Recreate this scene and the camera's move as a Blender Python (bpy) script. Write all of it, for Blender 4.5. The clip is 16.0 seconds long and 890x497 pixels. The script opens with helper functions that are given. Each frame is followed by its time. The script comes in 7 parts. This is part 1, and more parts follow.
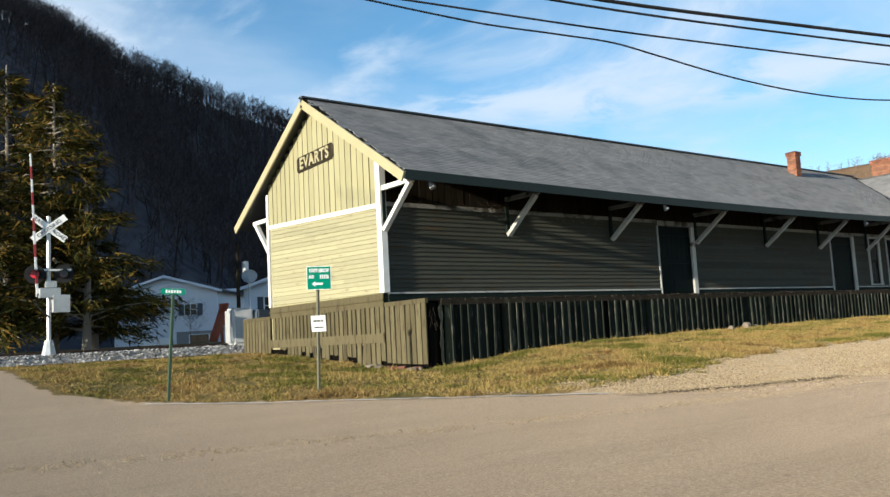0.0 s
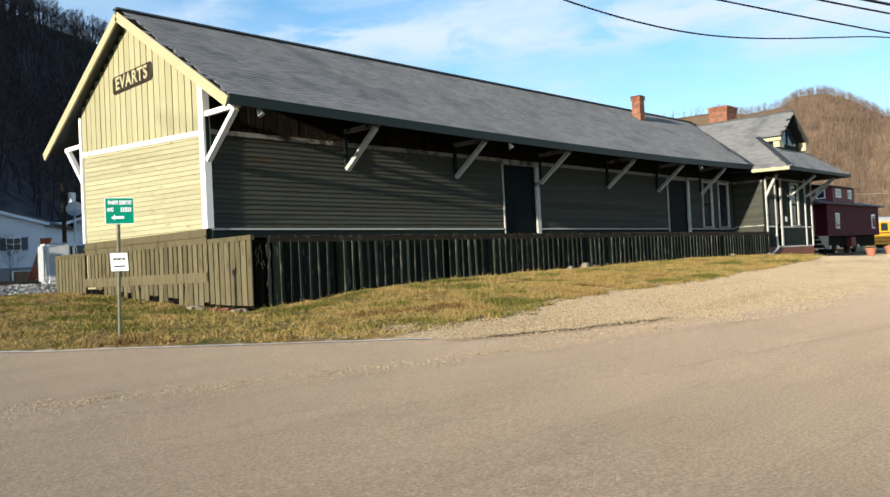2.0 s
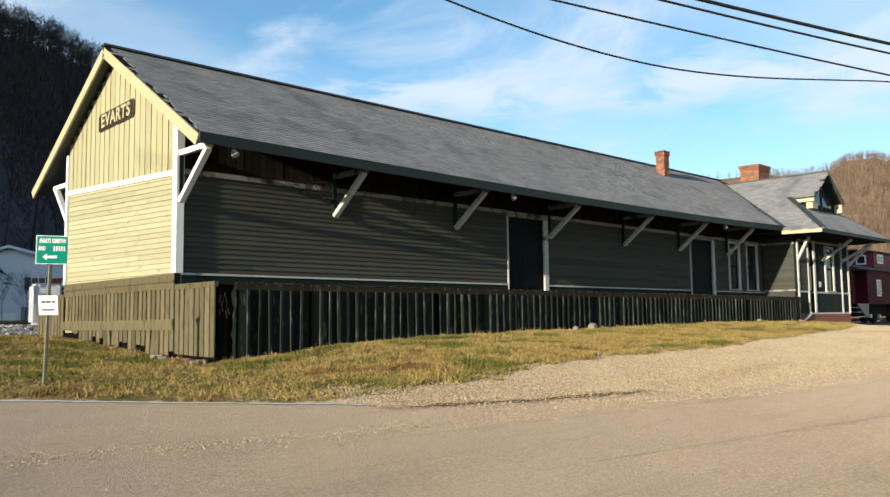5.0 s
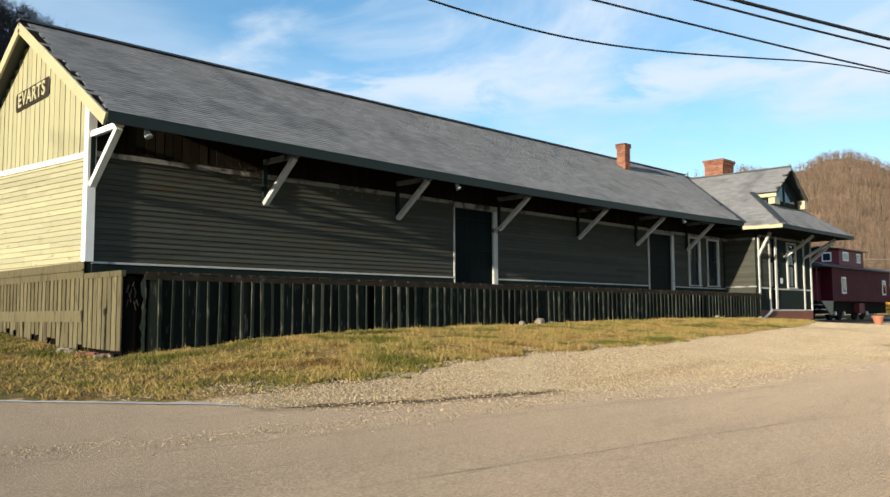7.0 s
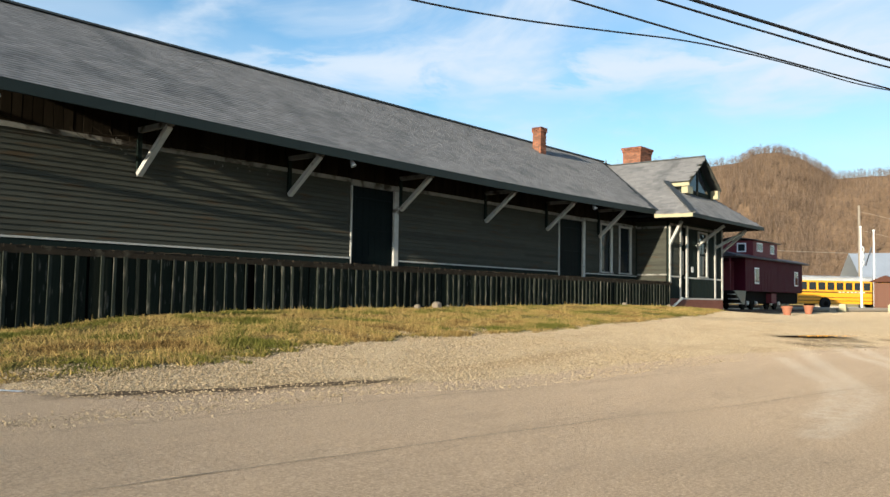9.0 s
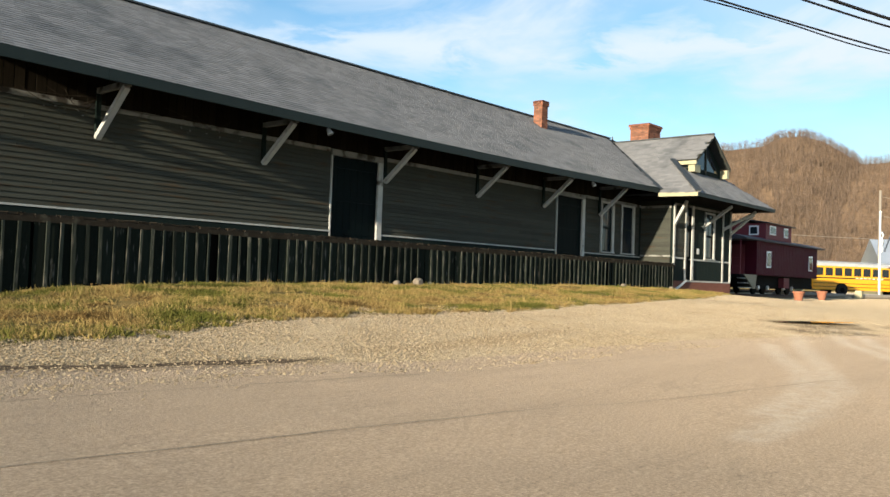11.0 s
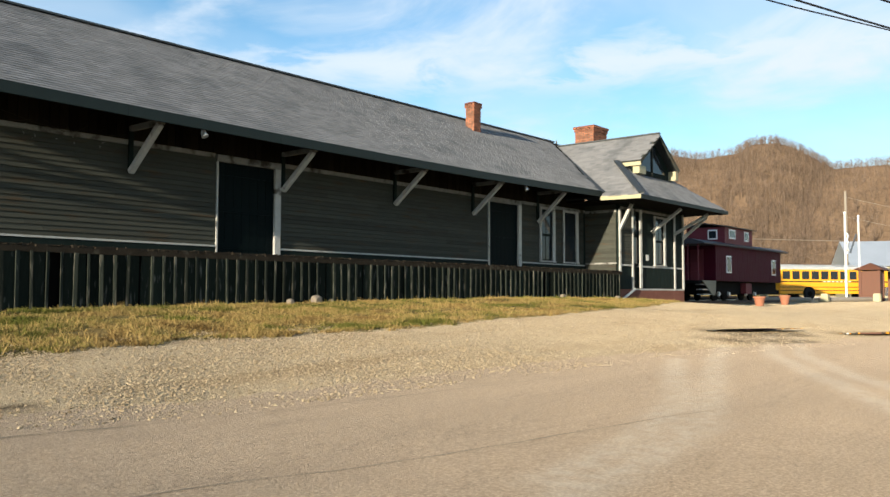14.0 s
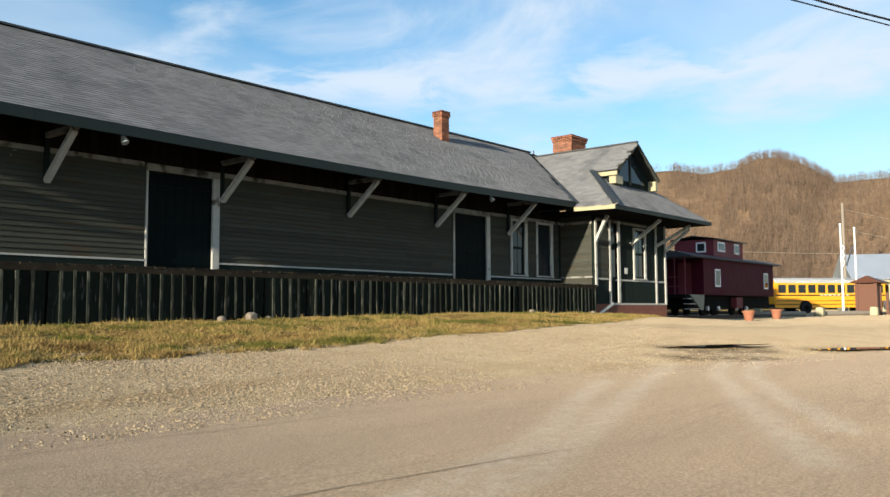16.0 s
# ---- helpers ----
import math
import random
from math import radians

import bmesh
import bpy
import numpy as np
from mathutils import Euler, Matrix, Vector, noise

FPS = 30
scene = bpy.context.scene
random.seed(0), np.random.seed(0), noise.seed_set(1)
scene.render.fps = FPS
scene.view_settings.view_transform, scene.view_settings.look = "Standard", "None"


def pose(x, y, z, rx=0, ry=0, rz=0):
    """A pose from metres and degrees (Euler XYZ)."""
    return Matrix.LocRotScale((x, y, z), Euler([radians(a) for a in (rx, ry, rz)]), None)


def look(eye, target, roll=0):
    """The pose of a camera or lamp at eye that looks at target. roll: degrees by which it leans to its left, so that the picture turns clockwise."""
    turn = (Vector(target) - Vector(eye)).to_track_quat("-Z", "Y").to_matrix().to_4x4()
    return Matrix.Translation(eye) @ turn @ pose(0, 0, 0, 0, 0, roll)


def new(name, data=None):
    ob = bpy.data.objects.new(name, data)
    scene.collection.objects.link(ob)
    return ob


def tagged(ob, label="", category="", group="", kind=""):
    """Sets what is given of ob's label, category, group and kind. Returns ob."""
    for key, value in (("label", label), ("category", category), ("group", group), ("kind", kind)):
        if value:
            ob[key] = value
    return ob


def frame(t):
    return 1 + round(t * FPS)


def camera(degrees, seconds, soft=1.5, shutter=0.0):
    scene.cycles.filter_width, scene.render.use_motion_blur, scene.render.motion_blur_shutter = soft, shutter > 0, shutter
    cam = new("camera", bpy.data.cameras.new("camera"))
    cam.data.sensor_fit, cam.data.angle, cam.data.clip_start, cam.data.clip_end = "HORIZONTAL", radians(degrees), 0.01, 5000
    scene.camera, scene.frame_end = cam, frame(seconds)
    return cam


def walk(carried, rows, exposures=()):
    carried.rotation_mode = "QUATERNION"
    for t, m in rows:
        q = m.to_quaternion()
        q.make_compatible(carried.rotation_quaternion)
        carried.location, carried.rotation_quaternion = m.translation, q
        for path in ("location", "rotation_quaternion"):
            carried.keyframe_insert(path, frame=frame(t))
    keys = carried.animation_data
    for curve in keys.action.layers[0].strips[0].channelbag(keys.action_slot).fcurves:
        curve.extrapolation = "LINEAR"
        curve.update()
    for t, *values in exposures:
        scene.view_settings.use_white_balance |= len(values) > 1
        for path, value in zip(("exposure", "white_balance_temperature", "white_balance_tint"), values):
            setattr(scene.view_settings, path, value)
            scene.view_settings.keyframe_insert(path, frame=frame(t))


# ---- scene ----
cam = camera(57.1, 16.0)
PATH = [
    (0, (-11.269, -17.081, -1.129), (-10.049, -15.51, -0.919), -3.1),
    (0.5, (-11.113, -16.888, -1.11), (-9.804, -15.386, -0.94), -2.9),
    (1, (-10.872, -16.836, -1.147), (-9.498, -15.39, -1.003), -2.3),
    (1.5, (-10.509, -16.791, -1.128), (-9.115, -15.359, -1.039), -2.5),
    (2, (-10.147, -16.702, -1.109), (-8.675, -15.349, -1.068), -2.8),
    (2.5, (-9.9, -16.634, -1.09), (-8.457, -15.252, -0.999), -1.4),
    (3, (-9.581, -16.616, -1.076), (-8.202, -15.178, -0.894), -0.9),
    (3.5, (-9.236, -16.557, -1.11), (-7.856, -15.121, -0.927), -0.8),
    (4, (-8.949, -16.507, -1.09), (-7.562, -15.078, -0.908), -0.8),
    (4.2, (-8.818, -16.553, -1.1), (-7.424, -15.131, -0.916), -0.9),
    (6.5, (-7.272, -16.815, -1.096), (-5.863, -15.403, -0.946), -0.4),
    (7, (-6.9, -16.883, -1.123), (-5.466, -15.499, -0.962), -0.3),
    (7.5, (-6.591, -17.02, -1.107), (-5.139, -15.654, -0.946), -0.1),
    (8, (-6.21, -17.134, -1.154), (-4.747, -15.781, -0.987), -0.6),
    (8.5, (-5.835, -17.221, -1.169), (-4.287, -15.959, -1.062), 0.5),
    (9, (-5.522, -17.313, -1.109), (-3.987, -16.036, -0.99), 0.9),
    (11.3, (-3.736, -17.487, -1.179), (-2.232, -16.17, -1.117), 2.0),
    (11.5, (-3.511, -17.524, -1.195), (-2.011, -16.202, -1.136), 1.8),
    (12, (-3.066, -17.523, -1.191), (-1.625, -16.137, -1.13), 0.9),
    (12.5, (-2.571, -17.49, -1.151), (-1.148, -16.09, -1.039), 1.2),
    (13, (-2.09, -17.491, -1.188), (-0.651, -16.112, -1.034), 0.1),
    (13.5, (-1.578, -17.461, -1.207), (-0.129, -16.091, -1.052), -0.1),
    (14, (-1.047, -17.44, -1.19), (0.489, -16.163, -1.08), 0.1),
    (14.5, (-0.562, -17.482, -1.183), (0.986, -16.221, -1.066), 0.2),
    (15, (-0.088, -17.586, -1.188), (1.46, -16.325, -1.07), 0.2),
    (15.5, (0.365, -17.662, -1.196), (1.897, -16.386, -1.043), 0.5),
    (16, (0.86, -17.703, -1.224), (2.386, -16.419, -1.073), -0.3),
]
walk(cam, [(t, look(eye, target, roll)) for t, eye, target, roll in PATH],
     exposures=((0, 0.88, 5750, 7), (2, 0.98, 5750, 8), (4, 0.97, 5900, 8), (9, 0.93, 6000, 8), (12.5, 1.09, 6150, 8), (16, 0.92, 6000, 8)))

# ---------------------------------------------------------------- light
SUN_AZ, SUN_EL = 5.4, 9.6          # degrees off the long wall, above the horizon
world = bpy.data.worlds.new("sky")
scene.world = world
world.use_nodes = True


def sky_nodes():
    """Clear low-sun sky with wisps of cirrus and one bright bank of cloud over the valley's far end."""
    nt = world.node_tree
    nt.nodes.clear()

    def node(kind, **values):
        n = nt.nodes.new(kind)
        for key, value in values.items():
            n.inputs[key].default_value = value
        return n

    def calc(op, a, b=0.0, c=0.0, clamp=False):
        n = nt.nodes.new("ShaderNodeMath")
        n.operation, n.use_clamp = op, clamp
        for slot, v in zip(n.inputs, (a, b, c)):
            if isinstance(v, (int, float)):
                slot.default_value = v
            else:
                nt.links.new(v, slot)
        return n.outputs[0]

    def step(v, lo, hi):
        n = nt.nodes.new("ShaderNodeMapRange")
        n.interpolation_type = "SMOOTHSTEP"
        n.inputs["From Min"].default_value, n.inputs["From Max"].default_value = lo, hi
        nt.links.new(v, n.inputs["Value"])
        return n.outputs[0]

    sky = nt.nodes.new("ShaderNodeTexSky")
    sky.sky_type = "NISHITA"
    sky.sun_disc = False
    sky.sun_elevation = radians(SUN_EL + 8)
    sky.sun_rotation = radians(270 - SUN_AZ)
    sky.air_density, sky.dust_density, sky.ozone_density = 1.0, 0.4, 2.0
    sep = nt.nodes.new("ShaderNodeSeparateXYZ")
    nt.links.new(nt.nodes.new("ShaderNodeTexCoord").outputs["Generated"], sep.inputs[0])
    az = calc("ARCTAN2", sep.outputs["Y"], sep.outputs["X"])
    up = sep.outputs["Z"]

    def noise_at(sx, sz, tilt, scale, detail, rough, warp, shift):
        com = nt.nodes.new("ShaderNodeCombineXYZ")
        nt.links.new(calc("MULTIPLY_ADD", az, sx, shift), com.inputs[0])
        nt.links.new(calc("ADD", calc("MULTIPLY", up, sz), calc("MULTIPLY", az, tilt)), com.inputs[1])
        n = node("ShaderNodeTexNoise", Scale=scale, Detail=detail, Roughness=rough + 0.05, Distortion=warp)
        nt.links.new(com.outputs[0], n.inputs["Vector"])
        return n.outputs["Fac"]

    puffs = noise_at(2.2, 4.6, 0.5, 1.9, 6, 0.52, 0.55, 3.1)
    veil = noise_at(1.3, 3.4, -0.4, 1.2, 5, 0.5, 0.3, 8.4)
    ragged = noise_at(2.6, 9.0, 0.0, 2.4, 6, 0.55, 0.4, 1.2)
    wisps = calc("MULTIPLY", step(puffs, 0.47, 0.76), 0.75)
    haze = calc("MULTIPLY", step(veil, 0.34, 0.64), 0.46)
    # the bank lies about fifteen degrees up, in the north-east
    mid = calc("MULTIPLY_ADD", ragged, 0.09, 0.222)
    off = calc("DIVIDE", calc("SUBTRACT", up, mid), 0.030)
    bank = calc("POWER", 2.718, calc("MULTIPLY", calc("MULTIPLY", off, off), -1.0))
    bank = calc("MULTIPLY", calc("MULTIPLY", bank, step(az, 1.25, 0.75)), step(ragged, 0.30, 0.52))
    low = step(up, 0.80, 0.42)
    cover = calc("MAXIMUM", calc("MULTIPLY", calc("ADD", wisps, haze, clamp=True), low), calc("MULTIPLY", bank, 0.95))
    blue = node("ShaderNodeHueSaturation", Hue=0.488, Saturation=1.12, Value=2.1)
    nt.links.new(sky.outputs[0], blue.inputs["Color"])
    mix = nt.nodes.new("ShaderNodeMix")
    mix.data_type = "RGBA"
    nt.links.new(cover, mix.inputs["Factor"])
    nt.links.new(blue.outputs[0], mix.inputs[6])
    mix.inputs[7].default_value = CLOUD
    bg = node("ShaderNodeBackground", Strength=SKY_STRENGTH)
    nt.links.new(mix.outputs[2], bg.inputs["Color"])
    nt.links.new(bg.outputs[0], nt.nodes.new("ShaderNodeOutputWorld").inputs[0])


CLOUD = (9.2, 9.9, 10.6, 1)
SKY_STRENGTH = 0.046
sky_nodes()
sun = new("sun", bpy.data.lights.new("sun", "SUN"))
sun.data.energy, sun.data.angle, sun.data.color = 5.0, radians(0.6), (1.0, 0.86, 0.65)
_a, _e = radians(SUN_AZ), radians(SUN_EL)
sun_from = Vector((-math.cos(_a) * math.cos(_e), -math.sin(_a) * math.cos(_e), math.sin(_e)))
sun.matrix_world = look(sun_from * 60, (0, 0, 0))


# ---------------------------------------------------------------- materials
def material(name, color, rough=0.7, metal=0.0, vary=0.25, grain=8.0, fine=90.0, bump=0.2, stretch=(1, 1, 1),
             stain=None, stain_at=0.62, per="none", spread=0.3, coat=0.0, dist=0.01):
    """A surface with colour variation at two scales, relief, an optional second colour in worn patches,
    and a change of tone from piece to piece (per: object, island or none)."""
    m = bpy.data.materials.new(name)
    m.use_nodes = True
    nt = m.node_tree
    bs = nt.nodes["Principled BSDF"]
    tc = nt.nodes.new("ShaderNodeTexCoord")
    mp = nt.nodes.new("ShaderNodeMapping")
    mp.inputs["Scale"].default_value = stretch
    geo = nt.nodes.new("ShaderNodeNewGeometry")
    nt.links.new(geo.outputs["Position"], mp.inputs[0])

    def noise_of(scale, detail):
        n = nt.nodes.new("ShaderNodeTexNoise")
        n.inputs["Scale"].default_value, n.inputs["Detail"].default_value = scale, detail
        nt.links.new(mp.outputs[0], n.inputs["Vector"])
        return n

    big, small = noise_of(grain, 4), noise_of(fine, 3)
    add = nt.nodes.new("ShaderNodeMath")
    add.operation = "ADD"
    nt.links.new(big.outputs["Fac"], add.inputs[0])
    nt.links.new(small.outputs["Fac"], add.inputs[1])
    rng = nt.nodes.new("ShaderNodeMapRange")
    rng.inputs["From Min"].default_value, rng.inputs["From Max"].default_value = 0.6, 1.4
    rng.inputs["To Min"].default_value, rng.inputs["To Max"].default_value = 1 - vary, 1 + vary
    nt.links.new(add.outputs[0], rng.inputs["Value"])
    tone = rng.outputs[0]
    if per != "none":
        src = nt.nodes.new("ShaderNodeObjectInfo").outputs["Random"] if per == "object" else geo.outputs["Random Per Island"]
        r2 = nt.nodes.new("ShaderNodeMapRange")
        r2.inputs["To Min"].default_value, r2.inputs["To Max"].default_value = 1 - spread, 1 + spread
        nt.links.new(src, r2.inputs["Value"])
        mu = nt.nodes.new("ShaderNodeMath")
        mu.operation = "MULTIPLY"
        nt.links.new(tone, mu.inputs[0])
        nt.links.new(r2.outputs[0], mu.inputs[1])
        tone = mu.outputs[0]
    sc = nt.nodes.new("ShaderNodeVectorMath")
    sc.operation = "SCALE"
    sc.inputs[0].default_value = color[:3]
    if stain is not None:
        n3 = noise_of(grain * 0.6, 8)
        rp = nt.nodes.new("ShaderNodeValToRGB")
        rp.color_ramp.elements[0].position, rp.color_ramp.elements[1].position = stain_at - 0.07, stain_at + 0.05
        nt.links.new(n3.outputs["Fac"], rp.inputs[0])
        mx = nt.nodes.new("ShaderNodeMix")
        mx.data_type = "RGBA"
        mx.inputs[6].default_value, mx.inputs[7].default_value = (*color[:3], 1), (*stain[:3], 1)
        nt.links.new(rp.outputs[0], mx.inputs["Factor"])
        nt.links.new(mx.outputs[2], sc.inputs[0])
    nt.links.new(tone, sc.inputs["Scale"])
    nt.links.new(sc.outputs[0], bs.inputs["Base Color"])
    rr = nt.nodes.new("ShaderNodeMapRange")
    rr.inputs["To Min"].default_value, rr.inputs["To Max"].default_value = max(0.03, rough - 0.12), min(1, rough + 0.12)
    nt.links.new(big.outputs["Fac"], rr.inputs["Value"])
    nt.links.new(rr.outputs[0], bs.inputs["Roughness"])
    bs.inputs["Metallic"].default_value = metal
    bs.inputs["Coat Weight"].default_value = coat
    if bump:
        bp = nt.nodes.new("ShaderNodeBump")
        bp.inputs["Strength"].default_value, bp.inputs["Distance"].default_value = bump, dist
        nt.links.new(add.outputs[0], bp.inputs["Height"])
        nt.links.new(bp.outputs[0], bs.inputs["Normal"])
    return m


def glass_pane(name="window_glass"):
    m = bpy.data.materials.new(name)
    m.use_nodes = True
    b = m.node_tree.nodes["Principled BSDF"]
    b.inputs["Base Color"].default_value = (0.02, 0.025, 0.03, 1)
    b.inputs["Roughness"].default_value = 0.06
    b.inputs["Specular IOR Level"].default_value = 0.22
    return m


def lamp_glow(name, color, strength):
    m = bpy.data.materials.new(name)
    m.use_nodes = True
    b = m.node_tree.nodes["Principled BSDF"]
    b.inputs["Base Color"].default_value = (*color, 1)
    b.inputs["Emission Color"].default_value = (*color, 1)
    b.inputs["Emission Strength"].default_value = strength
    return m


M = {}
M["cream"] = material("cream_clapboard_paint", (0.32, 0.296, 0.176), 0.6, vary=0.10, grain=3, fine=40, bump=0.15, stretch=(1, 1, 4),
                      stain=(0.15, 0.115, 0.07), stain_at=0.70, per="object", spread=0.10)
M["cream_flat"] = material("cream_batten_paint", (0.31, 0.284, 0.158), 0.6, vary=0.10, grain=3, fine=40, bump=0.15, stretch=(3, 3, 0.6),
                           per="object", spread=0.08)
M["cream_trim"] = material("cream_barge_paint", (0.36, 0.32, 0.185), 0.55, vary=0.10, grain=2, fine=30, bump=0.1, stain=(0.35, 0.30, 0.2), stain_at=0.74)
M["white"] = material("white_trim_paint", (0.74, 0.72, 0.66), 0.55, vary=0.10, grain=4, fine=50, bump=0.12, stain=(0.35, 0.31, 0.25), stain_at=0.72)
# Stained, darker copies of the white trim paint, toned for the shaded front.
M["shade_trim"] = material("stained_shaded_trim_paint", (0.26, 0.25, 0.22), 0.65, vary=0.25, grain=4, fine=50, bump=0.15, stain=(0.07, 0.06, 0.05), stain_at=0.6)
M["strut_white"] = material("worn_shaded_strut_paint", (0.48, 0.465, 0.42), 0.6, vary=0.2, grain=5, fine=50, bump=0.15, stain=(0.12, 0.1, 0.08), stain_at=0.68)
# Siding and board greens are lowered for the front wall's shade.
M["grey_green"] = material("shaded_grey_green_paint", (0.064, 0.064, 0.051), 0.6, vary=0.18, grain=2.5, fine=45, bump=0.2, stretch=(0.6, 1, 5),
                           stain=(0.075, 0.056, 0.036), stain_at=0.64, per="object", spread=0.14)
M["green_flat"] = material("shaded_green_board_paint", (0.015, 0.022, 0.019), 0.6, vary=0.16, grain=3, fine=45, bump=0.15, stretch=(3, 3, 0.8))
# Eave boards are near-black: the shade under the eave is in the colour.
M["brown_board"] = material("shaded_brown_eave_boards", (0.017, 0.0135, 0.009), 0.8, vary=0.3, grain=4, fine=50, bump=0.3, stretch=(6, 6, 0.7), per="object", spread=0.35)
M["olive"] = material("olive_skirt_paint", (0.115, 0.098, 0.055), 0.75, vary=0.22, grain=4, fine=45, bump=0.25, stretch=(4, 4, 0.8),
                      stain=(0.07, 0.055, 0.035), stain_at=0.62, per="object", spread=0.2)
# Picket and batten greens are lowered for the shade along the platform front.
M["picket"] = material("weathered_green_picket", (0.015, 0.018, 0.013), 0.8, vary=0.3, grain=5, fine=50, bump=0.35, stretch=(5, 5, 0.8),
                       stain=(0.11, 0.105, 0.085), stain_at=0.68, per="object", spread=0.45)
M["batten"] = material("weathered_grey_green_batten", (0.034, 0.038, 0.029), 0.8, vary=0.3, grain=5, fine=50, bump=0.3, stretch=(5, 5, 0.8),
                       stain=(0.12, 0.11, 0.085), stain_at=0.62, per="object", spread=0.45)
M["deck"] = material("rotten_deck_wood", (0.035, 0.028, 0.02), 0.9, vary=0.35, grain=5, fine=60, bump=0.4, stain=(0.08, 0.07, 0.05), stain_at=0.66)
# Near-black colour for places that are only in shade.
M["dark"] = material("void_shade", (0.006, 0.005, 0.004), 0.9, vary=0.3, bump=0.0)
# Door and soffit colours also hold the shade under the roof edge.
M["door"] = material("shaded_green_door_paint", (0.005, 0.009, 0.009), 0.45, vary=0.15, grain=2, fine=40, bump=0.1)
M["soffit"] = material("shaded_soffit_boards", (0.010, 0.009, 0.007), 0.85, vary=0.3, grain=3, fine=40, bump=0.2, stretch=(1, 5, 5))
M["shingle"] = material("grey_shingle", (0.172, 0.168, 0.165), 0.8, vary=0.2, grain=1.2, fine=60, bump=0.3, per="island", spread=0.15,
                        stain=(0.125, 0.125, 0.125), stain_at=0.6)
M["shingle_piece"] = material("grey_shingle_piece", (0.172, 0.168, 0.165), 0.8, vary=0.2, grain=1.2, fine=60, bump=0.3, per="object", spread=0.15,
                              stain=(0.125, 0.125, 0.125), stain_at=0.6)
M["flashing"] = material("dark_metal_flashing", (0.06, 0.065, 0.065), 0.55, 0.4, vary=0.2, bump=0.1)
M["fascia"] = material("dark_green_fascia_paint", (0.016, 0.024, 0.022), 0.6, vary=0.2, grain=3, bump=0.1)
M["brick"] = material("chimney_brick", (0.24, 0.088, 0.042), 0.85, vary=0.25, grain=5, fine=60, bump=0.3, per="object", spread=0.3)
M["mortar"] = material("mortar", (0.16, 0.12, 0.09), 0.9, vary=0.2, bump=0.3)
M["foundation"] = material("foundation_brick", (0.17, 0.075, 0.055), 0.85, vary=0.25, grain=6, bump=0.3, per="object", spread=0.3)
M["glass"] = glass_pane()
M["metal_post"] = material("galvanised_sign_post", (0.16, 0.15, 0.10), 0.6, 0.3, vary=0.3, grain=10, bump=0.1)
M["black"] = material("black_rubber", (0.015, 0.015, 0.016), 0.7, vary=0.2, bump=0.05)
M["steel"] = material("painted_silver_steel", (0.55, 0.56, 0.56), 0.45, 0.5, vary=0.12, bump=0.05)


# ---------------------------------------------------------------- mesh helpers
def box(bm, x0, y0, z0, x1, y1, z1):
    v = [bm.verts.new(c) for c in ((x0, y0, z0), (x1, y0, z0), (x1, y1, z0), (x0, y1, z0), (x0, y0, z1), (x1, y0, z1), (x1, y1, z1), (x0, y1, z1))]
    for f in ((0, 3, 2, 1), (4, 5, 6, 7), (0, 1, 5, 4), (1, 2, 6, 5), (2, 3, 7, 6), (3, 0, 4, 7)):
        bm.faces.new([v[i] for i in f])
    return v


def beam(bm, a, b, w, h, up=(0, 0, 1)):
    """A squared timber from a to b, w wide and h high."""
    a, b = Vector(a), Vector(b)
    d = (b - a).normalized()
    s = d.cross(Vector(up))
    s = s.normalized() if s.length > 1e-4 else Vector((1, 0, 0))
    u = s.cross(d).normalized()
    ring = [[bm.verts.new(p + s * (i * w / 2) + u * (j * h / 2)) for i, j in ((-1, -1), (1, -1), (1, 1), (-1, 1))] for p in (a, b)]
    for i in range(4):
        j = (i + 1) % 4
        bm.faces.new((ring[0][i], ring[0][j], ring[1][j], ring[1][i]))
    bm.faces.new(ring[0][::-1])
    bm.faces.new(ring[1])


def tube(bm, pts, r, n=8, r_end=None, cap=True):
    """A round rod along points, tapering to r_end."""
    pts = [Vector(p) for p in pts]
    rings, prev = [], None
    for k, p in enumerate(pts):
        d = (pts[min(k + 1, len(pts) - 1)] - pts[max(k - 1, 0)]).normalized()
        s = d.cross(Vector((0, 0, 1)))
        s = s.normalized() if s.length > 1e-3 else Vector((1, 0, 0))
        u = s.cross(d)
        rr = r if r_end is None else r + (r_end - r) * k / (len(pts) - 1)
        rings.append([bm.verts.new(p + (s * math.cos(2 * math.pi * i / n) + u * math.sin(2 * math.pi * i / n)) * rr) for i in range(n)])
    for a, b in zip(rings, rings[1:]):
        for i in range(n):
            bm.faces.new((a[i], a[(i + 1) % n], b[(i + 1) % n], b[i]))
    if cap:
        bm.faces.new(rings[0][::-1])
        bm.faces.new(rings[-1])


def disc(bm, c, axis, r, depth, n=20):
    """A short solid cylinder centred at c along an axis."""
    c, axis = Vector(c), Vector(axis).normalized()
    tube(bm, (c - axis * depth / 2, c + axis * depth / 2), r, n)


def poly(bm, pts):
    return bm.faces.new([bm.verts.new(p) for p in pts])


def slab(bm, pts, thick):
    """A flat plate: the polygon pts, thickened downwards along its normal."""
    pts = [Vector(p) for p in pts]
    nrm = Vector((0, 0, 0))
    for p, q in zip(pts, pts[1:] + pts[:1]):
        nrm += p.cross(q)
    nrm = nrm.normalized() * (1 if nrm.z >= 0 else -1)
    top = [bm.verts.new(p) for p in pts]
    low = [bm.verts.new(p - nrm * thick) for p in pts]
    bm.faces.new(top)
    bm.faces.new(low[::-1])
    for i in range(len(pts)):
        j = (i + 1) % len(pts)
        bm.faces.new((top[j], top[i], low[i], low[j]))


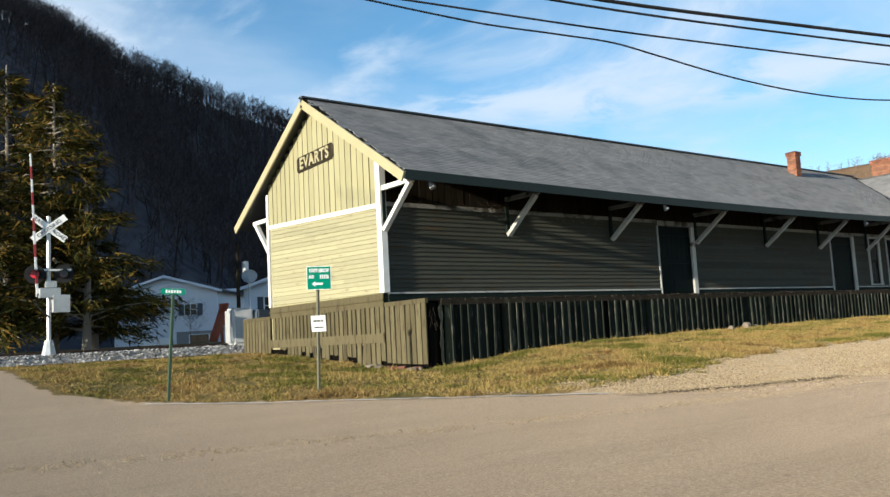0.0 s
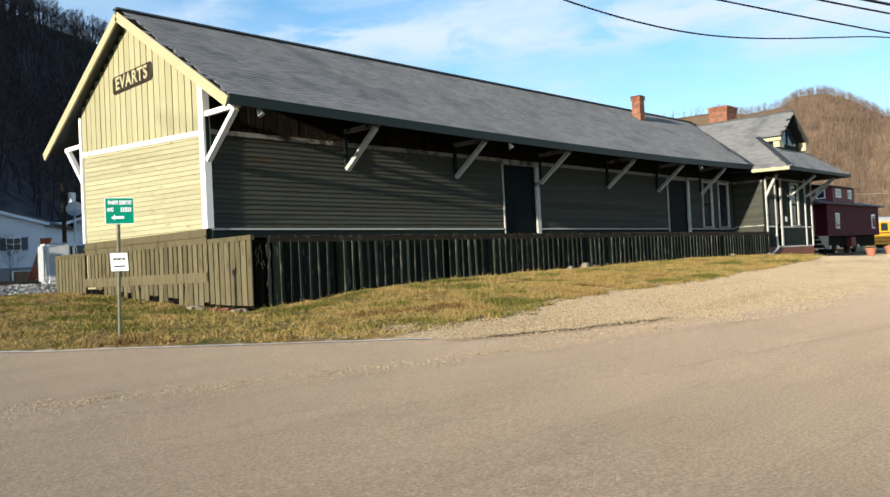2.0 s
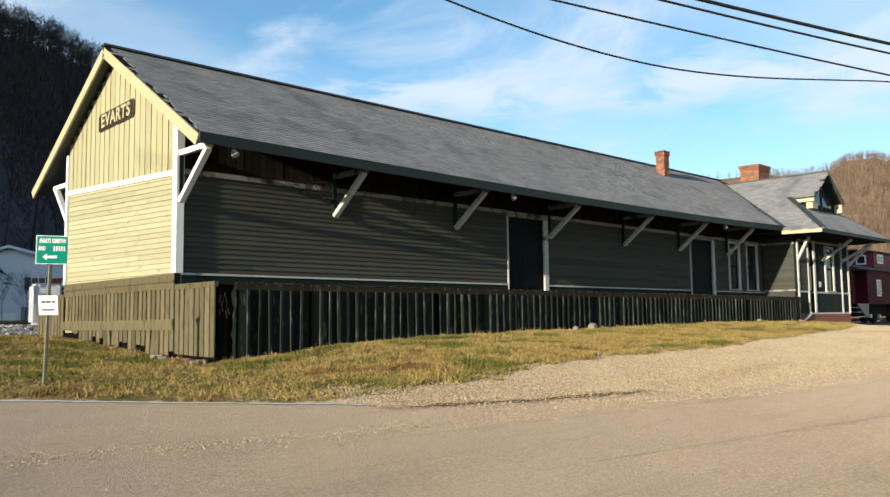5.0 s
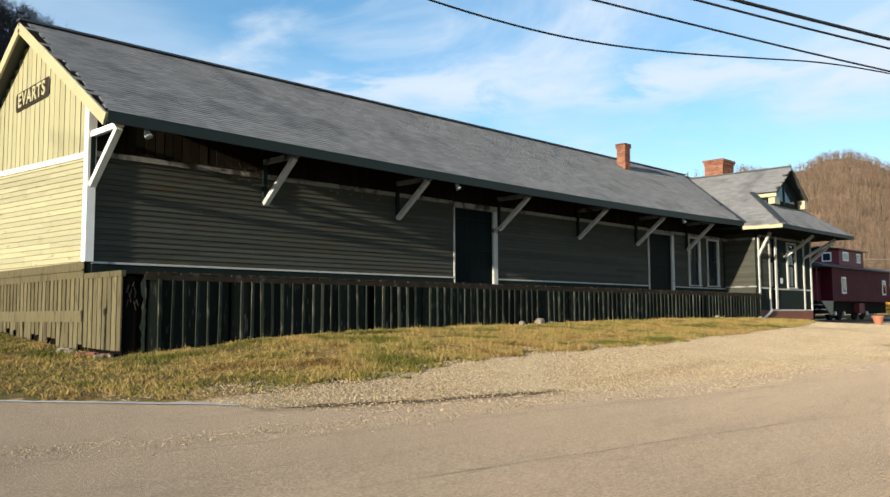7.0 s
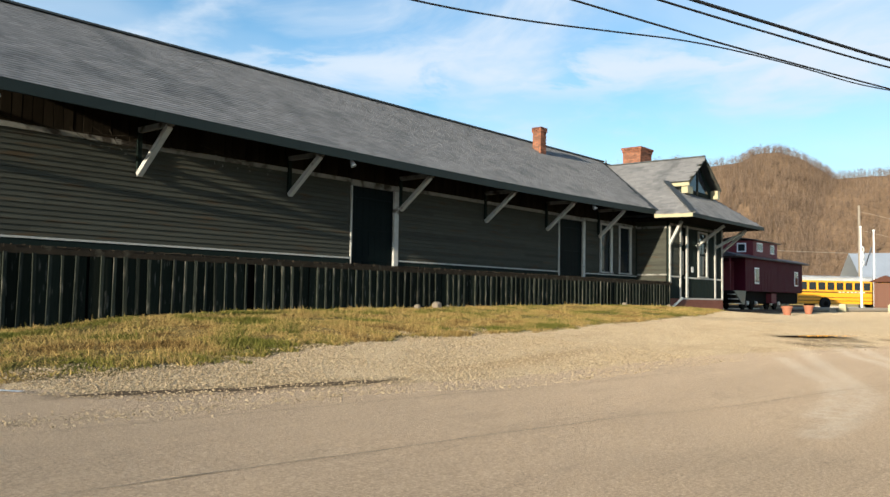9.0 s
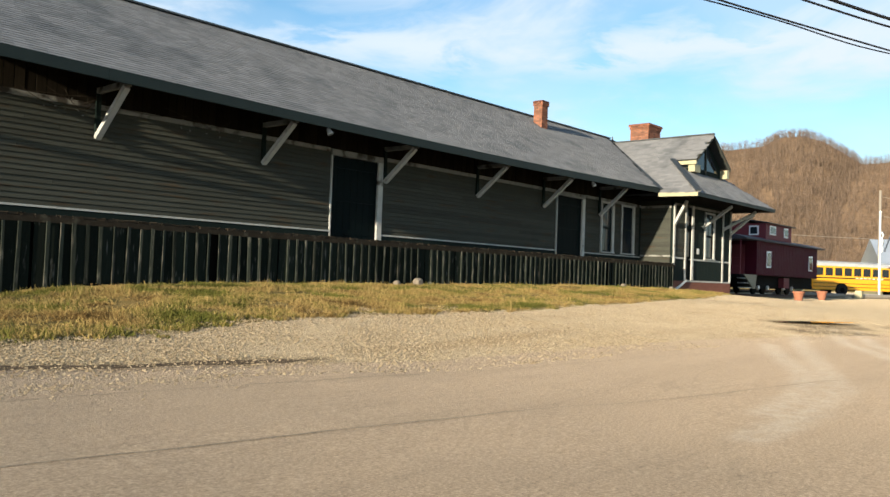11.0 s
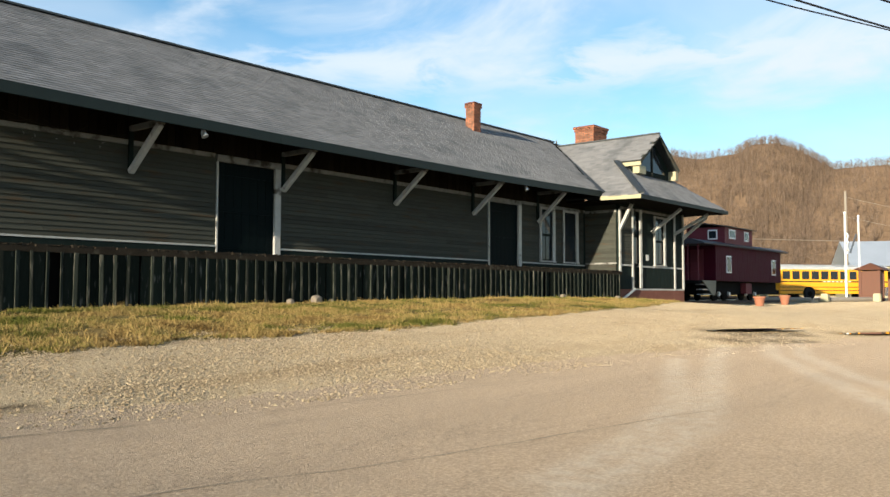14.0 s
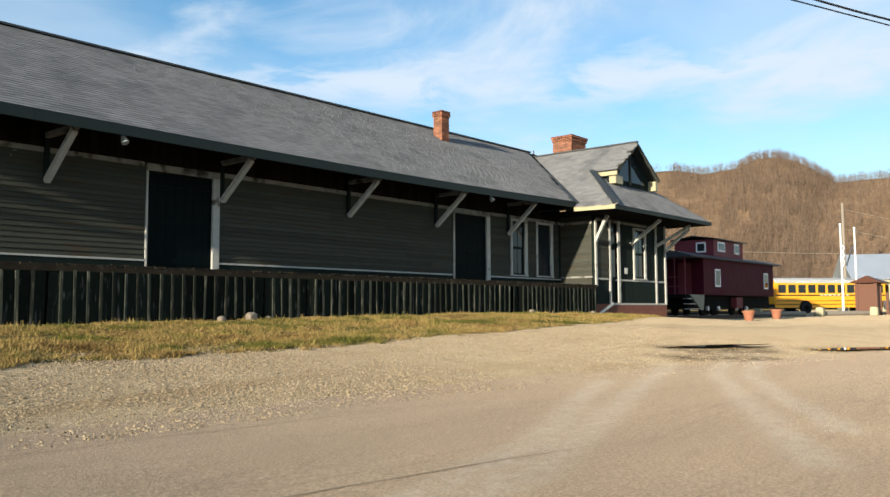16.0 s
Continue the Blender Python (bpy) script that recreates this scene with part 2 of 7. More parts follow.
def mesh_of(name, bm, mat):
    bmesh.ops.recalc_face_normals(bm, faces=bm.faces)
    me = bpy.data.meshes.new(name)
    bm.to_mesh(me)
    bm.free()
    me.materials.append(mat)
    return me


def part(name, bm, mat, parent=None, label="", smooth=False):
    me = mesh_of(name, bm, mat)
    if smooth:
        me.polygons.foreach_set("use_smooth", [True] * len(me.polygons))
    ob = new(name, me)
    if parent is not None:
        ob.parent = parent
        ob.matrix_parent_inverse = parent_inverse(parent)
    if label:
        tagged(ob, label)
    return ob


def parent_inverse(p):
    m = Matrix.Identity(4)
    chain = []
    while p is not None:
        chain.append(p)
        p = p.parent
    for q in reversed(chain):
        m = m @ q.matrix_parent_inverse @ q.matrix_basis
    return m.inverted()


def piece(name, me, parent, m):
    """One more object on shared mesh data, at the world pose m."""
    ob = new(name, me)
    ob.parent = parent
    ob.matrix_parent_inverse = parent_inverse(parent)
    ob.matrix_basis = m
    return ob


def thing(name, label, category, at=(0, 0, 0), group="", kind=""):
    ob = new(name)
    ob.empty_display_size = 0.2
    ob.matrix_basis = Matrix.Translation(at)
    return tagged(ob, label, category, group, kind)


def B():
    return bmesh.new()


def boxpart(name, mat, parent, c, label=""):
    bm = B()
    box(bm, *c)
    return part(name, bm, mat, parent, label)


def lerp_table(tab, x):
    for (a, va), (b, vb) in zip(tab, tab[1:]):
        if x <= b:
            return va + (vb - va) * max(0.0, (x - a)) / (b - a)
    return tab[-1][1]


def sstep(a, b, x):
    t = min(1.0, max(0.0, (x - a) / (b - a)))
    return t * t * (3 - 2 * t)

def chalky(mat, sheen=0.06, scatter=0.6):
    """Old paint, bare wood, stone and soil: hardly any gloss, and light thrown back by the rough grain."""
    b = mat.node_tree.nodes["Principled BSDF"]
    b.inputs["Specular IOR Level"].default_value = sheen
    b.inputs["Diffuse Roughness"].default_value = scatter
    return mat


for key in ("door", "picket", "olive", "brown_board", "soffit", "deck", "dark", "green_flat", "grey_green", "brick", "mortar", "foundation", "shade_trim", "strut_white", "batten"):
    chalky(M[key], 0.02)
for key in ("fascia", "shingle", "shingle_piece", "black"):
    chalky(M[key], 0.2, 0.3)


# ---------------------------------------------------------------- ground
TOE = [(-60, -2.0), (-6, -1.95), (-1, -1.93), (0.5, -1.86), (2, -1.76), (3.4, -1.62), (5.2, -1.53), (10, -1.47), (20, -1.33), (29, -1.40), (36, -1.62), (44, -1.88), (70, -1.72), (160, -1.5)]
EDGE = [(-60, -2.0), (-6.4, -0.5), (-5.7, -1.6), (-4.6, -3.8), (-3, -6.5), (-1.8, -8.0), (-1.3, -9.2), (-0.5, -9.9), (3, -11.0), (10, -11.2), (21, -13.4), (60, -17), (300, -40)]
SIDE_ROAD = [(-4, -5.0), (-1.3, -5.85), (-0.5, -6.25), (0, -6.55), (0.5, -6.95), (0.9, -7.3), (1.5, -7.46), (4, -7.52), (6, -7.45), (9, -7.6), (30, -9)]
TYRE_ARCS = [[(14, -11.7), (11.0, -12.7), (7.9, -13.87), (6.4, -14.45), (4.75, -15.05), (3.1, -15.3), (1.5, -15.4)], [(10.5, -12.3), (8.3, -13.25), (5.9, -14.37), (4.07, -14.9), (2.57, -15.1)],
             [(17, -11.5), (12.4, -13.06), (7.9, -15.3), (6.05, -16.24)], [(17, -12.1), (12.6, -13.46), (9.8, -14.8), (7.6, -16.0)]]
LIP = [(-1.6, -9.15), (-0.9, -9.45), (0.0, -9.95), (1.25, -10.2), (1.9, -10.35)]
PUDDLES = [[(16.5, -10.5), (18.4, -11.45)], [(19.5, -12.55), (21.3, -13.5)], [(14.9, -11.4), (16.3, -12.35)], [(16.3, -11.2), (17.9, -11.76)]]


def height(x, y):
    """The lie of the land."""
    toe = lerp_table(TOE, x)
    edge = lerp_table(EDGE, x)
    low = lerp_table([(-60, -2.15), (30, -2.15), (50, -2.08), (75, -1.78), (160, -1.5)], x)
    z = low + (toe - low) * min(1.0, max(0.0, (y - edge) / max(2.0, (-2.2 - edge))))
    if y > -2:
        back = lerp_table([(-60, -1.35), (-5, -1.42), (30, -1.4), (45, -1.75), (80, -1.6)], x)
        z += (back - toe) * sstep(-1.5, 7.5, y)
    if x < 32 and y > 8.6:
        z += 0.30 * sstep(8.9, 10.6, y) + 0.35 * sstep(15, 40, y)
    z += 0.5 * sstep(60, 160, y) + 0.012 * noise.noise((x * 0.9, y * 0.9, 0)) + 0.03 * noise.noise((x * 0.25, y * 0.25, 3))
    return z


def spread(stops):
    out = []
    for (a, b, s) in stops:
        n = max(1, round((b - a) / s))
        out += [a + (b - a) * i / n for i in range(n)]
    out.append(stops[-1][1])
    return out


def build_ground():
    xs = spread([(-1800, -300, 300), (-300, -60, 40), (-60, -16, 4), (-16, 2, 0.28), (2, 14, 0.15), (14, 30, 0.28), (30, 60, 0.6), (60, 130, 4), (130, 400, 30), (400, 2400, 400)])
    ys = spread([(-1500, -200, 260), (-200, -40, 20), (-40, -18, 2), (-18, -12, 0.15), (-12, 0, 0.28), (0, 14, 0.5), (14, 60, 3), (60, 300, 30), (300, 1800, 300)])
    nx, ny = len(xs), len(ys)
    verts = [(x, y, height(x, y)) for y in ys for x in xs]
    faces = [(j * nx + i, j * nx + i + 1, (j + 1) * nx + i + 1, (j + 1) * nx + i) for j in range(ny - 1) for i in range(nx - 1)]
    me = bpy.data.meshes.new("ground")
    me.from_pydata(verts, [], faces)
    me.polygons.foreach_set("use_smooth", [True] * len(me.polygons))
    # which surface lies where: red paved, green grassed, blue railway ballast
    att = me.color_attributes.new("cover", "FLOAT_COLOR", "POINT")
    cols = []
    for x, y, z in verts:
        paved = sstep(0.35, -0.35, y - lerp_table(EDGE, x))
        side = sstep(0.4, -0.4, x - lerp_table(SIDE_ROAD, y)) * sstep(-15.5, -14.5, x) * (y > -4)
        paved = max(paved, side) * (y > -40)
        g_edge = lerp_table([(-6, -3.0), (-3, -7.0), (-1, -8.0), (1.5, -7.6), (3, -7.4), (6, -7.0), (11, -7.0), (17, -6.4), (23, -5.6), (28, -4.2), (33, -2.6), (36, 0.0)], x)
        grass = sstep(-0.8, 0.6, y - g_edge) * sstep(37, 33, x) if x < 60 else sstep(20, 40, y)
        if y > 8.6 and x < 32:
            grass *= sstep(18, 22, y)
        ballast = sstep(8.7, 9.2, y) * sstep(19, 17, y) * (x < 120)
        cols += [paved, grass, ballast, 1.0]
    att.data.foreach_set("color", cols)
    # pale tyre arcs on the asphalt, damp earth round the puddles and at the gravel's lip
    def near(x, y, pts):
        best = 99.0
        for (ax, ay), (bx, by) in zip(pts, pts[1:]):
            dx, dy = bx - ax, by - ay
            t = min(1, max(0, ((x - ax) * dx + (y - ay) * dy) / (dx * dx + dy * dy)))
            best = min(best, math.hypot(x - ax - t * dx, y - ay - t * dy))
        return best

    att = me.color_attributes.new("marks", "FLOAT_COLOR", "POINT")
    cols = []
    for x, y, z in verts:
        tyre = wet = 0.0
        if -14 < x < 40 and -18 < y < -5:
            d = min(near(x, y, a) for a in TYRE_ARCS)
            tyre = sstep(0.24, 0.04, d)
            wet = max(sstep(0.42, 0.05, near(x, y, LIP)), *(sstep(0.75, 0.1, near(x, y, p)) for p in PUDDLES))
        cols += [tyre, wet, 0.0, 1.0]
    att.data.foreach_set("color", cols)
    me.materials.append(ground_material())
    return tagged(new("ground", me), "dry winter grass, gravel apron and worn asphalt road", "ground", kind="structure")


def ground_material():
    m = bpy.data.materials.new("ground_cover")
    m.use_nodes = True
    nt = m.node_tree
    bs = nt.nodes["Principled BSDF"]
    geo = nt.nodes.new("ShaderNodeNewGeometry")
    att = nt.nodes.new("ShaderNodeVertexColor")
    att.layer_name = "cover"
    sep = nt.nodes.new("ShaderNodeSeparateColor")
    nt.links.new(att.outputs[0], sep.inputs[0])

    def nz(scale, detail=5, rough=0.6, stretch=None, distort=0.0):
        n = nt.nodes.new("ShaderNodeTexNoise")
        n.inputs["Scale"].default_value, n.inputs["Detail"].default_value, n.inputs["Roughness"].default_value = scale, detail, rough
        n.inputs["Distortion"].default_value = distort
        src = geo.outputs["Position"]
        if stretch:
            mp = nt.nodes.new("ShaderNodeMapping")
            mp.inputs["Scale"].default_value = stretch
            mp.inputs["Rotation"].default_value = (0, 0, radians(8))
            nt.links.new(src, mp.inputs[0])
            src = mp.outputs[0]
        nt.links.new(src, n.inputs["Vector"])
        return n.outputs["Fac"]

    def ramp(fac, *stops):
        r = nt.nodes.new("ShaderNodeValToRGB")
        el = r.color_ramp.elements
        while len(el) < len(stops):
            el.new(0.5)
        for e, (p, c) in zip(el, stops):
            e.position, e.color = p, (*c, 1)
        nt.links.new(fac, r.inputs[0])
        return r.outputs[0]

    def mixc(fac, a, b, mode="MIX"):
        x = nt.nodes.new("ShaderNodeMix")
        x.data_type, x.blend_type = "RGBA", mode
        for s, v in ((x.inputs["Factor"], fac), (x.inputs[6], a), (x.inputs[7], b)):
            if isinstance(v, (int, float)):
                s.default_value = v
            else:
                nt.links.new(v, s)
        return x.outputs[2]

    def math_(op, a, b):
        x = nt.nodes.new("ShaderNodeMath")
        x.operation = op
        x.use_clamp = op in ("ADD", "SUBTRACT", "MULTIPLY")
        for s, v in zip(x.inputs, (a, b)):
            if isinstance(v, (int, float)):
                s.default_value = v
            else:
                nt.links.new(v, s)
        return x.outputs[0]

    def broken(mask, scale, amount=0.9):
        """The mask with a ragged edge."""
        d = math_("SUBTRACT", nz(scale, 7, 0.65), 0.5)
        d2 = nt.nodes.new("ShaderNodeMath")
        d2.operation = "MULTIPLY_ADD"
        nt.links.new(nz(scale, 7, 0.65), d2.inputs[0])
        d2.inputs[1].default_value, d2.inputs[2].default_value = amount * 2, -amount
        s = nt.nodes.new("ShaderNodeMath")
        s.operation = "ADD"
        nt.links.new(mask, s.inputs[0])
        nt.links.new(d2.outputs[0], s.inputs[1])
        return ramp(s.outputs[0], (0.42, (0, 0, 0)), (0.58, (1, 1, 1)))

    gravel = mixc(0.35, ramp(nz(42, 6, 0.75), (0.34, (0.07, 0.050, 0.030)), (0.5, (0.335, 0.25, 0.15)), (0.66, (0.74, 0.60, 0.40))),
                  ramp(nz(1.1, 5, 0.6), (0.3, (0.36, 0.27, 0.16)), (0.7, (0.57, 0.445, 0.28))))
    mud = ramp(nz(0.55, 6, 0.6, (0.5, 1.6, 1)), (0.55, (0, 0, 0)), (0.70, (0.5, 0.5, 0.5)))
    gravel = mixc(mud, gravel, mixc(1.0, gravel, ramp(nz(3, 3), (0, (0.55, 0.47, 0.36)), (1, (0.7, 0.6, 0.46))), "MULTIPLY"))
    asphalt = mixc(0.32, ramp(nz(48, 6, 0.85), (0.32, (0.090, 0.067, 0.043)), (0.5, (0.375, 0.280, 0.188)), (0.70, (0.75, 0.58, 0.40))),
                   ramp(nz(0.5, 4, 0.55, (0.35, 2.2, 1)), (0.3, (0.335, 0.252, 0.172)), (0.7, (0.475, 0.356, 0.24))))
    crack = ramp(nz(0.9, 9, 0.55, (0.18, 1.5, 1), 1.2), (0.488, (0, 0, 0)), (0.50, (0.16, 0.16, 0.16)), (0.512, (0, 0, 0)))
    asphalt = mixc(crack, asphalt, ramp(nz(20), (0, (0.08, 0.07, 0.055)), (1, (0.11, 0.095, 0.075))))
    turf = mixc(0.5, ramp(nz(24, 7, 0.75), (0.38, (0.016, 0.011, 0.004)), (0.5, (0.115, 0.078, 0.026)), (0.64, (0.40, 0.29, 0.12))),
                ramp(nz(0.8, 6, 0.65), (0.38, (0.25, 0.165, 0.058)), (0.5, (0.12, 0.092, 0.025)), (0.60, (0.058, 0.060, 0.013))))
    stone = ramp(nz(14, 4, 0.8), (0.3, (0.10, 0.095, 0.09)), (0.6, (0.36, 0.34, 0.32)), (0.75, (0.6, 0.58, 0.55)))
    col = mixc(broken(sep.outputs["Green"], 1.7, 0.8), gravel, turf)
    col = mixc(broken(sep.outputs["Red"], 2.4, 0.7), col, asphalt)
    col = mixc(broken(sep.outputs["Blue"], 5, 0.6), col, stone)
    marks = nt.nodes.new("ShaderNodeVertexColor")
    marks.layer_name = "marks"
    msep = nt.nodes.new("ShaderNodeSeparateColor")
    nt.links.new(marks.outputs[0], msep.inputs[0])
    pale = math_("MULTIPLY", msep.outputs["Red"], ramp(nz(9, 5), (0.35, (0.12, 0.12, 0.12)), (0.7, (0.42, 0.42, 0.42))))
    col = mixc(pale, col, ramp(nz(40), (0, (0.52, 0.46, 0.37)), (1, (0.66, 0.59, 0.48))))
    wet = math_("MULTIPLY", msep.outputs["Green"], ramp(nz(4, 6), (0.35, (0.35, 0.35, 0.35)), (0.6, (1, 1, 1))))
    col = mixc(wet, col, ramp(nz(40), (0.3, (0.06, 0.043, 0.025)), (0.7, (0.15, 0.105, 0.06))))
    nt.links.new(col, bs.inputs["Base Color"])
    bs.inputs["Roughness"].default_value = 0.9
    chalky(m, 0.12, 1.0)
    bp = nt.nodes.new("ShaderNodeBump")
    bp.inputs["Strength"].default_value, bp.inputs["Distance"].default_value = 0.9, 0.03
    nt.links.new(math_("ADD", math_("MULTIPLY", nz(50, 5, 0.75), 0.6), math_("MULTIPLY", nz(6, 4), 0.4)), bp.inputs["Height"])
    nt.links.new(bp.outputs[0], bs.inputs["Normal"])
    return m


build_ground()


# ---------------------------------------------------------------- the depot
RIDGE_Y, EAVE_Y, BACK_EAVE_Y, GABLE_X, DEPTH = 3.3, -1.54, 8.15, -0.36, 6.42
WING_X, WING_Y, WING_END = 29.2, -1.55, 35.5
BELT = 2.21
depot = thing("railway_depot", "old wooden railway depot, cream gable, grey-green clapboard, grey shingle roof", "station")


def eave_z(x):
    return 2.76 - 0.09 * math.sin(math.pi * min(1, max(0, x / 25))) + 0.09 * sstep(22, 29, x)


def ridge_z(x):
    return 5.80 + 0.006 * max(0, min(30, x))


def under_roof(x, y):
    """Height of the roof's upper face over the freight house."""
    if y <= RIDGE_Y:
        return eave_z(x) + (ridge_z(x) - eave_z(x)) * (y - EAVE_Y) / (RIDGE_Y - EAVE_Y)
    return eave_z(x) + (ridge_z(x) - eave_z(x)) * (BACK_EAVE_Y - y) / (BACK_EAVE_Y - RIDGE_Y)


DOORS = [(11.0, 12.78), (22.4, 24.2)]
WINS = [(25.8, 26.62), (27.5, 28.42)]
WALL_T = 0.16


def freight_walls():
    # front wall as bays between the openings, each with the piece over its opening
    x, spans = 0.0, []
    for a, b, z0, z1 in [(11.0, 12.78, -0.25, 2.12), (22.4, 24.2, -0.25, 2.12), (25.8, 26.62, 0.12, 2.12), (27.5, 28.42, 0.12, 2.12)]:
        spans.append((x, a, -1.3, 3.55))
        spans.append((a, b, z1, 3.55))
        spans.append((a, b, -1.3, z0))
        x = b
    spans.append((x, WING_X, -1.3, 3.55))
    for a, b, z0, z1 in spans:
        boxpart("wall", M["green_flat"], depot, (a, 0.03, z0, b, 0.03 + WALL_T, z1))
    bm = B()
    slab(bm, [(0.03, 0.19, -1.3), (0.03, 0.19, 3.55), (0.03, RIDGE_Y, 5.62), (0.03, DEPTH, 3.62), (0.03, DEPTH, -1.3)], 0.14)
    part("wall", bm, M["cream_flat"], depot, "cream painted gable wall")
    boxpart("wall", M["green_flat"], depot, (0.2, DEPTH - 0.16, -1.3, 34, DEPTH, 3.6), "back wall")
    boxpart("floor", M["deck"], depot, (0.2, 0.2, -0.4, 34, DEPTH - 0.2, -0.3), "dark plank floor")


def clap_unit():
    """One metre of bevelled clapboard, outer face towards -y, lower edge proud."""
    bm = B()
    pr = [(-0.004, 0.122), (-0.034, 0.0), (0.012, 0.0), (0.012, 0.122)]
    rows = [[bm.verts.new((x, y, z)) for y, z in pr] for x in (0, 1)]
    for i in range(4):
        j = (i + 1) % 4
        bm.faces.new((rows[0][i], rows[0][j], rows[1][j], rows[1][i]))
    bm.faces.new(rows[0][::-1])
    bm.faces.new(rows[1])
    return bm


ROWS, PITCH = 19, BELT / 19


def clapboards():
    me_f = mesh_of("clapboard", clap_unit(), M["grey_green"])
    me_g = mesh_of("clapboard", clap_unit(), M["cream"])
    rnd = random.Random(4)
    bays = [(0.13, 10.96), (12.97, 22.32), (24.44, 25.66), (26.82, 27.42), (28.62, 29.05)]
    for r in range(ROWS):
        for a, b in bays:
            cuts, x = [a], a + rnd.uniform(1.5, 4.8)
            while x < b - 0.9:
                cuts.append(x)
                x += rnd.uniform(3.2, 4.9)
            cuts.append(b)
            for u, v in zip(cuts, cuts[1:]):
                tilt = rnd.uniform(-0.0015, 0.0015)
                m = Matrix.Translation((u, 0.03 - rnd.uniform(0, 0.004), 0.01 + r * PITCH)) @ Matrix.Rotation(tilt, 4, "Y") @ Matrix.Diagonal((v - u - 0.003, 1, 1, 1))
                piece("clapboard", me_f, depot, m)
        # gable boards: the rows fan out towards the back corner
        z0, z1 = 0.01 + r * PITCH, 0.06 + r * (2.50 - 0.06) / ROWS
        cut = rnd.uniform(1.6, 4.6)
        for u, v in ((0.13, cut), (cut, DEPTH - 0.12)):
            za, zb = z0 + (z1 - z0) * u / DEPTH, z0 + (z1 - z0) * v / DEPTH
            d = Vector((0, v - u - 0.003, zb - za))
            rot = Matrix(((0, 1, 0, 0), (-1, 0, 0, 0), (0, 0, 1, 0), (0, 0, 0, 1)))   # outer face to -x, length along -y
            ang = math.atan2(zb - za, v - u)
            m = Matrix.Translation((0.03, v, zb)) @ rot @ Matrix.Rotation(ang, 4, "Y") @ Matrix.Diagonal((d.length, 1, 1 + 0.07 * (u + v) / 2 / DEPTH, 1))
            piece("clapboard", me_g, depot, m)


def gable_trim():
    rnd = random.Random(8)
    unit = B()
    box(unit, -0.022, -0.131, 0, 0.002, 0.131, 1)
    me = mesh_of("gable_board", unit, M["cream_flat"])
    bm = B()
    slab(bm, [(0.024, 0.1, BELT), (0.024, 0.1, 3.6), (0.024, RIDGE_Y, 5.60), (0.024, DEPTH - 0.1, 3.62), (0.024, DEPTH - 0.1, BELT + 0.25)], 0.012)
    part("backing", bm, M["deck"], depot, "dark backing behind the open joints")
    y = 0.27
    while y < DEPTH - 0.2:
        z0 = BELT + 0.06 + (2.50 - BELT) * y / DEPTH
        z1 = min(under_roof(0, y) - 0.16, 5.58)
        piece("gable_board", me, depot, Matrix.Translation((0.006, y + rnd.uniform(-0.006, 0.006), z0)) @ Matrix.Rotation(rnd.uniform(-0.004, 0.004), 4, "X") @ Matrix.Diagonal((rnd.uniform(0.8, 1.1), rnd.uniform(0.97, 1.02), z1 - z0, 1)))
        y += 0.295
    bm = B()
    beam(bm, (0.005, 0.05, BELT + 0.01), (0.005, DEPTH - 0.06, 2.50), 0.07, 0.12)
    part("belt_board", bm, M["white"], depot, "white belt board across the gable")
    for y0, y1, z1 in ((-0.035, 0.12, 3.45), (DEPTH - 0.1, DEPTH + 0.03, 3.55)):
        boxpart("corner_board", M["white"], depot, (-0.045, y0 - 0.045 * (y0 < 1), 0.0, 0.03, y1, z1), "white corner board")
    boxpart("corner_board", M["white"], depot, (0.033, -0.08, 0.0, 0.13, 0.03, 3.45), "white corner board")
    # barge boards under the roof's edge
    for a, b in (((GABLE_X + 0.02, RIDGE_Y, ridge_z(0) - 0.15), (GABLE_X + 0.02, EAVE_Y - 0.02, eave_z(0) - 0.13)), ((GABLE_X + 0.02, RIDGE_Y, ridge_z(0) - 0.15), (GABLE_X + 0.02, BACK_EAVE_Y, eave_z(0) - 0.13))):
        bm = B()
        beam(bm, a, b, 0.05, 0.24)
        part("barge_board", bm, M["cream_trim"], depot, "cream barge board")


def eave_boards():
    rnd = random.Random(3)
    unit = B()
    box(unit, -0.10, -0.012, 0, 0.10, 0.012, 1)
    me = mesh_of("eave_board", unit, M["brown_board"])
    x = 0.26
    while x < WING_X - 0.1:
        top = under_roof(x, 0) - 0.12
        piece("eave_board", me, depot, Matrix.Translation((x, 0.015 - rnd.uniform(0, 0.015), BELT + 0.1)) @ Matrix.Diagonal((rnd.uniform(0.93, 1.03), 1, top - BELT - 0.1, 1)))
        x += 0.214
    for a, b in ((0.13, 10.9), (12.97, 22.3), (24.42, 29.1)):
        boxpart("belt_board", M["shade_trim"], depot, (a, -0.03, BELT - 0.01, b, 0.012, BELT + 0.1), "stained white belt board along the front, in a shade tone")
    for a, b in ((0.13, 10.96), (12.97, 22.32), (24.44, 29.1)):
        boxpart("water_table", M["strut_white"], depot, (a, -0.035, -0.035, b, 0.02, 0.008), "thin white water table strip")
        boxpart("skirt_board", M["green_flat"], depot, (a, -0.012, -0.28, b, 0.025, -0.036), "dark green skirt board")


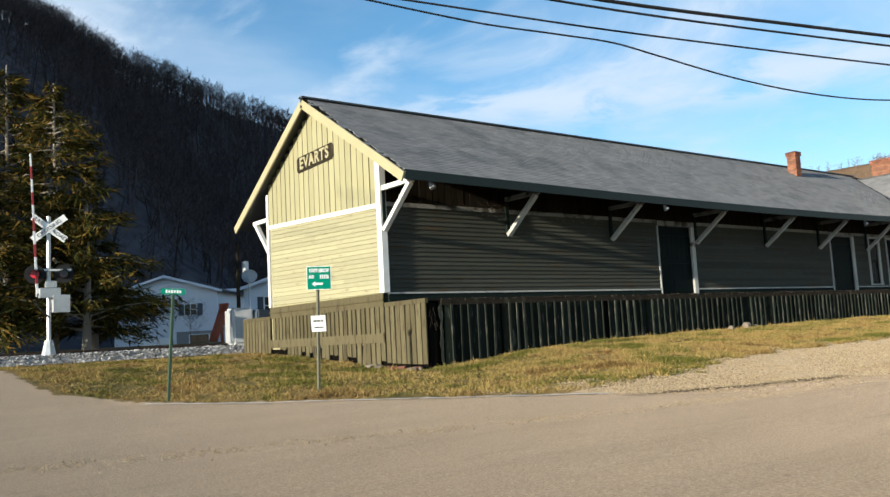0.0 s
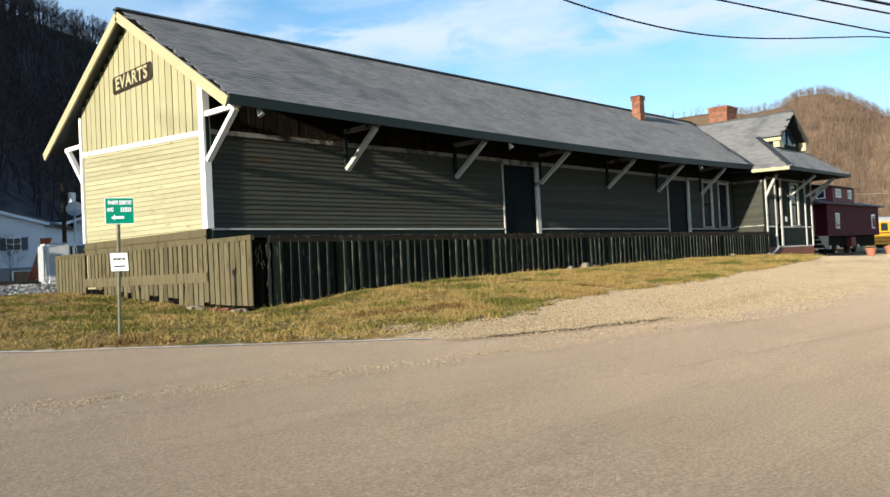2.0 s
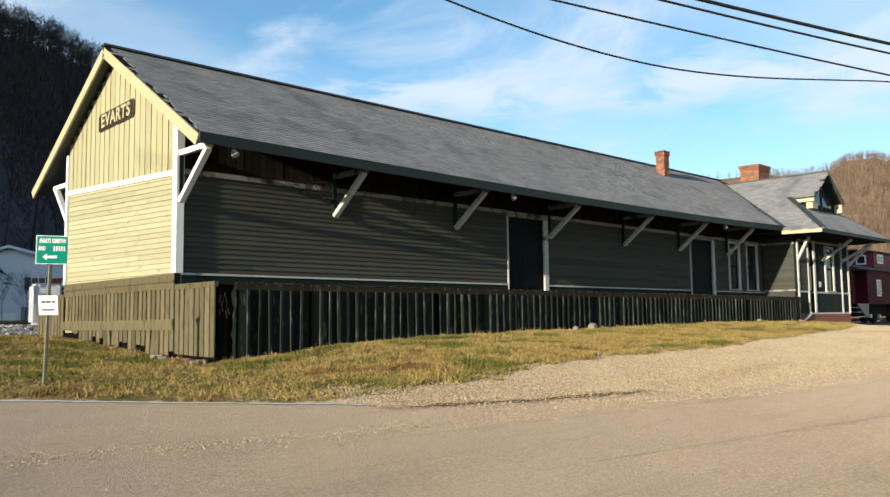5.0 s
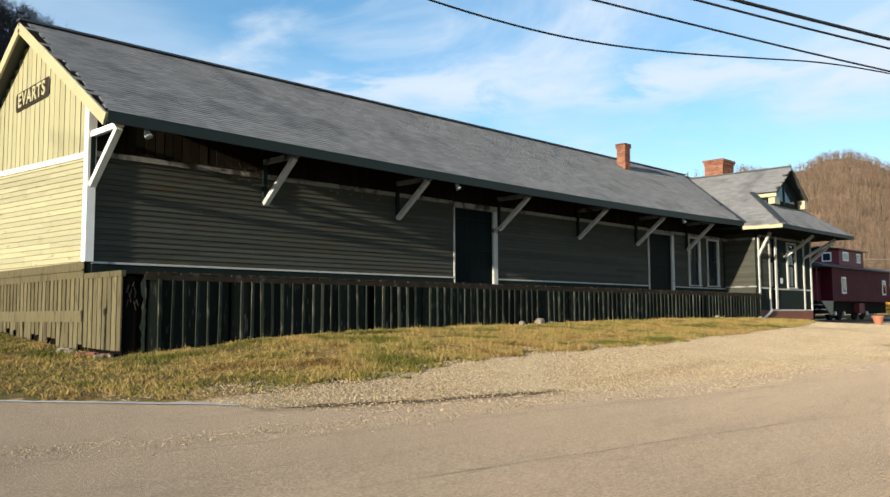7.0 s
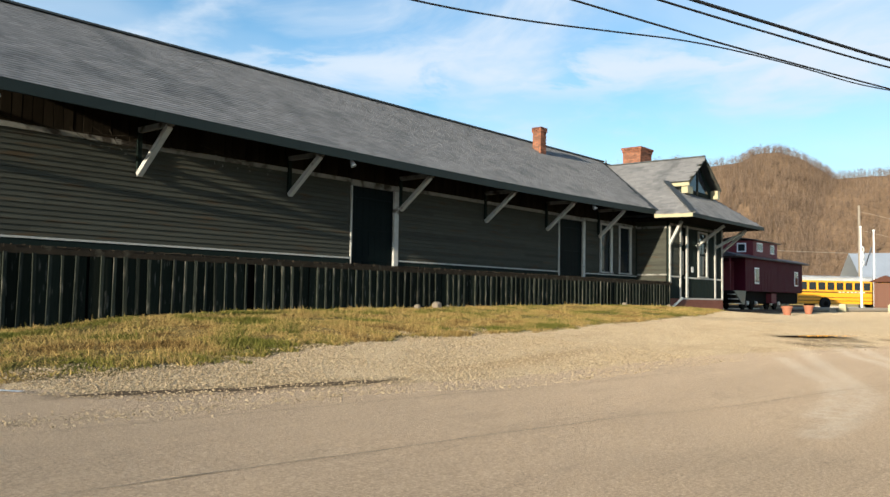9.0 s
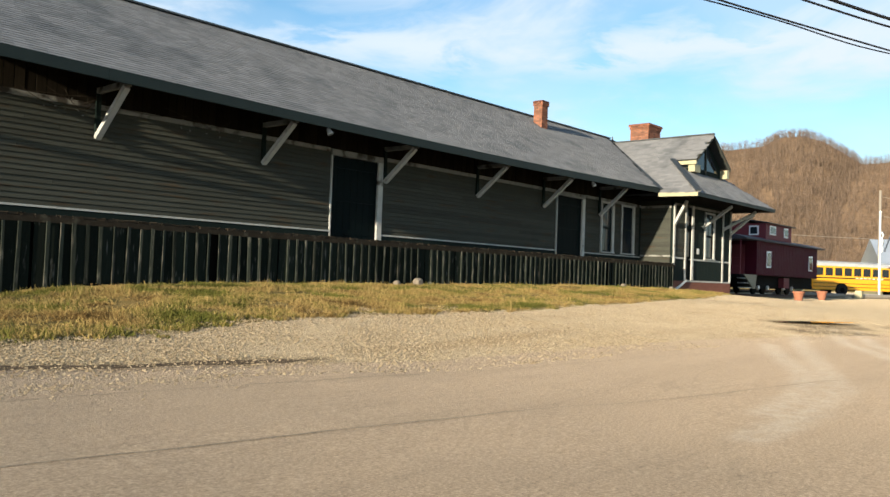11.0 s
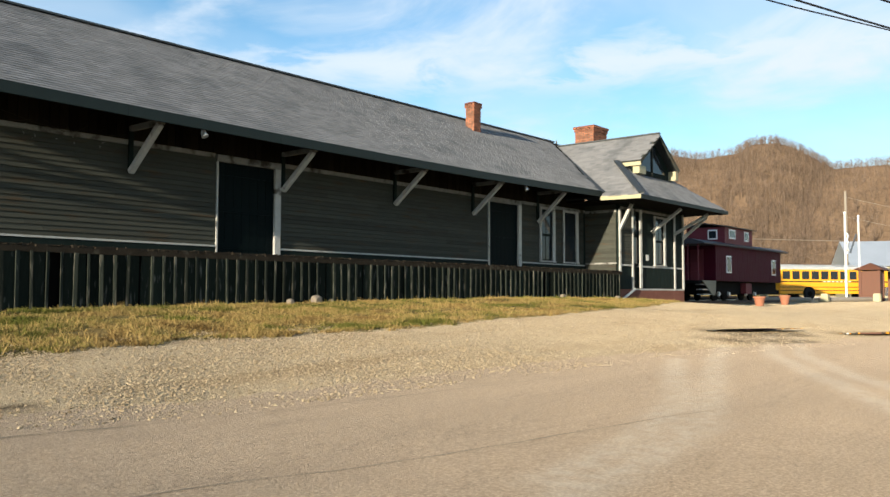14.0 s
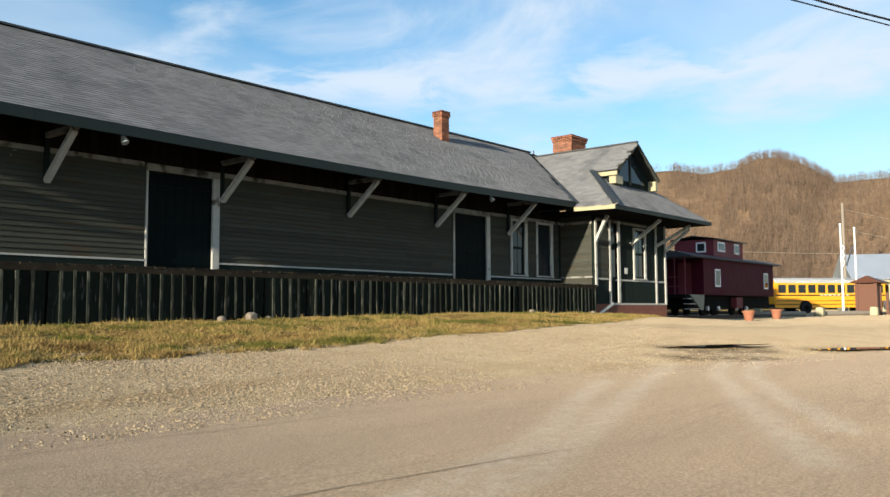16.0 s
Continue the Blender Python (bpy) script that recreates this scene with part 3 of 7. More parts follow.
def bracket(x, y_wall, z_foot, reach, z_top, mat, cant=0.0):
    """Eave bracket: wall post, sloping strut and horizontal arm."""
    holder = part("bracket", *bracket_post(x, y_wall, z_foot, z_top), depot, "white painted eave bracket" if mat is M["white"] else "")
    bm = B()
    beam(bm, (x, y_wall - 0.05, z_foot + 0.05), (x + cant, y_wall - reach + 0.03, z_top - 0.03), 0.11, 0.13, (1, 0, 0))
    part("strut", bm, mat, holder)
    bm = B()
    beam(bm, (x, y_wall - 0.02, z_top + 0.03), (x + cant, y_wall - reach - 0.09, z_top + 0.03), 0.10, 0.12)
    # white at the sunlit corner, shade tone further along
    part("arm", bm, M["white"] if x < 1 else M["shade_trim"], holder)


def bracket_post(x, y, z0, z1):
    bm = B()
    box(bm, x - 0.05, y - 0.06, z0 + 0.10, x + 0.05, y + 0.01, z1 + 0.02)
    return bm, M["green_flat"]


BRACKETS = [0.06, 4.24, 8.62, 13.02, 17.42, 21.38, 25.48]


def brackets():
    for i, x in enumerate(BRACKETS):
        # only the sunlit corner bracket keeps the full white
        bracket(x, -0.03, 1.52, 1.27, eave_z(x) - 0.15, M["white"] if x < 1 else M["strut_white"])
    # the pair at the back corner reaches out the other way
    bm = B()
    beam(bm, (0.05, DEPTH + 0.03, 1.72), (0.05, DEPTH + 0.98, 2.74), 0.11, 0.13, (1, 0, 0))
    holder = part("bracket", bm, M["white"], depot, "white painted eave bracket")
    bm = B()
    beam(bm, (0.05, DEPTH, 2.78), (0.05, DEPTH + 1.12, 2.78), 0.1, 0.12)
    part("arm", bm, M["white"], holder)


def big_door(a, b, z0, z1):
    """Wide sliding freight door, set back in its white frame."""
    bm = B()
    box(bm, a, 0.06, z0, b, 0.11, z1)
    d = part("door", bm, M["door"], depot, "closed dark green freight door")
    n = 7
    for i in range(n):
        u, v = a + (b - a) * i / n, a + (b - a) * (i + 1) / n
        boxpart("board", M["door"], d, (u + 0.006, 0.045, z0 + 0.01, v - 0.006, 0.06, z1 - 0.01))
    for z in (z0 + 0.25, (z0 + z1) / 2, z1 - 0.25):
        boxpart("rail", M["door"], d, (a + 0.05, 0.028, z - 0.07, b - 0.05, 0.045, z + 0.07))
    boxpart("jamb", M["strut_white"], d, (a - 0.04, -0.035, z0, a, 0.05, z1), "white door jamb")
    boxpart("jamb", M["strut_white"], d, (b, -0.045, z0, b + 0.19, 0.05, z1), "scuffed white door jamb")
    boxpart("header", M["shade_trim"], d, (a - 0.04, -0.05, z1, b + 0.19, 0.05, z1 + 0.17), "white door header")


def sash_window(a, b, z0, z1, y, parent, jamb=0.09, wide=0.17, mat="strut_white"):
    """Double-hung window in the plane y, facing -y."""
    bm = B()
    box(bm, a - jamb, y - 0.05, z0 - 0.02, a, y + 0.06, z1 + 0.08)
    w = part("window", bm, M[mat], parent, "tall sash window with white frame")
    boxpart("frame", M[mat], w, (b, y - 0.05, z0 - 0.02, b + wide, y + 0.06, z1 + 0.08))
    boxpart("head", M[mat], w, (a, y - 0.05, z1, b, y + 0.06, z1 + 0.08))
    boxpart("sill", M[mat], w, (a - jamb - 0.03, y - 0.09, z0 - 0.07, b + wide, y + 0.06, z0 - 0.021))
    mid = (z0 + z1) / 2
    for s0, s1, yy in ((z0, mid, y + 0.05), (mid, z1, y + 0.03)):
        boxpart("pane", M["glass"], w, (a + 0.04, yy, s0 + 0.04, b - 0.04, yy + 0.008, s1 - 0.04))
        bm = B()
        box(bm, a, yy - 0.012, s0, a + 0.045, yy + 0.02, s1)
        box(bm, b - 0.045, yy - 0.012, s0, b, yy + 0.02, s1)
        box(bm, a + 0.045, yy - 0.012, s0, b - 0.045, yy + 0.02, s0 + 0.045)
        box(bm, a + 0.045, yy - 0.012, s1 - 0.045, b - 0.045, yy + 0.02, s1)
        box(bm, (a + b) / 2 - 0.012, yy - 0.008, s0 + 0.045, (a + b) / 2 + 0.012, yy + 0.016, s1 - 0.045)
        part("sash", bm, M["green_flat"], w, "dark sash")


WX0, WX1, WY0, WRX, WRZ, WEZ = 27.66, 36.5, -3.32, 31.9, 5.74, 2.64
GAB_Y, GAB_Z, GAB_FRONT = -1.02, 4.40, -2.12


def roofs():
    """Solid roof decks under the shingles."""
    base = part("roof", *deck_front(), depot, "grey shingle roof with a sagging eave")
    bm = B()
    xs = [GABLE_X + i * (36.0 - GABLE_X) / 12 for i in range(13)]
    strip(bm, [((u, BACK_EAVE_Y, eave_z(u)), (u, RIDGE_Y + 0.001, ridge_z(u))) for u in xs], 0.10)
    part("back_slope", bm, M["flashing"], base)
    # wing: two slopes that run out as a gablet over the hip
    s0, s1 = (WRZ - WEZ) / (WRX - WX0), (WRZ - WEZ) / (WX1 - WRX)
    gx0, gx1 = WRX - (WRZ - GAB_Z) / s0, WRX + (WRZ - GAB_Z) / s1
    bm = B()
    slab(bm, [(WX0, WY0, WEZ), (gx0, GAB_Y, GAB_Z), (gx0, GAB_FRONT, GAB_Z), (WRX, GAB_FRONT, WRZ), (WRX, RIDGE_Y, WRZ), (WX0, RIDGE_Y, WEZ)][::-1], 0.07)
    part("wing_slope", bm, M["flashing"], base)
    bm = B()
    slab(bm, [(WX1, WY0, WEZ), (WX1, RIDGE_Y, WEZ), (WRX, RIDGE_Y, WRZ), (WRX, GAB_FRONT, WRZ), (gx1, GAB_FRONT, GAB_Z), (gx1, GAB_Y, GAB_Z)][::-1], 0.07)
    part("wing_slope", bm, M["flashing"], base)
    bm = B()
    slab(bm, [(WX0, WY0, WEZ), (WX1, WY0, WEZ), (gx1, GAB_Y, GAB_Z), (gx0, GAB_Y, GAB_Z)], 0.07)
    part("hip_slope", bm, M["flashing"], base)
    return base


def strip(bm, rows, thick):
    """A bent plate from pairs of points (lower, upper) along the roof, as one closed shell."""
    ring = []
    for lo, up in rows:
        ring.append([bm.verts.new(lo), bm.verts.new(up), bm.verts.new((up[0], up[1], up[2] - thick)), bm.verts.new((lo[0], lo[1], lo[2] - thick))])
    for p, q in zip(ring, ring[1:]):
        for i in range(4):
            j = (i + 1) % 4
            bm.faces.new((p[i], p[j], q[j], q[i]))
    bm.faces.new(ring[0])
    bm.faces.new(ring[-1][::-1])


def valley_x(y):
    """Where the freight roof runs into the wing's slope."""
    return WX0 + 0.15 + (y - EAVE_Y) * (WRX - WX0 - 0.15) / (RIDGE_Y - EAVE_Y)


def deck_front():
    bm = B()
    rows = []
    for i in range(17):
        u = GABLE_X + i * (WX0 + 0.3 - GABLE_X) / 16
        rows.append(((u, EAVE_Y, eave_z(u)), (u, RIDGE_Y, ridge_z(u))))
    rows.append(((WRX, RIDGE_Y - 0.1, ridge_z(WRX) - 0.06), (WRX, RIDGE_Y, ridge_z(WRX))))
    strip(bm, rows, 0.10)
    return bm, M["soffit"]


freight_walls()
clapboards()
gable_trim()
eave_boards()
brackets()
for a, b in DOORS:
    big_door(a, b, -0.25, 2.12)
for a, b in WINS:
    sash_window(a, b, 0.12, 2.12, 0.02, depot)
roof = roofs()


# ---- hills
def hill(name, ridge_pts, foot, label, mat, n=60, m=14, rough=6.0, seed=0):
    """A wooded hillside from its foot line up to its ridge line and down behind."""
    rp = [Vector(p) for p in ridge_pts]
    fp = [Vector(p) for p in foot]

    def along(ps, t):
        k = t * (len(ps) - 1)
        i = min(int(k), len(ps) - 2)
        return ps[i].lerp(ps[i + 1], k - i)

    verts, faces = [], []
    for i in range(n + 1):
        r, f = along(rp, i / n), along(fp, i / n)
        for j in range(m + 1):
            t = j / m
            p = f.lerp(r, t)
            p.z = f.z + (r.z - f.z) * (0.55 * t + 0.45 * sstep(0, 1, t))
            w = math.sin(math.pi * t) * rough
            p += Vector((noise.noise((p.x * 0.012, p.y * 0.012, seed)) * w * 2.5, noise.noise((p.x * 0.012, p.y * 0.012, seed + 5)) * w * 2.5, noise.noise((p.x * 0.02, p.y * 0.02, seed + 9)) * w))
            verts.append(p[:])
        back = r + (r - f) * 0.8
        verts.append((back.x, back.y, f.z - 2))
    k = m + 2
    for i in range(n):
        for j in range(k - 1):
            faces.append((i * k + j, (i + 1) * k + j, (i + 1) * k + j + 1, i * k + j + 1))
    me = bpy.data.meshes.new(name)
    me.from_pydata(verts, [], faces)
    me.polygons.foreach_set("use_smooth", [True] * len(me.polygons))
    me.materials.append(mat)
    return tagged(new(name, me), label, "hill", kind="structure"), verts, k


# Shade and sun are put into the two slope colours.
M["shade_wood"] = material("shade_toned_leaf_litter", (0.068, 0.065, 0.074), 0.95, vary=0.5, grain=0.05, fine=0.5, bump=0.0)
M["sun_wood"] = material("sun_toned_hillside", (0.15, 0.10, 0.062), 0.95, vary=0.4, grain=0.04, fine=0.35, bump=0.6, dist=2.0)
LEFT_RIDGE = [(-95, 125, 66), (-45, 128, 66), (2, 154, 68), (20, 178, 73), (29, 190, 75), (41, 205, 78), (54, 215, 76), (73, 232, 80), (93, 247, 81), (120, 265, 83), (146, 282, 84), (230, 360, 100), (420, 470, 95)]
LEFT_FOOT = [(-110, 62, -1), (-38, 66, -1), (27, 59, -1), (45, 83, -1), (54, 95, -1), (66, 110, -1), (79, 120, -1), (98, 137, -1), (118, 152, -1), (145, 170, -1), (171, 187, -1), (255, 265, -1), (445, 375, -1)]
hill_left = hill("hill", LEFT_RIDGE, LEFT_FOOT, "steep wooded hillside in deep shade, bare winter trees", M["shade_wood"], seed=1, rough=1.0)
# Added ridge, out of view, that only blocks the low sun.
SPUR_RIDGE = [(-520, -120, 4), (-520, -70, 18), (-520, -36, 60), (-520, -8, 112), (-522, 30, 142), (-525, 70, 168), (-530, 150, 205), (-540, 300, 262), (-560, 520, 280)]
SPUR_FOOT = [(-400 + 2 * k, y, -1) for k, y in enumerate((-130, -75, -40, -8, 32, 75, 160, 310, 530))]
hill("hill", SPUR_RIDGE, SPUR_FOOT, "unseen spur added to keep the low sun off the far hillside", M["shade_wood"], n=40, m=6, seed=7, rough=1.0)
RIGHT_RIDGE = [(440, 470, 70), (500, 350, 92), (561, 235, 100), (574, 219, 97), (591, 198, 101), (599, 188, 108), (609, 175, 109), (619, 164, 105), (628, 153, 97), (636, 144, 90), (649, 127, 92), (667, 105, 94), (760, -20, 104), (800, -160, 95)]
RIGHT_FOOT = [(242, 291, -1), (275, 217, -1), (308, 145, -1), (315, 135, -1), (325, 122, -1), (329, 116, -1), (334, 108, -1), (340, 101, -1), (345, 94, -1), (349, 89, -1), (356, 78, -1), (366, 65, -1), (418, -12, -1), (440, -99, -1)]
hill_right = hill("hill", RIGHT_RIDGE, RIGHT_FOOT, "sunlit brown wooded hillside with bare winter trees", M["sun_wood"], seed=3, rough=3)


# ---------------------------------------------------------------- roof covering
def shingle_verts(o, along, up, nrm, w, h, lift):
    """Eight corners of one tapered shingle at o: along the row, up the slope, off the roof."""
    out = []
    for t in (0.0, 1.0):
        for a in (0.0, 1.0):
            q = o + along * (w * a) + up * (h * t)
            out.append(q + nrm * (lift if t == 0 else 0.004))
            out.append(q - nrm * 0.004)
    return out


SH_FACES = ((0, 2, 6, 4), (0, 1, 3, 2), (0, 4, 5, 1), (2, 3, 7, 6))


def shingle_field(inside, origin, along, up, length, height_, seed, surface=None, course=0.142, parts_to=None, parent=None, base=None):
    """Courses of shingles on a plane; the nearest are pieces, the rest one joined part."""
    rnd = random.Random(seed)
    along, up = Vector(along).normalized(), Vector(up).normalized()
    nrm = along.cross(up).normalized()
    if nrm.z < 0:
        nrm = -nrm
    verts, faces, singles = [], [], 0
    unit = None
    k = 0
    while k * course < height_:
        x = rnd.choice((-0.15, 0.0, -0.1, -0.05))
        while x < length:
            w = rnd.choice((0.27, 0.30, 0.33))
            o = Vector(origin) + along * x + up * (k * course)
            c = o + along * (w / 2) + up * 0.07
            if inside(c.x, c.y):
                if surface is not None:
                    o.z = surface(o.x, o.y) + 0.008
                o = o + nrm * rnd.uniform(0, 0.001) + up * rnd.uniform(-0.008, 0.008)
                lift = rnd.uniform(0.011, 0.014)
                if parts_to is not None and singles < 300 and x < parts_to:
                    if unit is None:
                        bm = B()
                        vs = [bm.verts.new(v) for v in shingle_verts(Vector((0, 0, 0)), Vector((1, 0, 0)), Vector((0, 1, 0)), Vector((0, 0, 1)), 0.297, 0.20, 0.014)]
                        for f in SH_FACES:
                            bm.faces.new([vs[i] for i in f])
                        unit = mesh_of("shingle", bm, M["shingle_piece"])
                    m = Matrix((along.to_4d(), up.to_4d(), nrm.to_4d(), (0, 0, 0, 1))).transposed()
                    for r in range(3):
                        m[3][r] = 0
                    m.translation = o
                    m[3][3] = 1
                    piece("shingle", unit, parent, m @ Matrix.Rotation(rnd.uniform(-0.012, 0.012), 4, "Z") @ Matrix.Diagonal((w / 0.30, 1, lift / 0.014, 1)))
                    singles += 1
                else:
                    n0 = len(verts)
                    verts += [v[:] for v in shingle_verts(o, along, up, nrm, w - 0.004, 0.20, lift)]
                    faces += [tuple(n0 + i for i in f) for f in SH_FACES]
            x += w
        k += 1
    me = bpy.data.meshes.new("shingles")
    me.from_pydata(verts, [], faces)
    me.materials.append(M["shingle"])
    ob = new("shingles", me)
    ob.parent = base
    ob.matrix_parent_inverse = parent_inverse(base)
    return tagged(ob, "courses of grey weathered shingles", kind="stuff")


def cover_roofs():
    rise = Vector((0, RIDGE_Y - EAVE_Y, ridge_z(0) - eave_z(0)))
    shingle_field(lambda x, y: GABLE_X + 0.13 < x < valley_x(y) - 0.1 and y < RIDGE_Y, (GABLE_X, EAVE_Y - 0.03, eave_z(0)), (1, 0, 0), rise, 33, rise.length, 2,
                  surface=lambda x, y: under_roof(x, y), parts_to=7.5, parent=roof, base=roof)
    s0 = (WRZ - WEZ) / (WRX - WX0)
    gx0 = WRX - (WRZ - GAB_Z) / s0

    def left_in(x, y):
        lo = GAB_FRONT if x > gx0 else WY0 + (x - WX0) * (GAB_Y - WY0) / (gx0 - WX0)
        return y > lo + 0.02 and x < WRX and valley_x(y) < x + 0.1

    up = Vector((WRX - WX0, 0, WRZ - WEZ))
    shingle_field(left_in, (WX0 - 0.03, WY0, WEZ), (0, 1, 0), up, RIDGE_Y - WY0, up.length, 5, surface=lambda x, y: WEZ + s0 * (x - WX0), base=roof)
    s1 = (WRZ - WEZ) / (WX1 - WRX)
    gx1 = WRX + (WRZ - GAB_Z) / s1
    sh = (GAB_Z - WEZ) / (GAB_Y - WY0)

    def hip_in(x, y):
        t = (y - WY0) / (GAB_Y - WY0)
        return t < 1 and WX0 + (gx0 - WX0) * t < x < WX1 + (gx1 - WX1) * t

    up = Vector((0, GAB_Y - WY0, GAB_Z - WEZ))
    shingle_field(hip_in, (WX0, WY0 - 0.03, WEZ), (1, 0, 0), up, WX1 - WX0, up.length, 6, surface=lambda x, y: WEZ + sh * (y - WY0), base=roof)
    # ridge cap, valley and hip strips
    for name, a, b, w in (("ridge_cap", (GABLE_X - 0.02, RIDGE_Y, ridge_z(0) + 0.035), (WRX, RIDGE_Y, ridge_z(WRX) + 0.035), 0.22),
                          ("valley_strip", (valley_x(EAVE_Y), EAVE_Y - 0.04, WEZ + 0.20), (WRX - 0.1, RIDGE_Y - 0.12, WRZ + 0.06), 0.26),
                          ("hip_strip", (WX0 - 0.03, WY0 - 0.03, WEZ + 0.05), (gx0, GAB_Y, GAB_Z + 0.05), 0.24),
                          ("ridge_cap", (WRX, GAB_FRONT - 0.02, WRZ + 0.03), (WRX, RIDGE_Y, WRZ + 0.03), 0.2)):
        bm = B()
        beam(bm, a, b, w, 0.05)
        part(name, bm, M["flashing"], roof, "dark metal strip")
    # fascia along the freight eave, in lengths that follow the sag
    xs = [GABLE_X + 0.05 + i * (WX0 - GABLE_X) / 7 for i in range(8)]
    for u, v in zip(xs, xs[1:]):
        bm = B()
        beam(bm, (u, EAVE_Y - 0.035, eave_z(u) - 0.068), (v - 0.004, EAVE_Y - 0.035, eave_z(v) - 0.068), 0.05, 0.235)
        part("fascia", bm, M["fascia"], roof, "dark green fascia board")
    for a, b, mat in (((WX0 - 0.01, WY0, WEZ - 0.09), (WX0 - 0.01, EAVE_Y - 0.05, WEZ - 0.06), "cream_trim"), ((WX0, WY0 - 0.01, WEZ - 0.10), (WX1, WY0 - 0.01, WEZ - 0.06), "fascia")):
        bm = B()
        beam(bm, a, b, 0.04, 0.16)
        part("fascia", bm, M[mat], roof, "eave fascia of the wing")
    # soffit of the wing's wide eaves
    boxpart("soffit", M["soffit"], roof, (WX0 + 0.06, WY0 + 0.06, WEZ - 0.14, WX1 - 0.06, 1.0, WEZ - 0.10), "boarded soffit, near-black with shade in its colour")
    # gablet face with its two panes and cream cornice
    gy = -1.72
    zb = WEZ + sh * (gy - WY0) - 0.05
    bm = B()
    slab(bm, [(WRX - 1.75, gy, zb), (WRX + 1.9, gy, zb), (WRX + 1.9, gy, GAB_Z - 0.1), (WRX, gy, WRZ - 0.12), (WRX - 1.75, gy, GAB_Z - 0.1)], 0.08)
    gab = part("gablet", bm, M["green_flat"], roof, "dark gablet wall with triangular panes")
    for s, u0, u1 in ((-1, 0.06, 1.2), (1, 0.06, 1.3)):
        bm = B()
        slab(bm, [(WRX + s * u0, gy - 0.03, zb + 0.28), (WRX + s * u1, gy - 0.03, zb + 0.28), (WRX + s * u0, gy - 0.03, WRZ - 0.35)][::s], 0.01)
        part("pane", bm, M["glass"], gab, "dark triangular window pane")
    bm = B()
    beam(bm, (WRX, gy - 0.05, zb + 0.1), (WRX, gy - 0.05, WRZ - 0.2), 0.07, 0.05, (0, 1, 0))
    part("mullion", bm, M["grey_green"], gab)
    for s, gx in ((-1, gx0), (1, gx1)):
        bm = B()
        beam(bm, (WRX, GAB_FRONT, WRZ - 0.09), (gx, GAB_FRONT, GAB_Z - 0.09), 0.05, 0.15)
        part("barge_board", bm, M["grey_green"], roof)
    boxpart("cornice", M["cream_trim"], roof, (gx0 - 0.02, GAB_FRONT - 0.02, GAB_Z - 0.24, gx0 + 0.04, GAB_Y, GAB_Z - 0.08), "cream gablet cornice")
    boxpart("cornice", M["cream_trim"], roof, (gx1 - 0.25, GAB_FRONT + 0.05, GAB_Z - 0.5, gx1 - 0.02, -1.4, GAB_Z - 0.10), "cream gablet cornice")
    boxpart("cornice", M["cream_trim"], roof, (gx0 + 0.1, gy - 0.3, GAB_Z - 0.55, gx0 + 0.7, gy - 0.002, GAB_Z - 0.22), "cream block under the gablet")
    # finial and small hood at the ridge junction
    bm = B()
    tube(bm, [(WRX + 0.35, RIDGE_Y, WRZ), (WRX + 0.35, RIDGE_Y, WRZ + 0.18), (WRX + 0.33, RIDGE_Y, WRZ + 0.42)], 0.1, 8, 0.02)
    part("finial", bm, M["flashing"], roof, "small dark finial")
    # lamps and insulators under the eave
    for x in (0.55, 9.6, 22.6):
        bm = B()
        tube(bm, [(x, EAVE_Y + 0.12, eave_z(x) - 0.12), (x, EAVE_Y + 0.1, eave_z(x) - 0.22), (x + 0.02, EAVE_Y + 0.05, eave_z(x) - 0.32)], 0.035, 8, 0.085)
        part("eave_lamp", bm, M["steel"], depot, "small floodlight under the eave")


def chimney(x0, y0, x1, y1, z0, z1, cap, seed):
    bm = B()
    box(bm, x0 + 0.012, y0 + 0.012, z0, x1 - 0.012, y1 - 0.012, z1)
    core = part("chimney", bm, M["mortar"], depot, "weathered red brick chimney")
    rnd = random.Random(seed)
    bm = B()
    z, k = z0, 0
    while z < z1 - 0.03:
        out = 0.035 * sum(z > z1 - c for c in cap)
        for a, b, ax in ((x0 - out, x1 + out, 0), (y0 - out, y1 + out, 1)):
            for side in (0, 1):
                u = a + (0.0 if k % 2 else -0.1)
                while u < b - 0.02:
                    s, e = max(a, u + 0.006), min(b, u + 0.206)
                    d = rnd.uniform(0, 0.006)
                    if e - s > 0.03:
                        if ax == 0:
                            y = (y0 - out - d, y0 + 0.07) if side == 0 else (y1 - 0.07, y1 + out + d)
                            box(bm, s, y[0], z, e, y[1], z + 0.058)
                        else:
                            x = (x0 - out - d, x0 + 0.07) if side == 0 else (x1 - 0.07, x1 + out + d)
                            box(bm, x[0], s + 0.02, z, x[1], e - 0.02, z + 0.058)
                    u += 0.213
        z += 0.07
        k += 1
    tagged(part("brickwork", bm, BRICK_ISL, core), kind="stuff")
    bm = B()
    o = 0.035 * len(cap)
    box(bm, x0 - o, y0 - o, z1 - 0.01, x1 + o, y1 + o, z1 + 0.05)
    part("cap", bm, M["foundation"], core, "dark sooted chimney cap")


BRICK_ISL = material("brick_by_brick", (0.25, 0.095, 0.048), 0.85, vary=0.2, grain=6, fine=60, bump=0.3, per="island", spread=0.4)


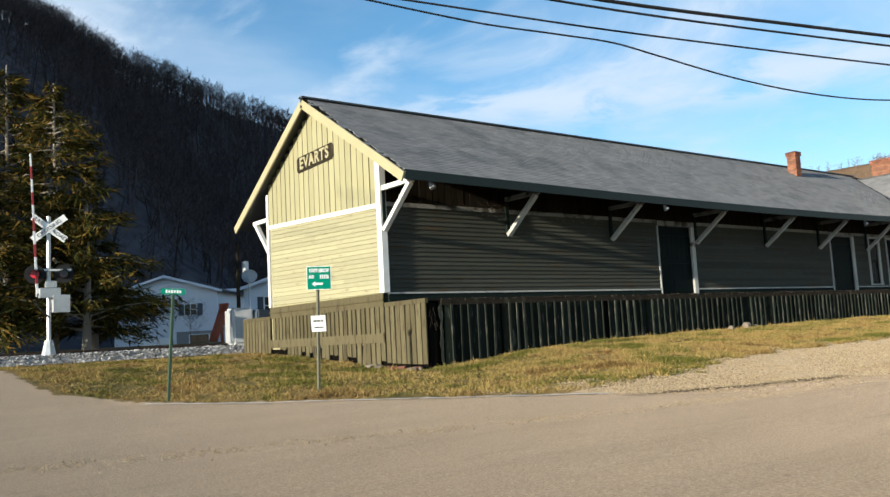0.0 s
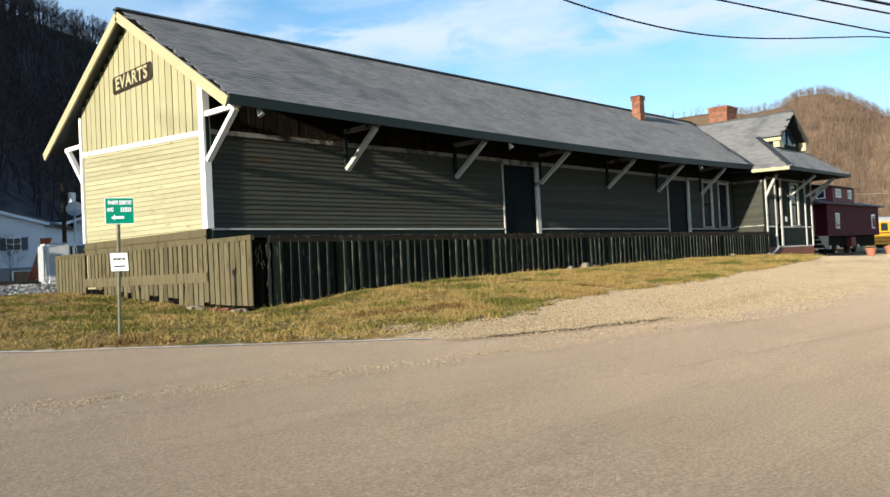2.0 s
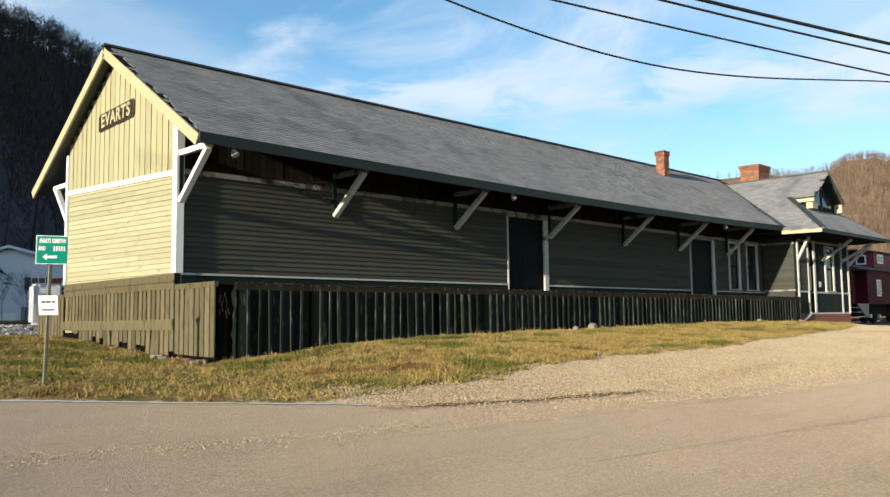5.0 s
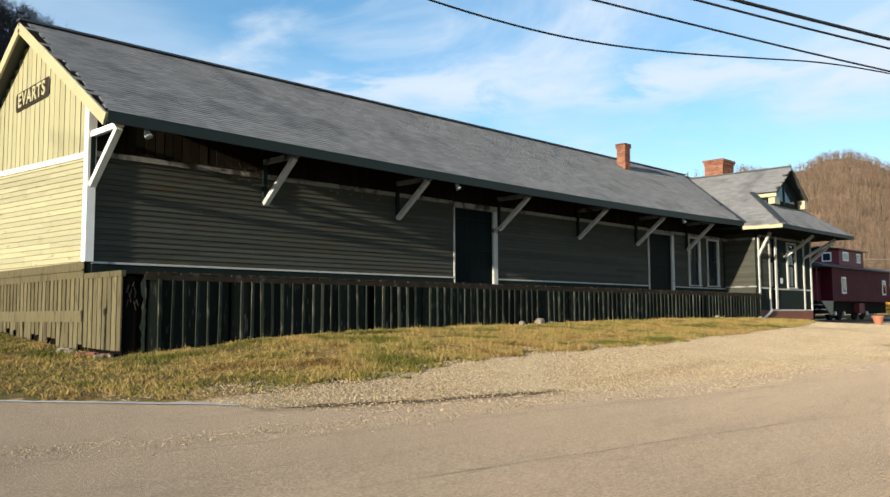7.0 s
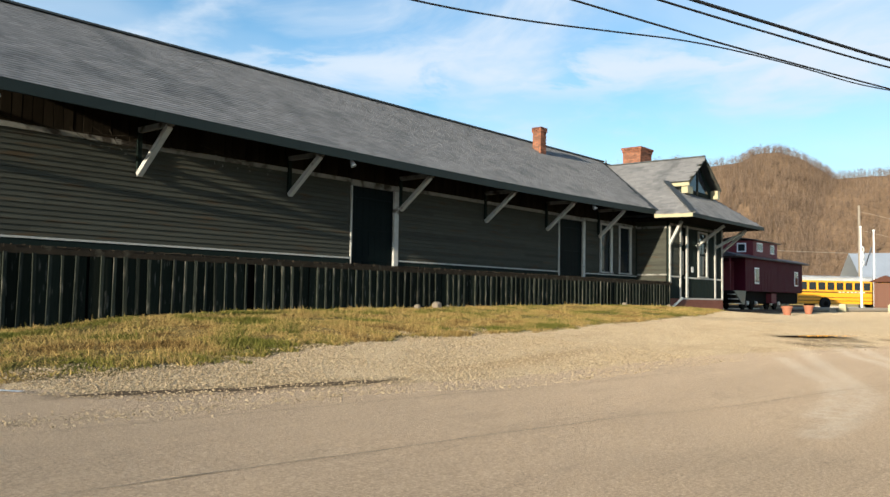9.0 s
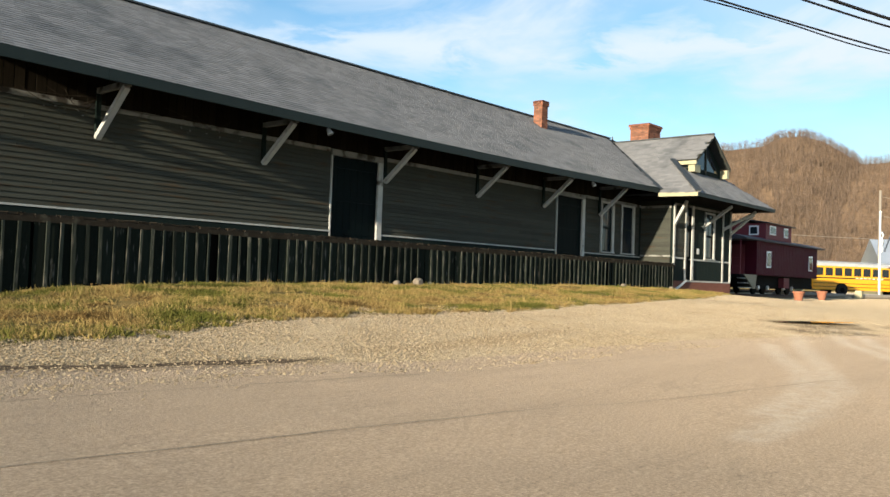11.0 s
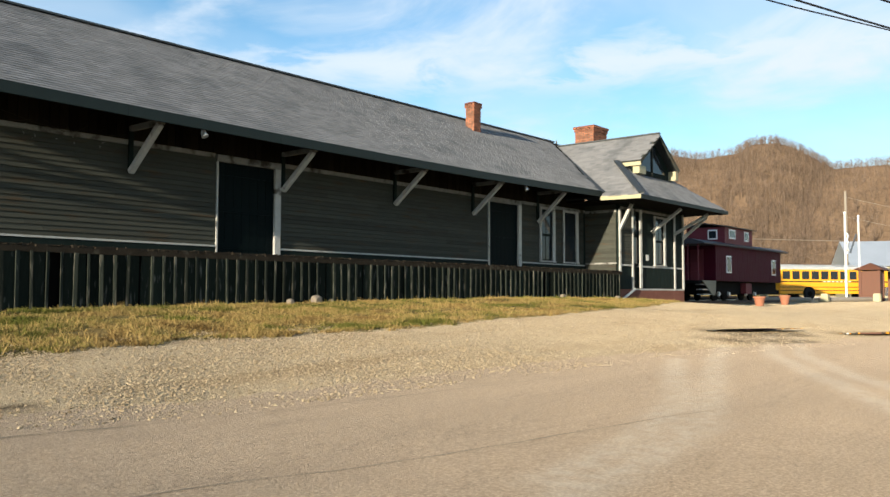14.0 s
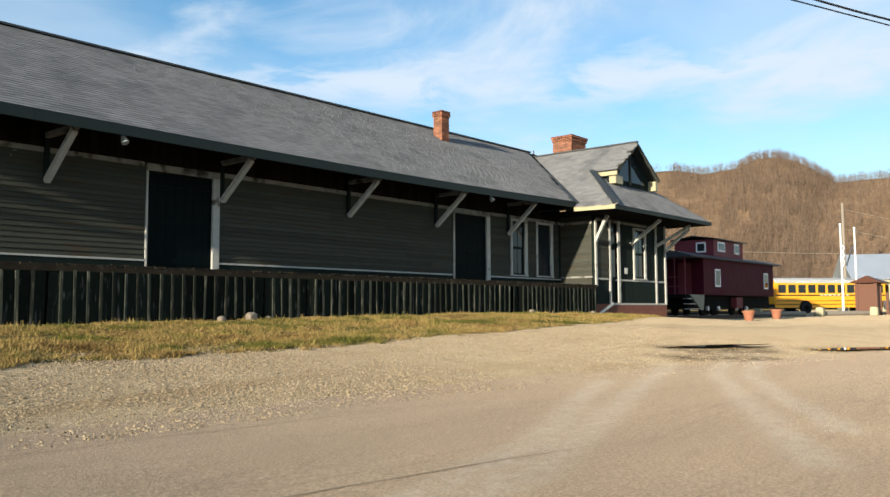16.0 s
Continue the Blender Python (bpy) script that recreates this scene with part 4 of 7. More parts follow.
def wing():
    x0, x1, y = WING_X, WING_END, WING_Y
    # side wall towards the freight platform
    boxpart("wall", M["grey_green"], depot, (x0, y + 0.1, -1.0, x0 + 0.14, 0.03, 2.6), "dark green side wall of the wing")
    unit = mesh_of("clapboard", clap_unit(), M["grey_green"])
    rot = Matrix(((0, 1, 0, 0), (-1, 0, 0, 0), (0, 0, 1, 0), (0, 0, 0, 1)))
    for r in range(18):
        piece("clapboard", unit, depot, Matrix.Translation((x0 - 0.004, -0.01, 0.10 + r * 0.116)) @ rot @ Matrix.Diagonal((1.42, 1, 1, 1)))
        piece("clapboard", unit, depot, Matrix.Translation((x0 + 0.13, y - 0.003, 0.06 + r * 0.116)) @ Matrix.Diagonal((1.04, 1, 1, 1)))
    boxpart("belt_board", M["shade_trim"], depot, (x0 - 0.035, y + 0.1, 2.17, x0 + 0.01, 0.0, 2.28))
    boxpart("belt_board", M["shade_trim"], depot, (x0 - 0.035, y + 0.1, 0.03, x0 + 0.01, 0.0, 0.10))
    # front wall in bays round the door and window
    for a, b, z0, z1 in ((x0, 30.42, -1.0, 2.6), (30.42, 31.02, 2.35, 2.6), (31.02, 32.5, -1.0, 2.6), (32.5, 33.4, -1.0, 0.1), (32.5, 33.4, 2.15, 2.6), (33.4, x1, -1.0, 2.6)):
        boxpart("wall", M["green_flat"], depot, (a, y, z0, b, y + 0.14, z1))
    boxpart("wall", M["green_flat"], depot, (x1 - 0.14, y + 0.14, -1.0, x1, DEPTH, 2.6), "end wall")
    boxpart("foundation", M["foundation"], depot, (x0 + 0.05, y - 0.03, -2.0, x1, y + 0.3, -1.0), "dark red brick foundation")
    boxpart("foundation", M["foundation"], depot, (x1 - 0.3, y + 0.3, -2.0, x1 - 0.02, DEPTH, -1.0), "dark red brick foundation")
    for a, b, z in ((x0 + 0.1, 30.36, 0.0), (31.2, x1, -0.02), (30.5, x1, -1.0)):
        boxpart("rail_board", M["strut_white"], depot, (a, y - 0.04, z - 0.035, b, y - 0.003, z + 0.035), "white horizontal trim")
    boxpart("belt_board", M["shade_trim"], depot, (x0 + 0.1, y - 0.04, 2.30, 34.5, y - 0.003, 2.40), "white trim board")
    for x, w, z0, z1 in ((x0, 0.10, -0.37, 2.3), (34.47, 0.10, -1.0, 2.6), (x1 - 0.1, 0.10, -1.0, 2.6), (30.33, 0.08, -1.0, 2.4), (31.03, 0.16, -0.95, 2.4)):
        boxpart("corner_board", M["strut_white"], depot, (x - 0.02, y - 0.06, z0, x + w, y - 0.005, z1), "white upright trim")
    # door with glazed upper half and transom
    bm = B()
    box(bm, 30.42, y + 0.06, -0.95, 31.02, y + 0.1, 1.35)
    d = part("door", bm, M["door"], depot, "closed green door with glass panes")
    boxpart("pane", M["glass"], d, (30.5, y + 0.045, 0.1, 30.94, y + 0.059, 1.2), "glass pane")
    boxpart("transom", M["glass"], d, (30.44, y + 0.06, 1.45, 31.0, y + 0.07, 2.33), "dark transom light")
    boxpart("rail", M["green_flat"], d, (30.42, y + 0.03, 1.35, 31.02, y + 0.1, 1.45))
    boxpart("knob", M["steel"], d, (30.93, y + 0.0, -0.05, 30.98, y + 0.06, 0.0))
    sash_window(32.5, 33.4, 0.1, 2.15, y - 0.01, depot, 0.10, 0.14)
    boxpart("notice", M["white"], depot, (31.62, y - 0.03, 0.25, 31.86, y - 0.004, 0.50), "small white notice on the wall")
    n = 9
    for i in range(n):
        u = 31.3 + i * (34.4 - 31.3) / n
        boxpart("panel_board", M["green_flat"], depot, (u + 0.01, y - 0.02, -0.94, u + (34.4 - 31.3) / n - 0.01, y - 0.003, -0.08))
    # brackets of the wing's eaves
    for a, b in (((x0 + 0.03, y - 0.04, 1.45), (x0 - 0.05, y - 0.62, WEZ - 0.2)), ((32.2, y - 0.04, 1.5), (32.2, WY0 + 0.4, WEZ - 0.2)), ((34.5, y - 0.04, 1.55), (35.4, WY0 + 0.5, WEZ - 0.2)),
                 ((x1 - 0.05, y - 0.04, 1.4), (36.2, WY0 + 0.9, WEZ - 0.25)), ((x1, 0.6, 1.2), (36.4, 0.6, WEZ - 0.2))):
        bm = B()
        beam(bm, a, b, 0.11, 0.14, (1, 0, 0))
        part("bracket", bm, M["strut_white"], depot, "white eave strut")
    # sloping plank beside the step
    bm = B()
    beam(bm, (29.35, y - 0.1, -1.38), (30.5, y - 0.06, -0.98), 0.05, 0.09)
    part("ramp_board", bm, M["white"], depot)


cover_roofs()
chimney(24.34, 2.18, 24.78, 2.6, 4.6, 6.36, (0.16,), 3)
chimney(33.05, 1.75, 34.35, 2.75, 4.9, 6.78, (0.20, 0.10), 4)
wing()


# gable name board
def name_board():
    z = 4.08
    bd = thing("name_board", "dark wooden sign reading EVARTS in raised cream letters", "sign", (-0.03, 3.25, z))
    rot = Matrix.Translation((-0.03, 3.25, z)) @ Matrix.Rotation(-0.02, 4, "X") @ Matrix.Rotation(radians(-90), 4, "Z") @ Matrix.Rotation(radians(90), 4, "X")
    bm = B()
    w, h, c = 1.06, 0.235, 0.07
    slab(bm, [(-w + c, -h, 0), (w - c, -h, 0), (w, -h + c, 0), (w, h - c, 0), (w - c, h, 0), (-w + c, h, 0), (-w, h - c, 0), (-w, -h + c, 0)], 0.05)
    bmesh.ops.transform(bm, matrix=rot, verts=bm.verts)
    board = part("board", bm, M["deck"], bd)
    cu = bpy.data.curves.new("letters", "FONT")
    cu.body, cu.size, cu.extrude, cu.align_x, cu.align_y, cu.space_character, cu.offset = "EVARTS", 0.46, 0.012, "CENTER", "CENTER", 1.12, 0.012
    ob = new("letters", cu)
    ob.parent = bd
    ob.matrix_parent_inverse = parent_inverse(bd)
    ob.matrix_basis = rot @ Matrix.Translation((0, 0, 0.014))
    cu.materials.append(M["cream_trim"])


name_board()


# ---------------------------------------------------------------- platform and skirting
def platform():
    p = thing("loading_platform", "rotting wooden loading platform skirted with dark green pickets", "platform", (0, 0, -0.3))
    rnd = random.Random(11)
    front = -1.70
    # deck planks across
    unit = B()
    box(unit, -0.11, 0, -0.05, 0.11, 1.62, 0)
    me = mesh_of("plank", unit, M["deck"])
    x = 0.15
    while x < 29.1:
        piece("plank", me, p, Matrix.Translation((x, -1.68 + rnd.uniform(-0.05, 0.02), -0.262 + rnd.uniform(-0.012, 0.006))))
        x += 0.232
    boxpart("edge_beam", M["deck"], p, (0.45, front - 0.03, -0.42, 29.1, front + 0.09, -0.315), "ragged rotten edge beam")
    # crumbs of rot and leaves along the edge
    bm = B()
    for i in range(420):
        x, s = rnd.uniform(0.4, 29), rnd.uniform(0.015, 0.06)
        beam(bm, (x, front - rnd.uniform(-0.1, 0.04), -0.30 + rnd.uniform(0, 0.05)), (x + s * 2, front - rnd.uniform(-0.1, 0.05), -0.31 + rnd.uniform(0, 0.06)), s * 0.5, s * 0.3)
    tagged(part("rot_debris", bm, M["deck"], p), "splinters and leaf litter", kind="stuff")
    unit = B()
    v = [(-0.115, 0), (0.115, 0), (0.118, 0.985), (0.03, 1.0), (-0.115, 0.99)]
    lo = [unit.verts.new((a, -0.011, b)) for a, b in v]
    hi = [unit.verts.new((a, 0.011, b)) for a, b in v]
    unit.faces.new(lo)
    unit.faces.new(hi[::-1])
    for i in range(5):
        j = (i + 1) % 5
        unit.faces.new((lo[j], lo[i], hi[i], hi[j]))
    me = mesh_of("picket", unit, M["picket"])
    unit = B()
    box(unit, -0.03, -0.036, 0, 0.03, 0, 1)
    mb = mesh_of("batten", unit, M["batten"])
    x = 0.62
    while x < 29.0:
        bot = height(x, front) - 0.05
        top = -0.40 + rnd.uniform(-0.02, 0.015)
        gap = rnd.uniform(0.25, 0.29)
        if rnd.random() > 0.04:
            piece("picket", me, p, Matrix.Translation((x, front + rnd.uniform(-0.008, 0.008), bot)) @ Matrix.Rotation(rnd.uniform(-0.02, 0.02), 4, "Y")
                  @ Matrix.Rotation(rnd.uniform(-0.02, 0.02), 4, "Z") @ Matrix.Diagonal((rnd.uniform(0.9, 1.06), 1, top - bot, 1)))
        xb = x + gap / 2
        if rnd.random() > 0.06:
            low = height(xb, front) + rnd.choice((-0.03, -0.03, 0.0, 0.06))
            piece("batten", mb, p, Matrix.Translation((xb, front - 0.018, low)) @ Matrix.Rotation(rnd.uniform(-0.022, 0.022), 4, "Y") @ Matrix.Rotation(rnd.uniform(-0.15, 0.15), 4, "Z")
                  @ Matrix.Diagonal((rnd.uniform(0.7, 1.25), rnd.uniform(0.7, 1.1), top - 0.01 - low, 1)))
        x += gap
    # near-black sheet that stands for the shade behind the pickets
    boxpart("lining", M["dark"], p, (0.3, front + 0.06, -1.95, 29.05, front + 0.10, -0.42), "near-black sheet for the shade under the platform")
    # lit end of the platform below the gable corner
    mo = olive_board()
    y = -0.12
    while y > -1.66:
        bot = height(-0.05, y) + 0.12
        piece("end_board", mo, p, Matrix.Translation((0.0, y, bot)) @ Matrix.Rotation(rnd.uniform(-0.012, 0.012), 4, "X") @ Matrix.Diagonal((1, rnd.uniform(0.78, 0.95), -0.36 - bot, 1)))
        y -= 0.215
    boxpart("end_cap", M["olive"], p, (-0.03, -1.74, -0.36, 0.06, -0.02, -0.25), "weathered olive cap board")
    # near-black sheet and post stand for the shade behind the end boards
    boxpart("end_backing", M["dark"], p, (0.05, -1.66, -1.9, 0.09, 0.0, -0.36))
    boxpart("corner_post", M["dark"], p, (0.10, -1.69, -1.95, 0.3, -1.5, -0.36), "near-black post filling the shaded corner gap")
    bm = B()
    prev = None
    for k in range(19):
        z = -0.40 - k * 0.078
        x = 0.40 + rnd.uniform(-0.05, 0.03)
        cur = [bm.verts.new(c) for c in ((x, front - 0.025, z), (0.47 + rnd.uniform(-0.015, 0.02), front - 0.025, z), (0.47, front + 0.01, z), (x + 0.02, front + 0.01, z))]
        if prev:
            for i in range(4):
                j = (i + 1) % 4
                bm.faces.new((prev[i], prev[j], cur[j], cur[i]))
        prev = cur
    part("split_board", bm, M["batten"], p, "torn pale edge of a broken board")
    bm = B()
    for k in range(14):
        z = -0.42 - rnd.uniform(0, 0.5)
        x = 0.12 + rnd.uniform(0, 0.24)
        beam(bm, (x, front + 0.02, z), (x + rnd.uniform(-0.06, 0.06), front + 0.01, z - rnd.uniform(0.05, 0.16)), rnd.uniform(0.02, 0.05), 0.012)
    part("splinters", bm, M["deck"], p, "hanging rotten splinters")
    # back platform stub
    boxpart("deck", M["deck"], p, (0.0, DEPTH + 0.05, -0.36, 30, 8.4, -0.28), "platform deck behind the depot")
    y = DEPTH + 0.15
    while y < 8.4:
        bot = height(0, y) + 0.02
        piece("end_board", mo, p, Matrix.Translation((0.0, y, bot)) @ Matrix.Rotation(rnd.uniform(-0.012, 0.012), 4, "X") @ Matrix.Diagonal((1, 0.92, -0.38 - bot, 1)))
        y += 0.225
    boxpart("end_cap", M["olive"], p, (-0.03, DEPTH + 0.02, -0.38, 0.06, 8.46, -0.27), "weathered olive cap board")
    # near-black sheet for the shade behind these boards
    boxpart("end_backing", M["dark"], p, (0.05, DEPTH, -1.7, 0.09, 8.35, -0.38))


def olive_board():
    if "olive_board" not in bpy.data.meshes:
        unit = B()
        box(unit, -0.014, -0.10, 0, 0.014, 0.10, 1)
        me = mesh_of("olive_board", unit, M["olive"])
        me.name = "olive_board"
    return bpy.data.meshes["olive_board"]


def skirting():
    rnd = random.Random(21)
    s = thing("gable_skirting", "olive painted board skirting under the gable, lower boards broken", "skirting", (0, 3, -1))
    mo = olive_board()
    boxpart("top_board", M["olive"], s, (-0.02, 0.03, -0.34, 0.04, DEPTH, -0.005), "broad olive skirt board")
    boxpart("drip_strip", M["olive"], s, (-0.05, 0.02, -0.19, -0.018, DEPTH + 0.02, -0.15), "narrow strip")
    y = 0.12
    while y < DEPTH - 0.05:
        piece("skirt_board", mo, s, Matrix.Translation((0.0, y, -1.04)) @ Matrix.Rotation(rnd.uniform(-0.01, 0.01), 4, "X") @ Matrix.Diagonal((1, rnd.uniform(0.76, 0.88), 0.70, 1)))
        y += 0.225
    boxpart("middle_board", M["olive"], s, (-0.045, 0.02, -1.24, -0.012, DEPTH - 0.02, -1.0), "horizontal olive board")
    # near-black sheet for the shade behind the skirting
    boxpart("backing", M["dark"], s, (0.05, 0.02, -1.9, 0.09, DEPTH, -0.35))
    y = 0.1
    while y < DEPTH - 0.05:
        bot = height(-0.1, y) + rnd.choice((0.0, 0.0, 0.04, 0.16))
        lean = rnd.uniform(-0.03, 0.03) if rnd.random() > 0.22 else rnd.uniform(-0.22, 0.22)
        if bot < -1.3:
            piece("lower_board", mo, s, Matrix.Translation((-0.005 + rnd.uniform(-0.02, 0.0), y, bot)) @ Matrix.Rotation(lean, 4, "X") @ Matrix.Diagonal((1, rnd.uniform(0.85, 1.05), -1.22 - bot, 1)))
        y += rnd.uniform(0.21, 0.25)


platform()
skirting()


# ---------------------------------------------------------------- signs by the road
def plate(c, u, v, w, h, t=0.006):
    """Flat plate centred at c, w along u and h along v."""
    c, u, v = Vector(c), Vector(u).normalized(), Vector(v).normalized()
    n = u.cross(v).normalized()
    bm = B()
    q = [c - u * w / 2 - v * h / 2, c + u * w / 2 - v * h / 2, c + u * w / 2 + v * h / 2, c - u * w / 2 + v * h / 2]
    a = [bm.verts.new(p - n * t / 2) for p in q]
    b = [bm.verts.new(p + n * t / 2) for p in q]
    bm.faces.new(a[::-1])
    bm.faces.new(b)
    for i in range(4):
        j = (i + 1) % 4
        bm.faces.new((a[i], a[j], b[j], b[i]))
    return bm


M["sign_green"] = material("reflective_green_sheet", (0.0, 0.20, 0.115), 0.35, vary=0.06, grain=3, fine=20, bump=0.0)
M["sign_white"] = material("white_sign_sheet", (0.8, 0.8, 0.78), 0.4, vary=0.04, bump=0.0)
M["red"] = material("red_reflective_sheet", (0.30, 0.03, 0.03), 0.4, vary=0.1, bump=0.0)
M["ink"] = material("black_ink", (0.02, 0.02, 0.02), 0.5, vary=0.1, bump=0.0)


def text_part(body, size, m, mat, parent, name="lettering", bold=0.0):
    cu = bpy.data.curves.new(name, "FONT")
    cu.body, cu.size, cu.align_x, cu.align_y, cu.extrude, cu.offset = body, size, "CENTER", "CENTER", 0.001, bold
    ob = new(name, cu)
    ob.parent = parent
    ob.matrix_parent_inverse = parent_inverse(parent)
    ob.matrix_basis = m
    cu.materials.append(mat)
    return ob


def facing(c, u, v):
    u, v = Vector(u).normalized(), Vector(v).normalized()
    n = u.cross(v)
    m = Matrix((u.to_4d(), v.to_4d(), n.to_4d(), (0, 0, 0, 1))).transposed()
    for r in range(3):
        m[3][r] = 0
    m.translation = c
    m[3][3] = 1
    return m


def direction_sign():
    s = thing("direction_sign", "green school direction sign above a white paper sign", "sign", (-3.78, -3.45, -1.98))
    bm = B()
    beam(bm, (-3.80, -3.42, -2.05), (-3.78, -3.50, 0.22), 0.055, 0.04, (1, 0, 0))
    part("post", bm, M["metal_post"], s)
    u, v = Vector((0.92, -0.39, 0)), Vector((0.01, 0, 1))
    n = u.cross(v)
    n = n if n.y < 0 else -n
    c = Vector((-3.78, -3.54, 0.06))
    bd = part("green_panel", plate(c, u, v, 0.43, 0.42), M["sign_green"], s)
    part("border", plate(c + n * -0.002, u, v, 0.45, 0.44, 0.004), M["sign_white"], bd)
    f = c + n * 0.008
    m = facing(f, u, v)
    text_part("EVARTS", 0.075, m @ Matrix.Translation((-0.10, 0.135, 0)) @ Matrix.Diagonal((0.6, 1.2, 1, 1)), M["sign_white"], bd, bold=0.003)
    text_part("ELEMENTARY", 0.075, m @ Matrix.Translation((0.095, 0.135, 0)) @ Matrix.Diagonal((0.44, 1.2, 1, 1)), M["sign_white"], bd, bold=0.003)
    text_part("AND", 0.075, m @ Matrix.Translation((-0.14, 0.02, 0)) @ Matrix.Diagonal((0.6, 1.2, 1, 1)), M["sign_white"], bd, bold=0.003)
    for k in range(5):
        part("letter_bar", plate(f + u * (0.03 + k * 0.035) + v * 0.02, u, v, 0.02, 0.075, 0.003), M["sign_white"], bd)
    bm = B()
    a = [(-0.13, -0.11), (-0.07, -0.06), (-0.07, -0.09), (0.07, -0.09), (0.07, -0.13), (-0.07, -0.13), (-0.07, -0.16)]
    poly(bm, [f + u * x + v * y for x, y in a])
    part("arrow", bm, M["sign_white"], bd, "white arrow")
    c2 = Vector((-3.80, -3.50, -0.79))
    wp = part("white_panel", plate(c2, (0.9, -0.42, 0), (-0.06, 0, 1), 0.27, 0.30), M["sign_white"], s, "curling white paper sign")
    for k, (x, w) in enumerate(((-0.07, 0.05), (0.0, 0.06), (0.07, 0.04))):
        part("letter_bar", plate(c2 + n * 0.008 + u * x + v * 0.05, u, v, w, 0.035, 0.003), M["metal_post"], wp)
    part("arrow_bar", plate(c2 + n * 0.008 + v * -0.07, u, v, 0.17, 0.02, 0.003), M["ink"], wp)


def street_name_sign():
    s = thing("street_name_sign", "leaning green post with a green street name blade", "sign", (-5.95, -1.6, -2.0))
    bm = B()
    beam(bm, (-5.98, -1.6, -2.08), (-5.85, -1.6, -0.08), 0.06, 0.045, (1, 0, 0))
    part("post", bm, material("green_channel_post", (0.05, 0.085, 0.05), 0.5, 0.2, vary=0.2), s)
    u, v = Vector((0.96, -0.28, -0.07)), Vector((0.05, 0, 1))
    n = u.cross(v)
    n = n if n.y < 0 else -n
    c = Vector((-5.85, -1.6, -0.03))
    b = part("blade", plate(c, u, v, 0.44, 0.115, 0.012), M["sign_green"], s)
    for k in range(6):
        part("letter_bar", plate(c + n * 0.009 + u * (-0.12 + 0.05 * k), u, v, 0.034, 0.05 if k % 2 else 0.065, 0.003), M["sign_white"], b)


def crossing_signal():
    bx, by = -5.33, 11.3
    gz = height(bx, by)
    s = thing("crossing_signal", "silver railroad crossing signal with crossbuck, two lamps and raised gate", "signal", (bx, by, gz))
    P = lambda x, y, z: (bx + x, by + y, z)
    bm = B()
    tube(bm, [P(0, 0, gz), P(0, 0, 3.35)], 0.065, 12)
    part("mast", bm, M["steel"], s)
    bm = B()
    tube(bm, [P(0, 0, gz - 0.05), P(0, 0, gz + 0.12), P(0, 0, gz + 0.3), P(0, 0, gz + 0.5)], 0.24, 8, 0.12)
    part("base", bm, M["steel"], s, "cast mast base")
    u = Vector((0.97, -0.23, 0))
    n = Vector((-0.23, -0.97, 0))
    c = Vector(P(0, -0.1, 2.95))
    for ang, word, off in ((38, "RAIL", 0.0), (-38, "ROAD", 0.0)):
        a = radians(ang)
        d = u * math.cos(a) + Vector((0, 0, 1)) * math.sin(a)
        w = Vector((0, 0, 1)) * math.cos(a) - u * math.sin(a)
        blade = part("crossbuck_arm", plate(c + n * (0.03 if ang > 0 else 0.015), d, w, 1.22, 0.21, 0.01), M["sign_white"], s)
        m = facing(c + n * (0.045 if ang > 0 else 0.03), d, w)
        if ang > 0:
            text_part("CROSSING", 0.17, m @ Matrix.Diagonal((1.05, 1, 1, 1)), M["ink"], blade)
        else:
            text_part("RAIL", 0.17, m @ Matrix.Translation((-0.38, 0, 0)), M["ink"], blade)
            text_part("ROAD", 0.17, m @ Matrix.Translation((0.38, 0, 0)), M["ink"], blade)
    bm = B()
    beam(bm, P(-0.62, 0.05, 1.62), P(0.62, -0.25, 1.60), 0.06, 0.06)
    part("cross_arm", bm, M["steel"], s)
    for k, sx in enumerate((-0.42, 0.42)):
        q = c + u * sx
        q.z = 1.48
        bm = B()
        disc(bm, q + n * 0.02, n, 0.30, 0.02, 24)
        lamp = part("signal_lamp", bm, M["black"], s, "round black lamp backing")
        bm = B()
        disc(bm, q + n * 0.08, n, 0.13, 0.1, 20)
        # left lens coloured bright red as if lit, right one near-black as unlit
        part("lens", bm, material("red_lens", (0.02, 0.006, 0.006) if k else (0.60, 0.02, 0.04), 0.2, vary=0.05, bump=0.0), lamp, "red signal lens")
        bm = B()
        seg = [q + n * 0.05 + (u * math.cos(t) + Vector((0, 0, 1)) * math.sin(t)) * 0.17 for t in [math.pi * i / 10 for i in range(11)]]
        out = [p + n * 0.26 - Vector((0, 0, 0.04)) for p in seg]
        vs, vo = [bm.verts.new(p) for p in seg], [bm.verts.new(p) for p in out]
        for i in range(10):
            bm.faces.new((vs[i], vs[i + 1], vo[i + 1], vo[i]))
        bmesh.ops.solidify(bm, geom=bm.faces[:], thickness=0.008)
        part("hood", bm, M["black"], lamp)
    boxpart("relay_box", M["steel"], s, (bx - 0.32, by - 0.35, 0.72, bx + 0.28, by - 0.08, 1.02), "gate mechanism housing")
    boxpart("relay_box", M["steel"], s, (bx + 0.06, by - 0.38, 0.25, bx + 0.55, by - 0.1, 0.80), "grey metal mechanism box")
    boxpart("bell", M["steel"], s, (bx - 0.12, by - 0.2, 1.05, bx + 0.2, by - 0.02, 1.25), "bell housing")
    bm = B()
    tube(bm, [P(-0.35, -0.2, 0.85), P(-0.40, -0.2, 0.5), P(-0.2, -0.2, 0.25), P(0, -0.1, 0.1)], 0.025, 8)
    part("conduit", bm, M["black"], s)
    # raised gate arm with red and white sheeting
    a, b = Vector(P(-0.36, -0.15, 0.75)), Vector(P(-0.55, -0.1, 5.35))
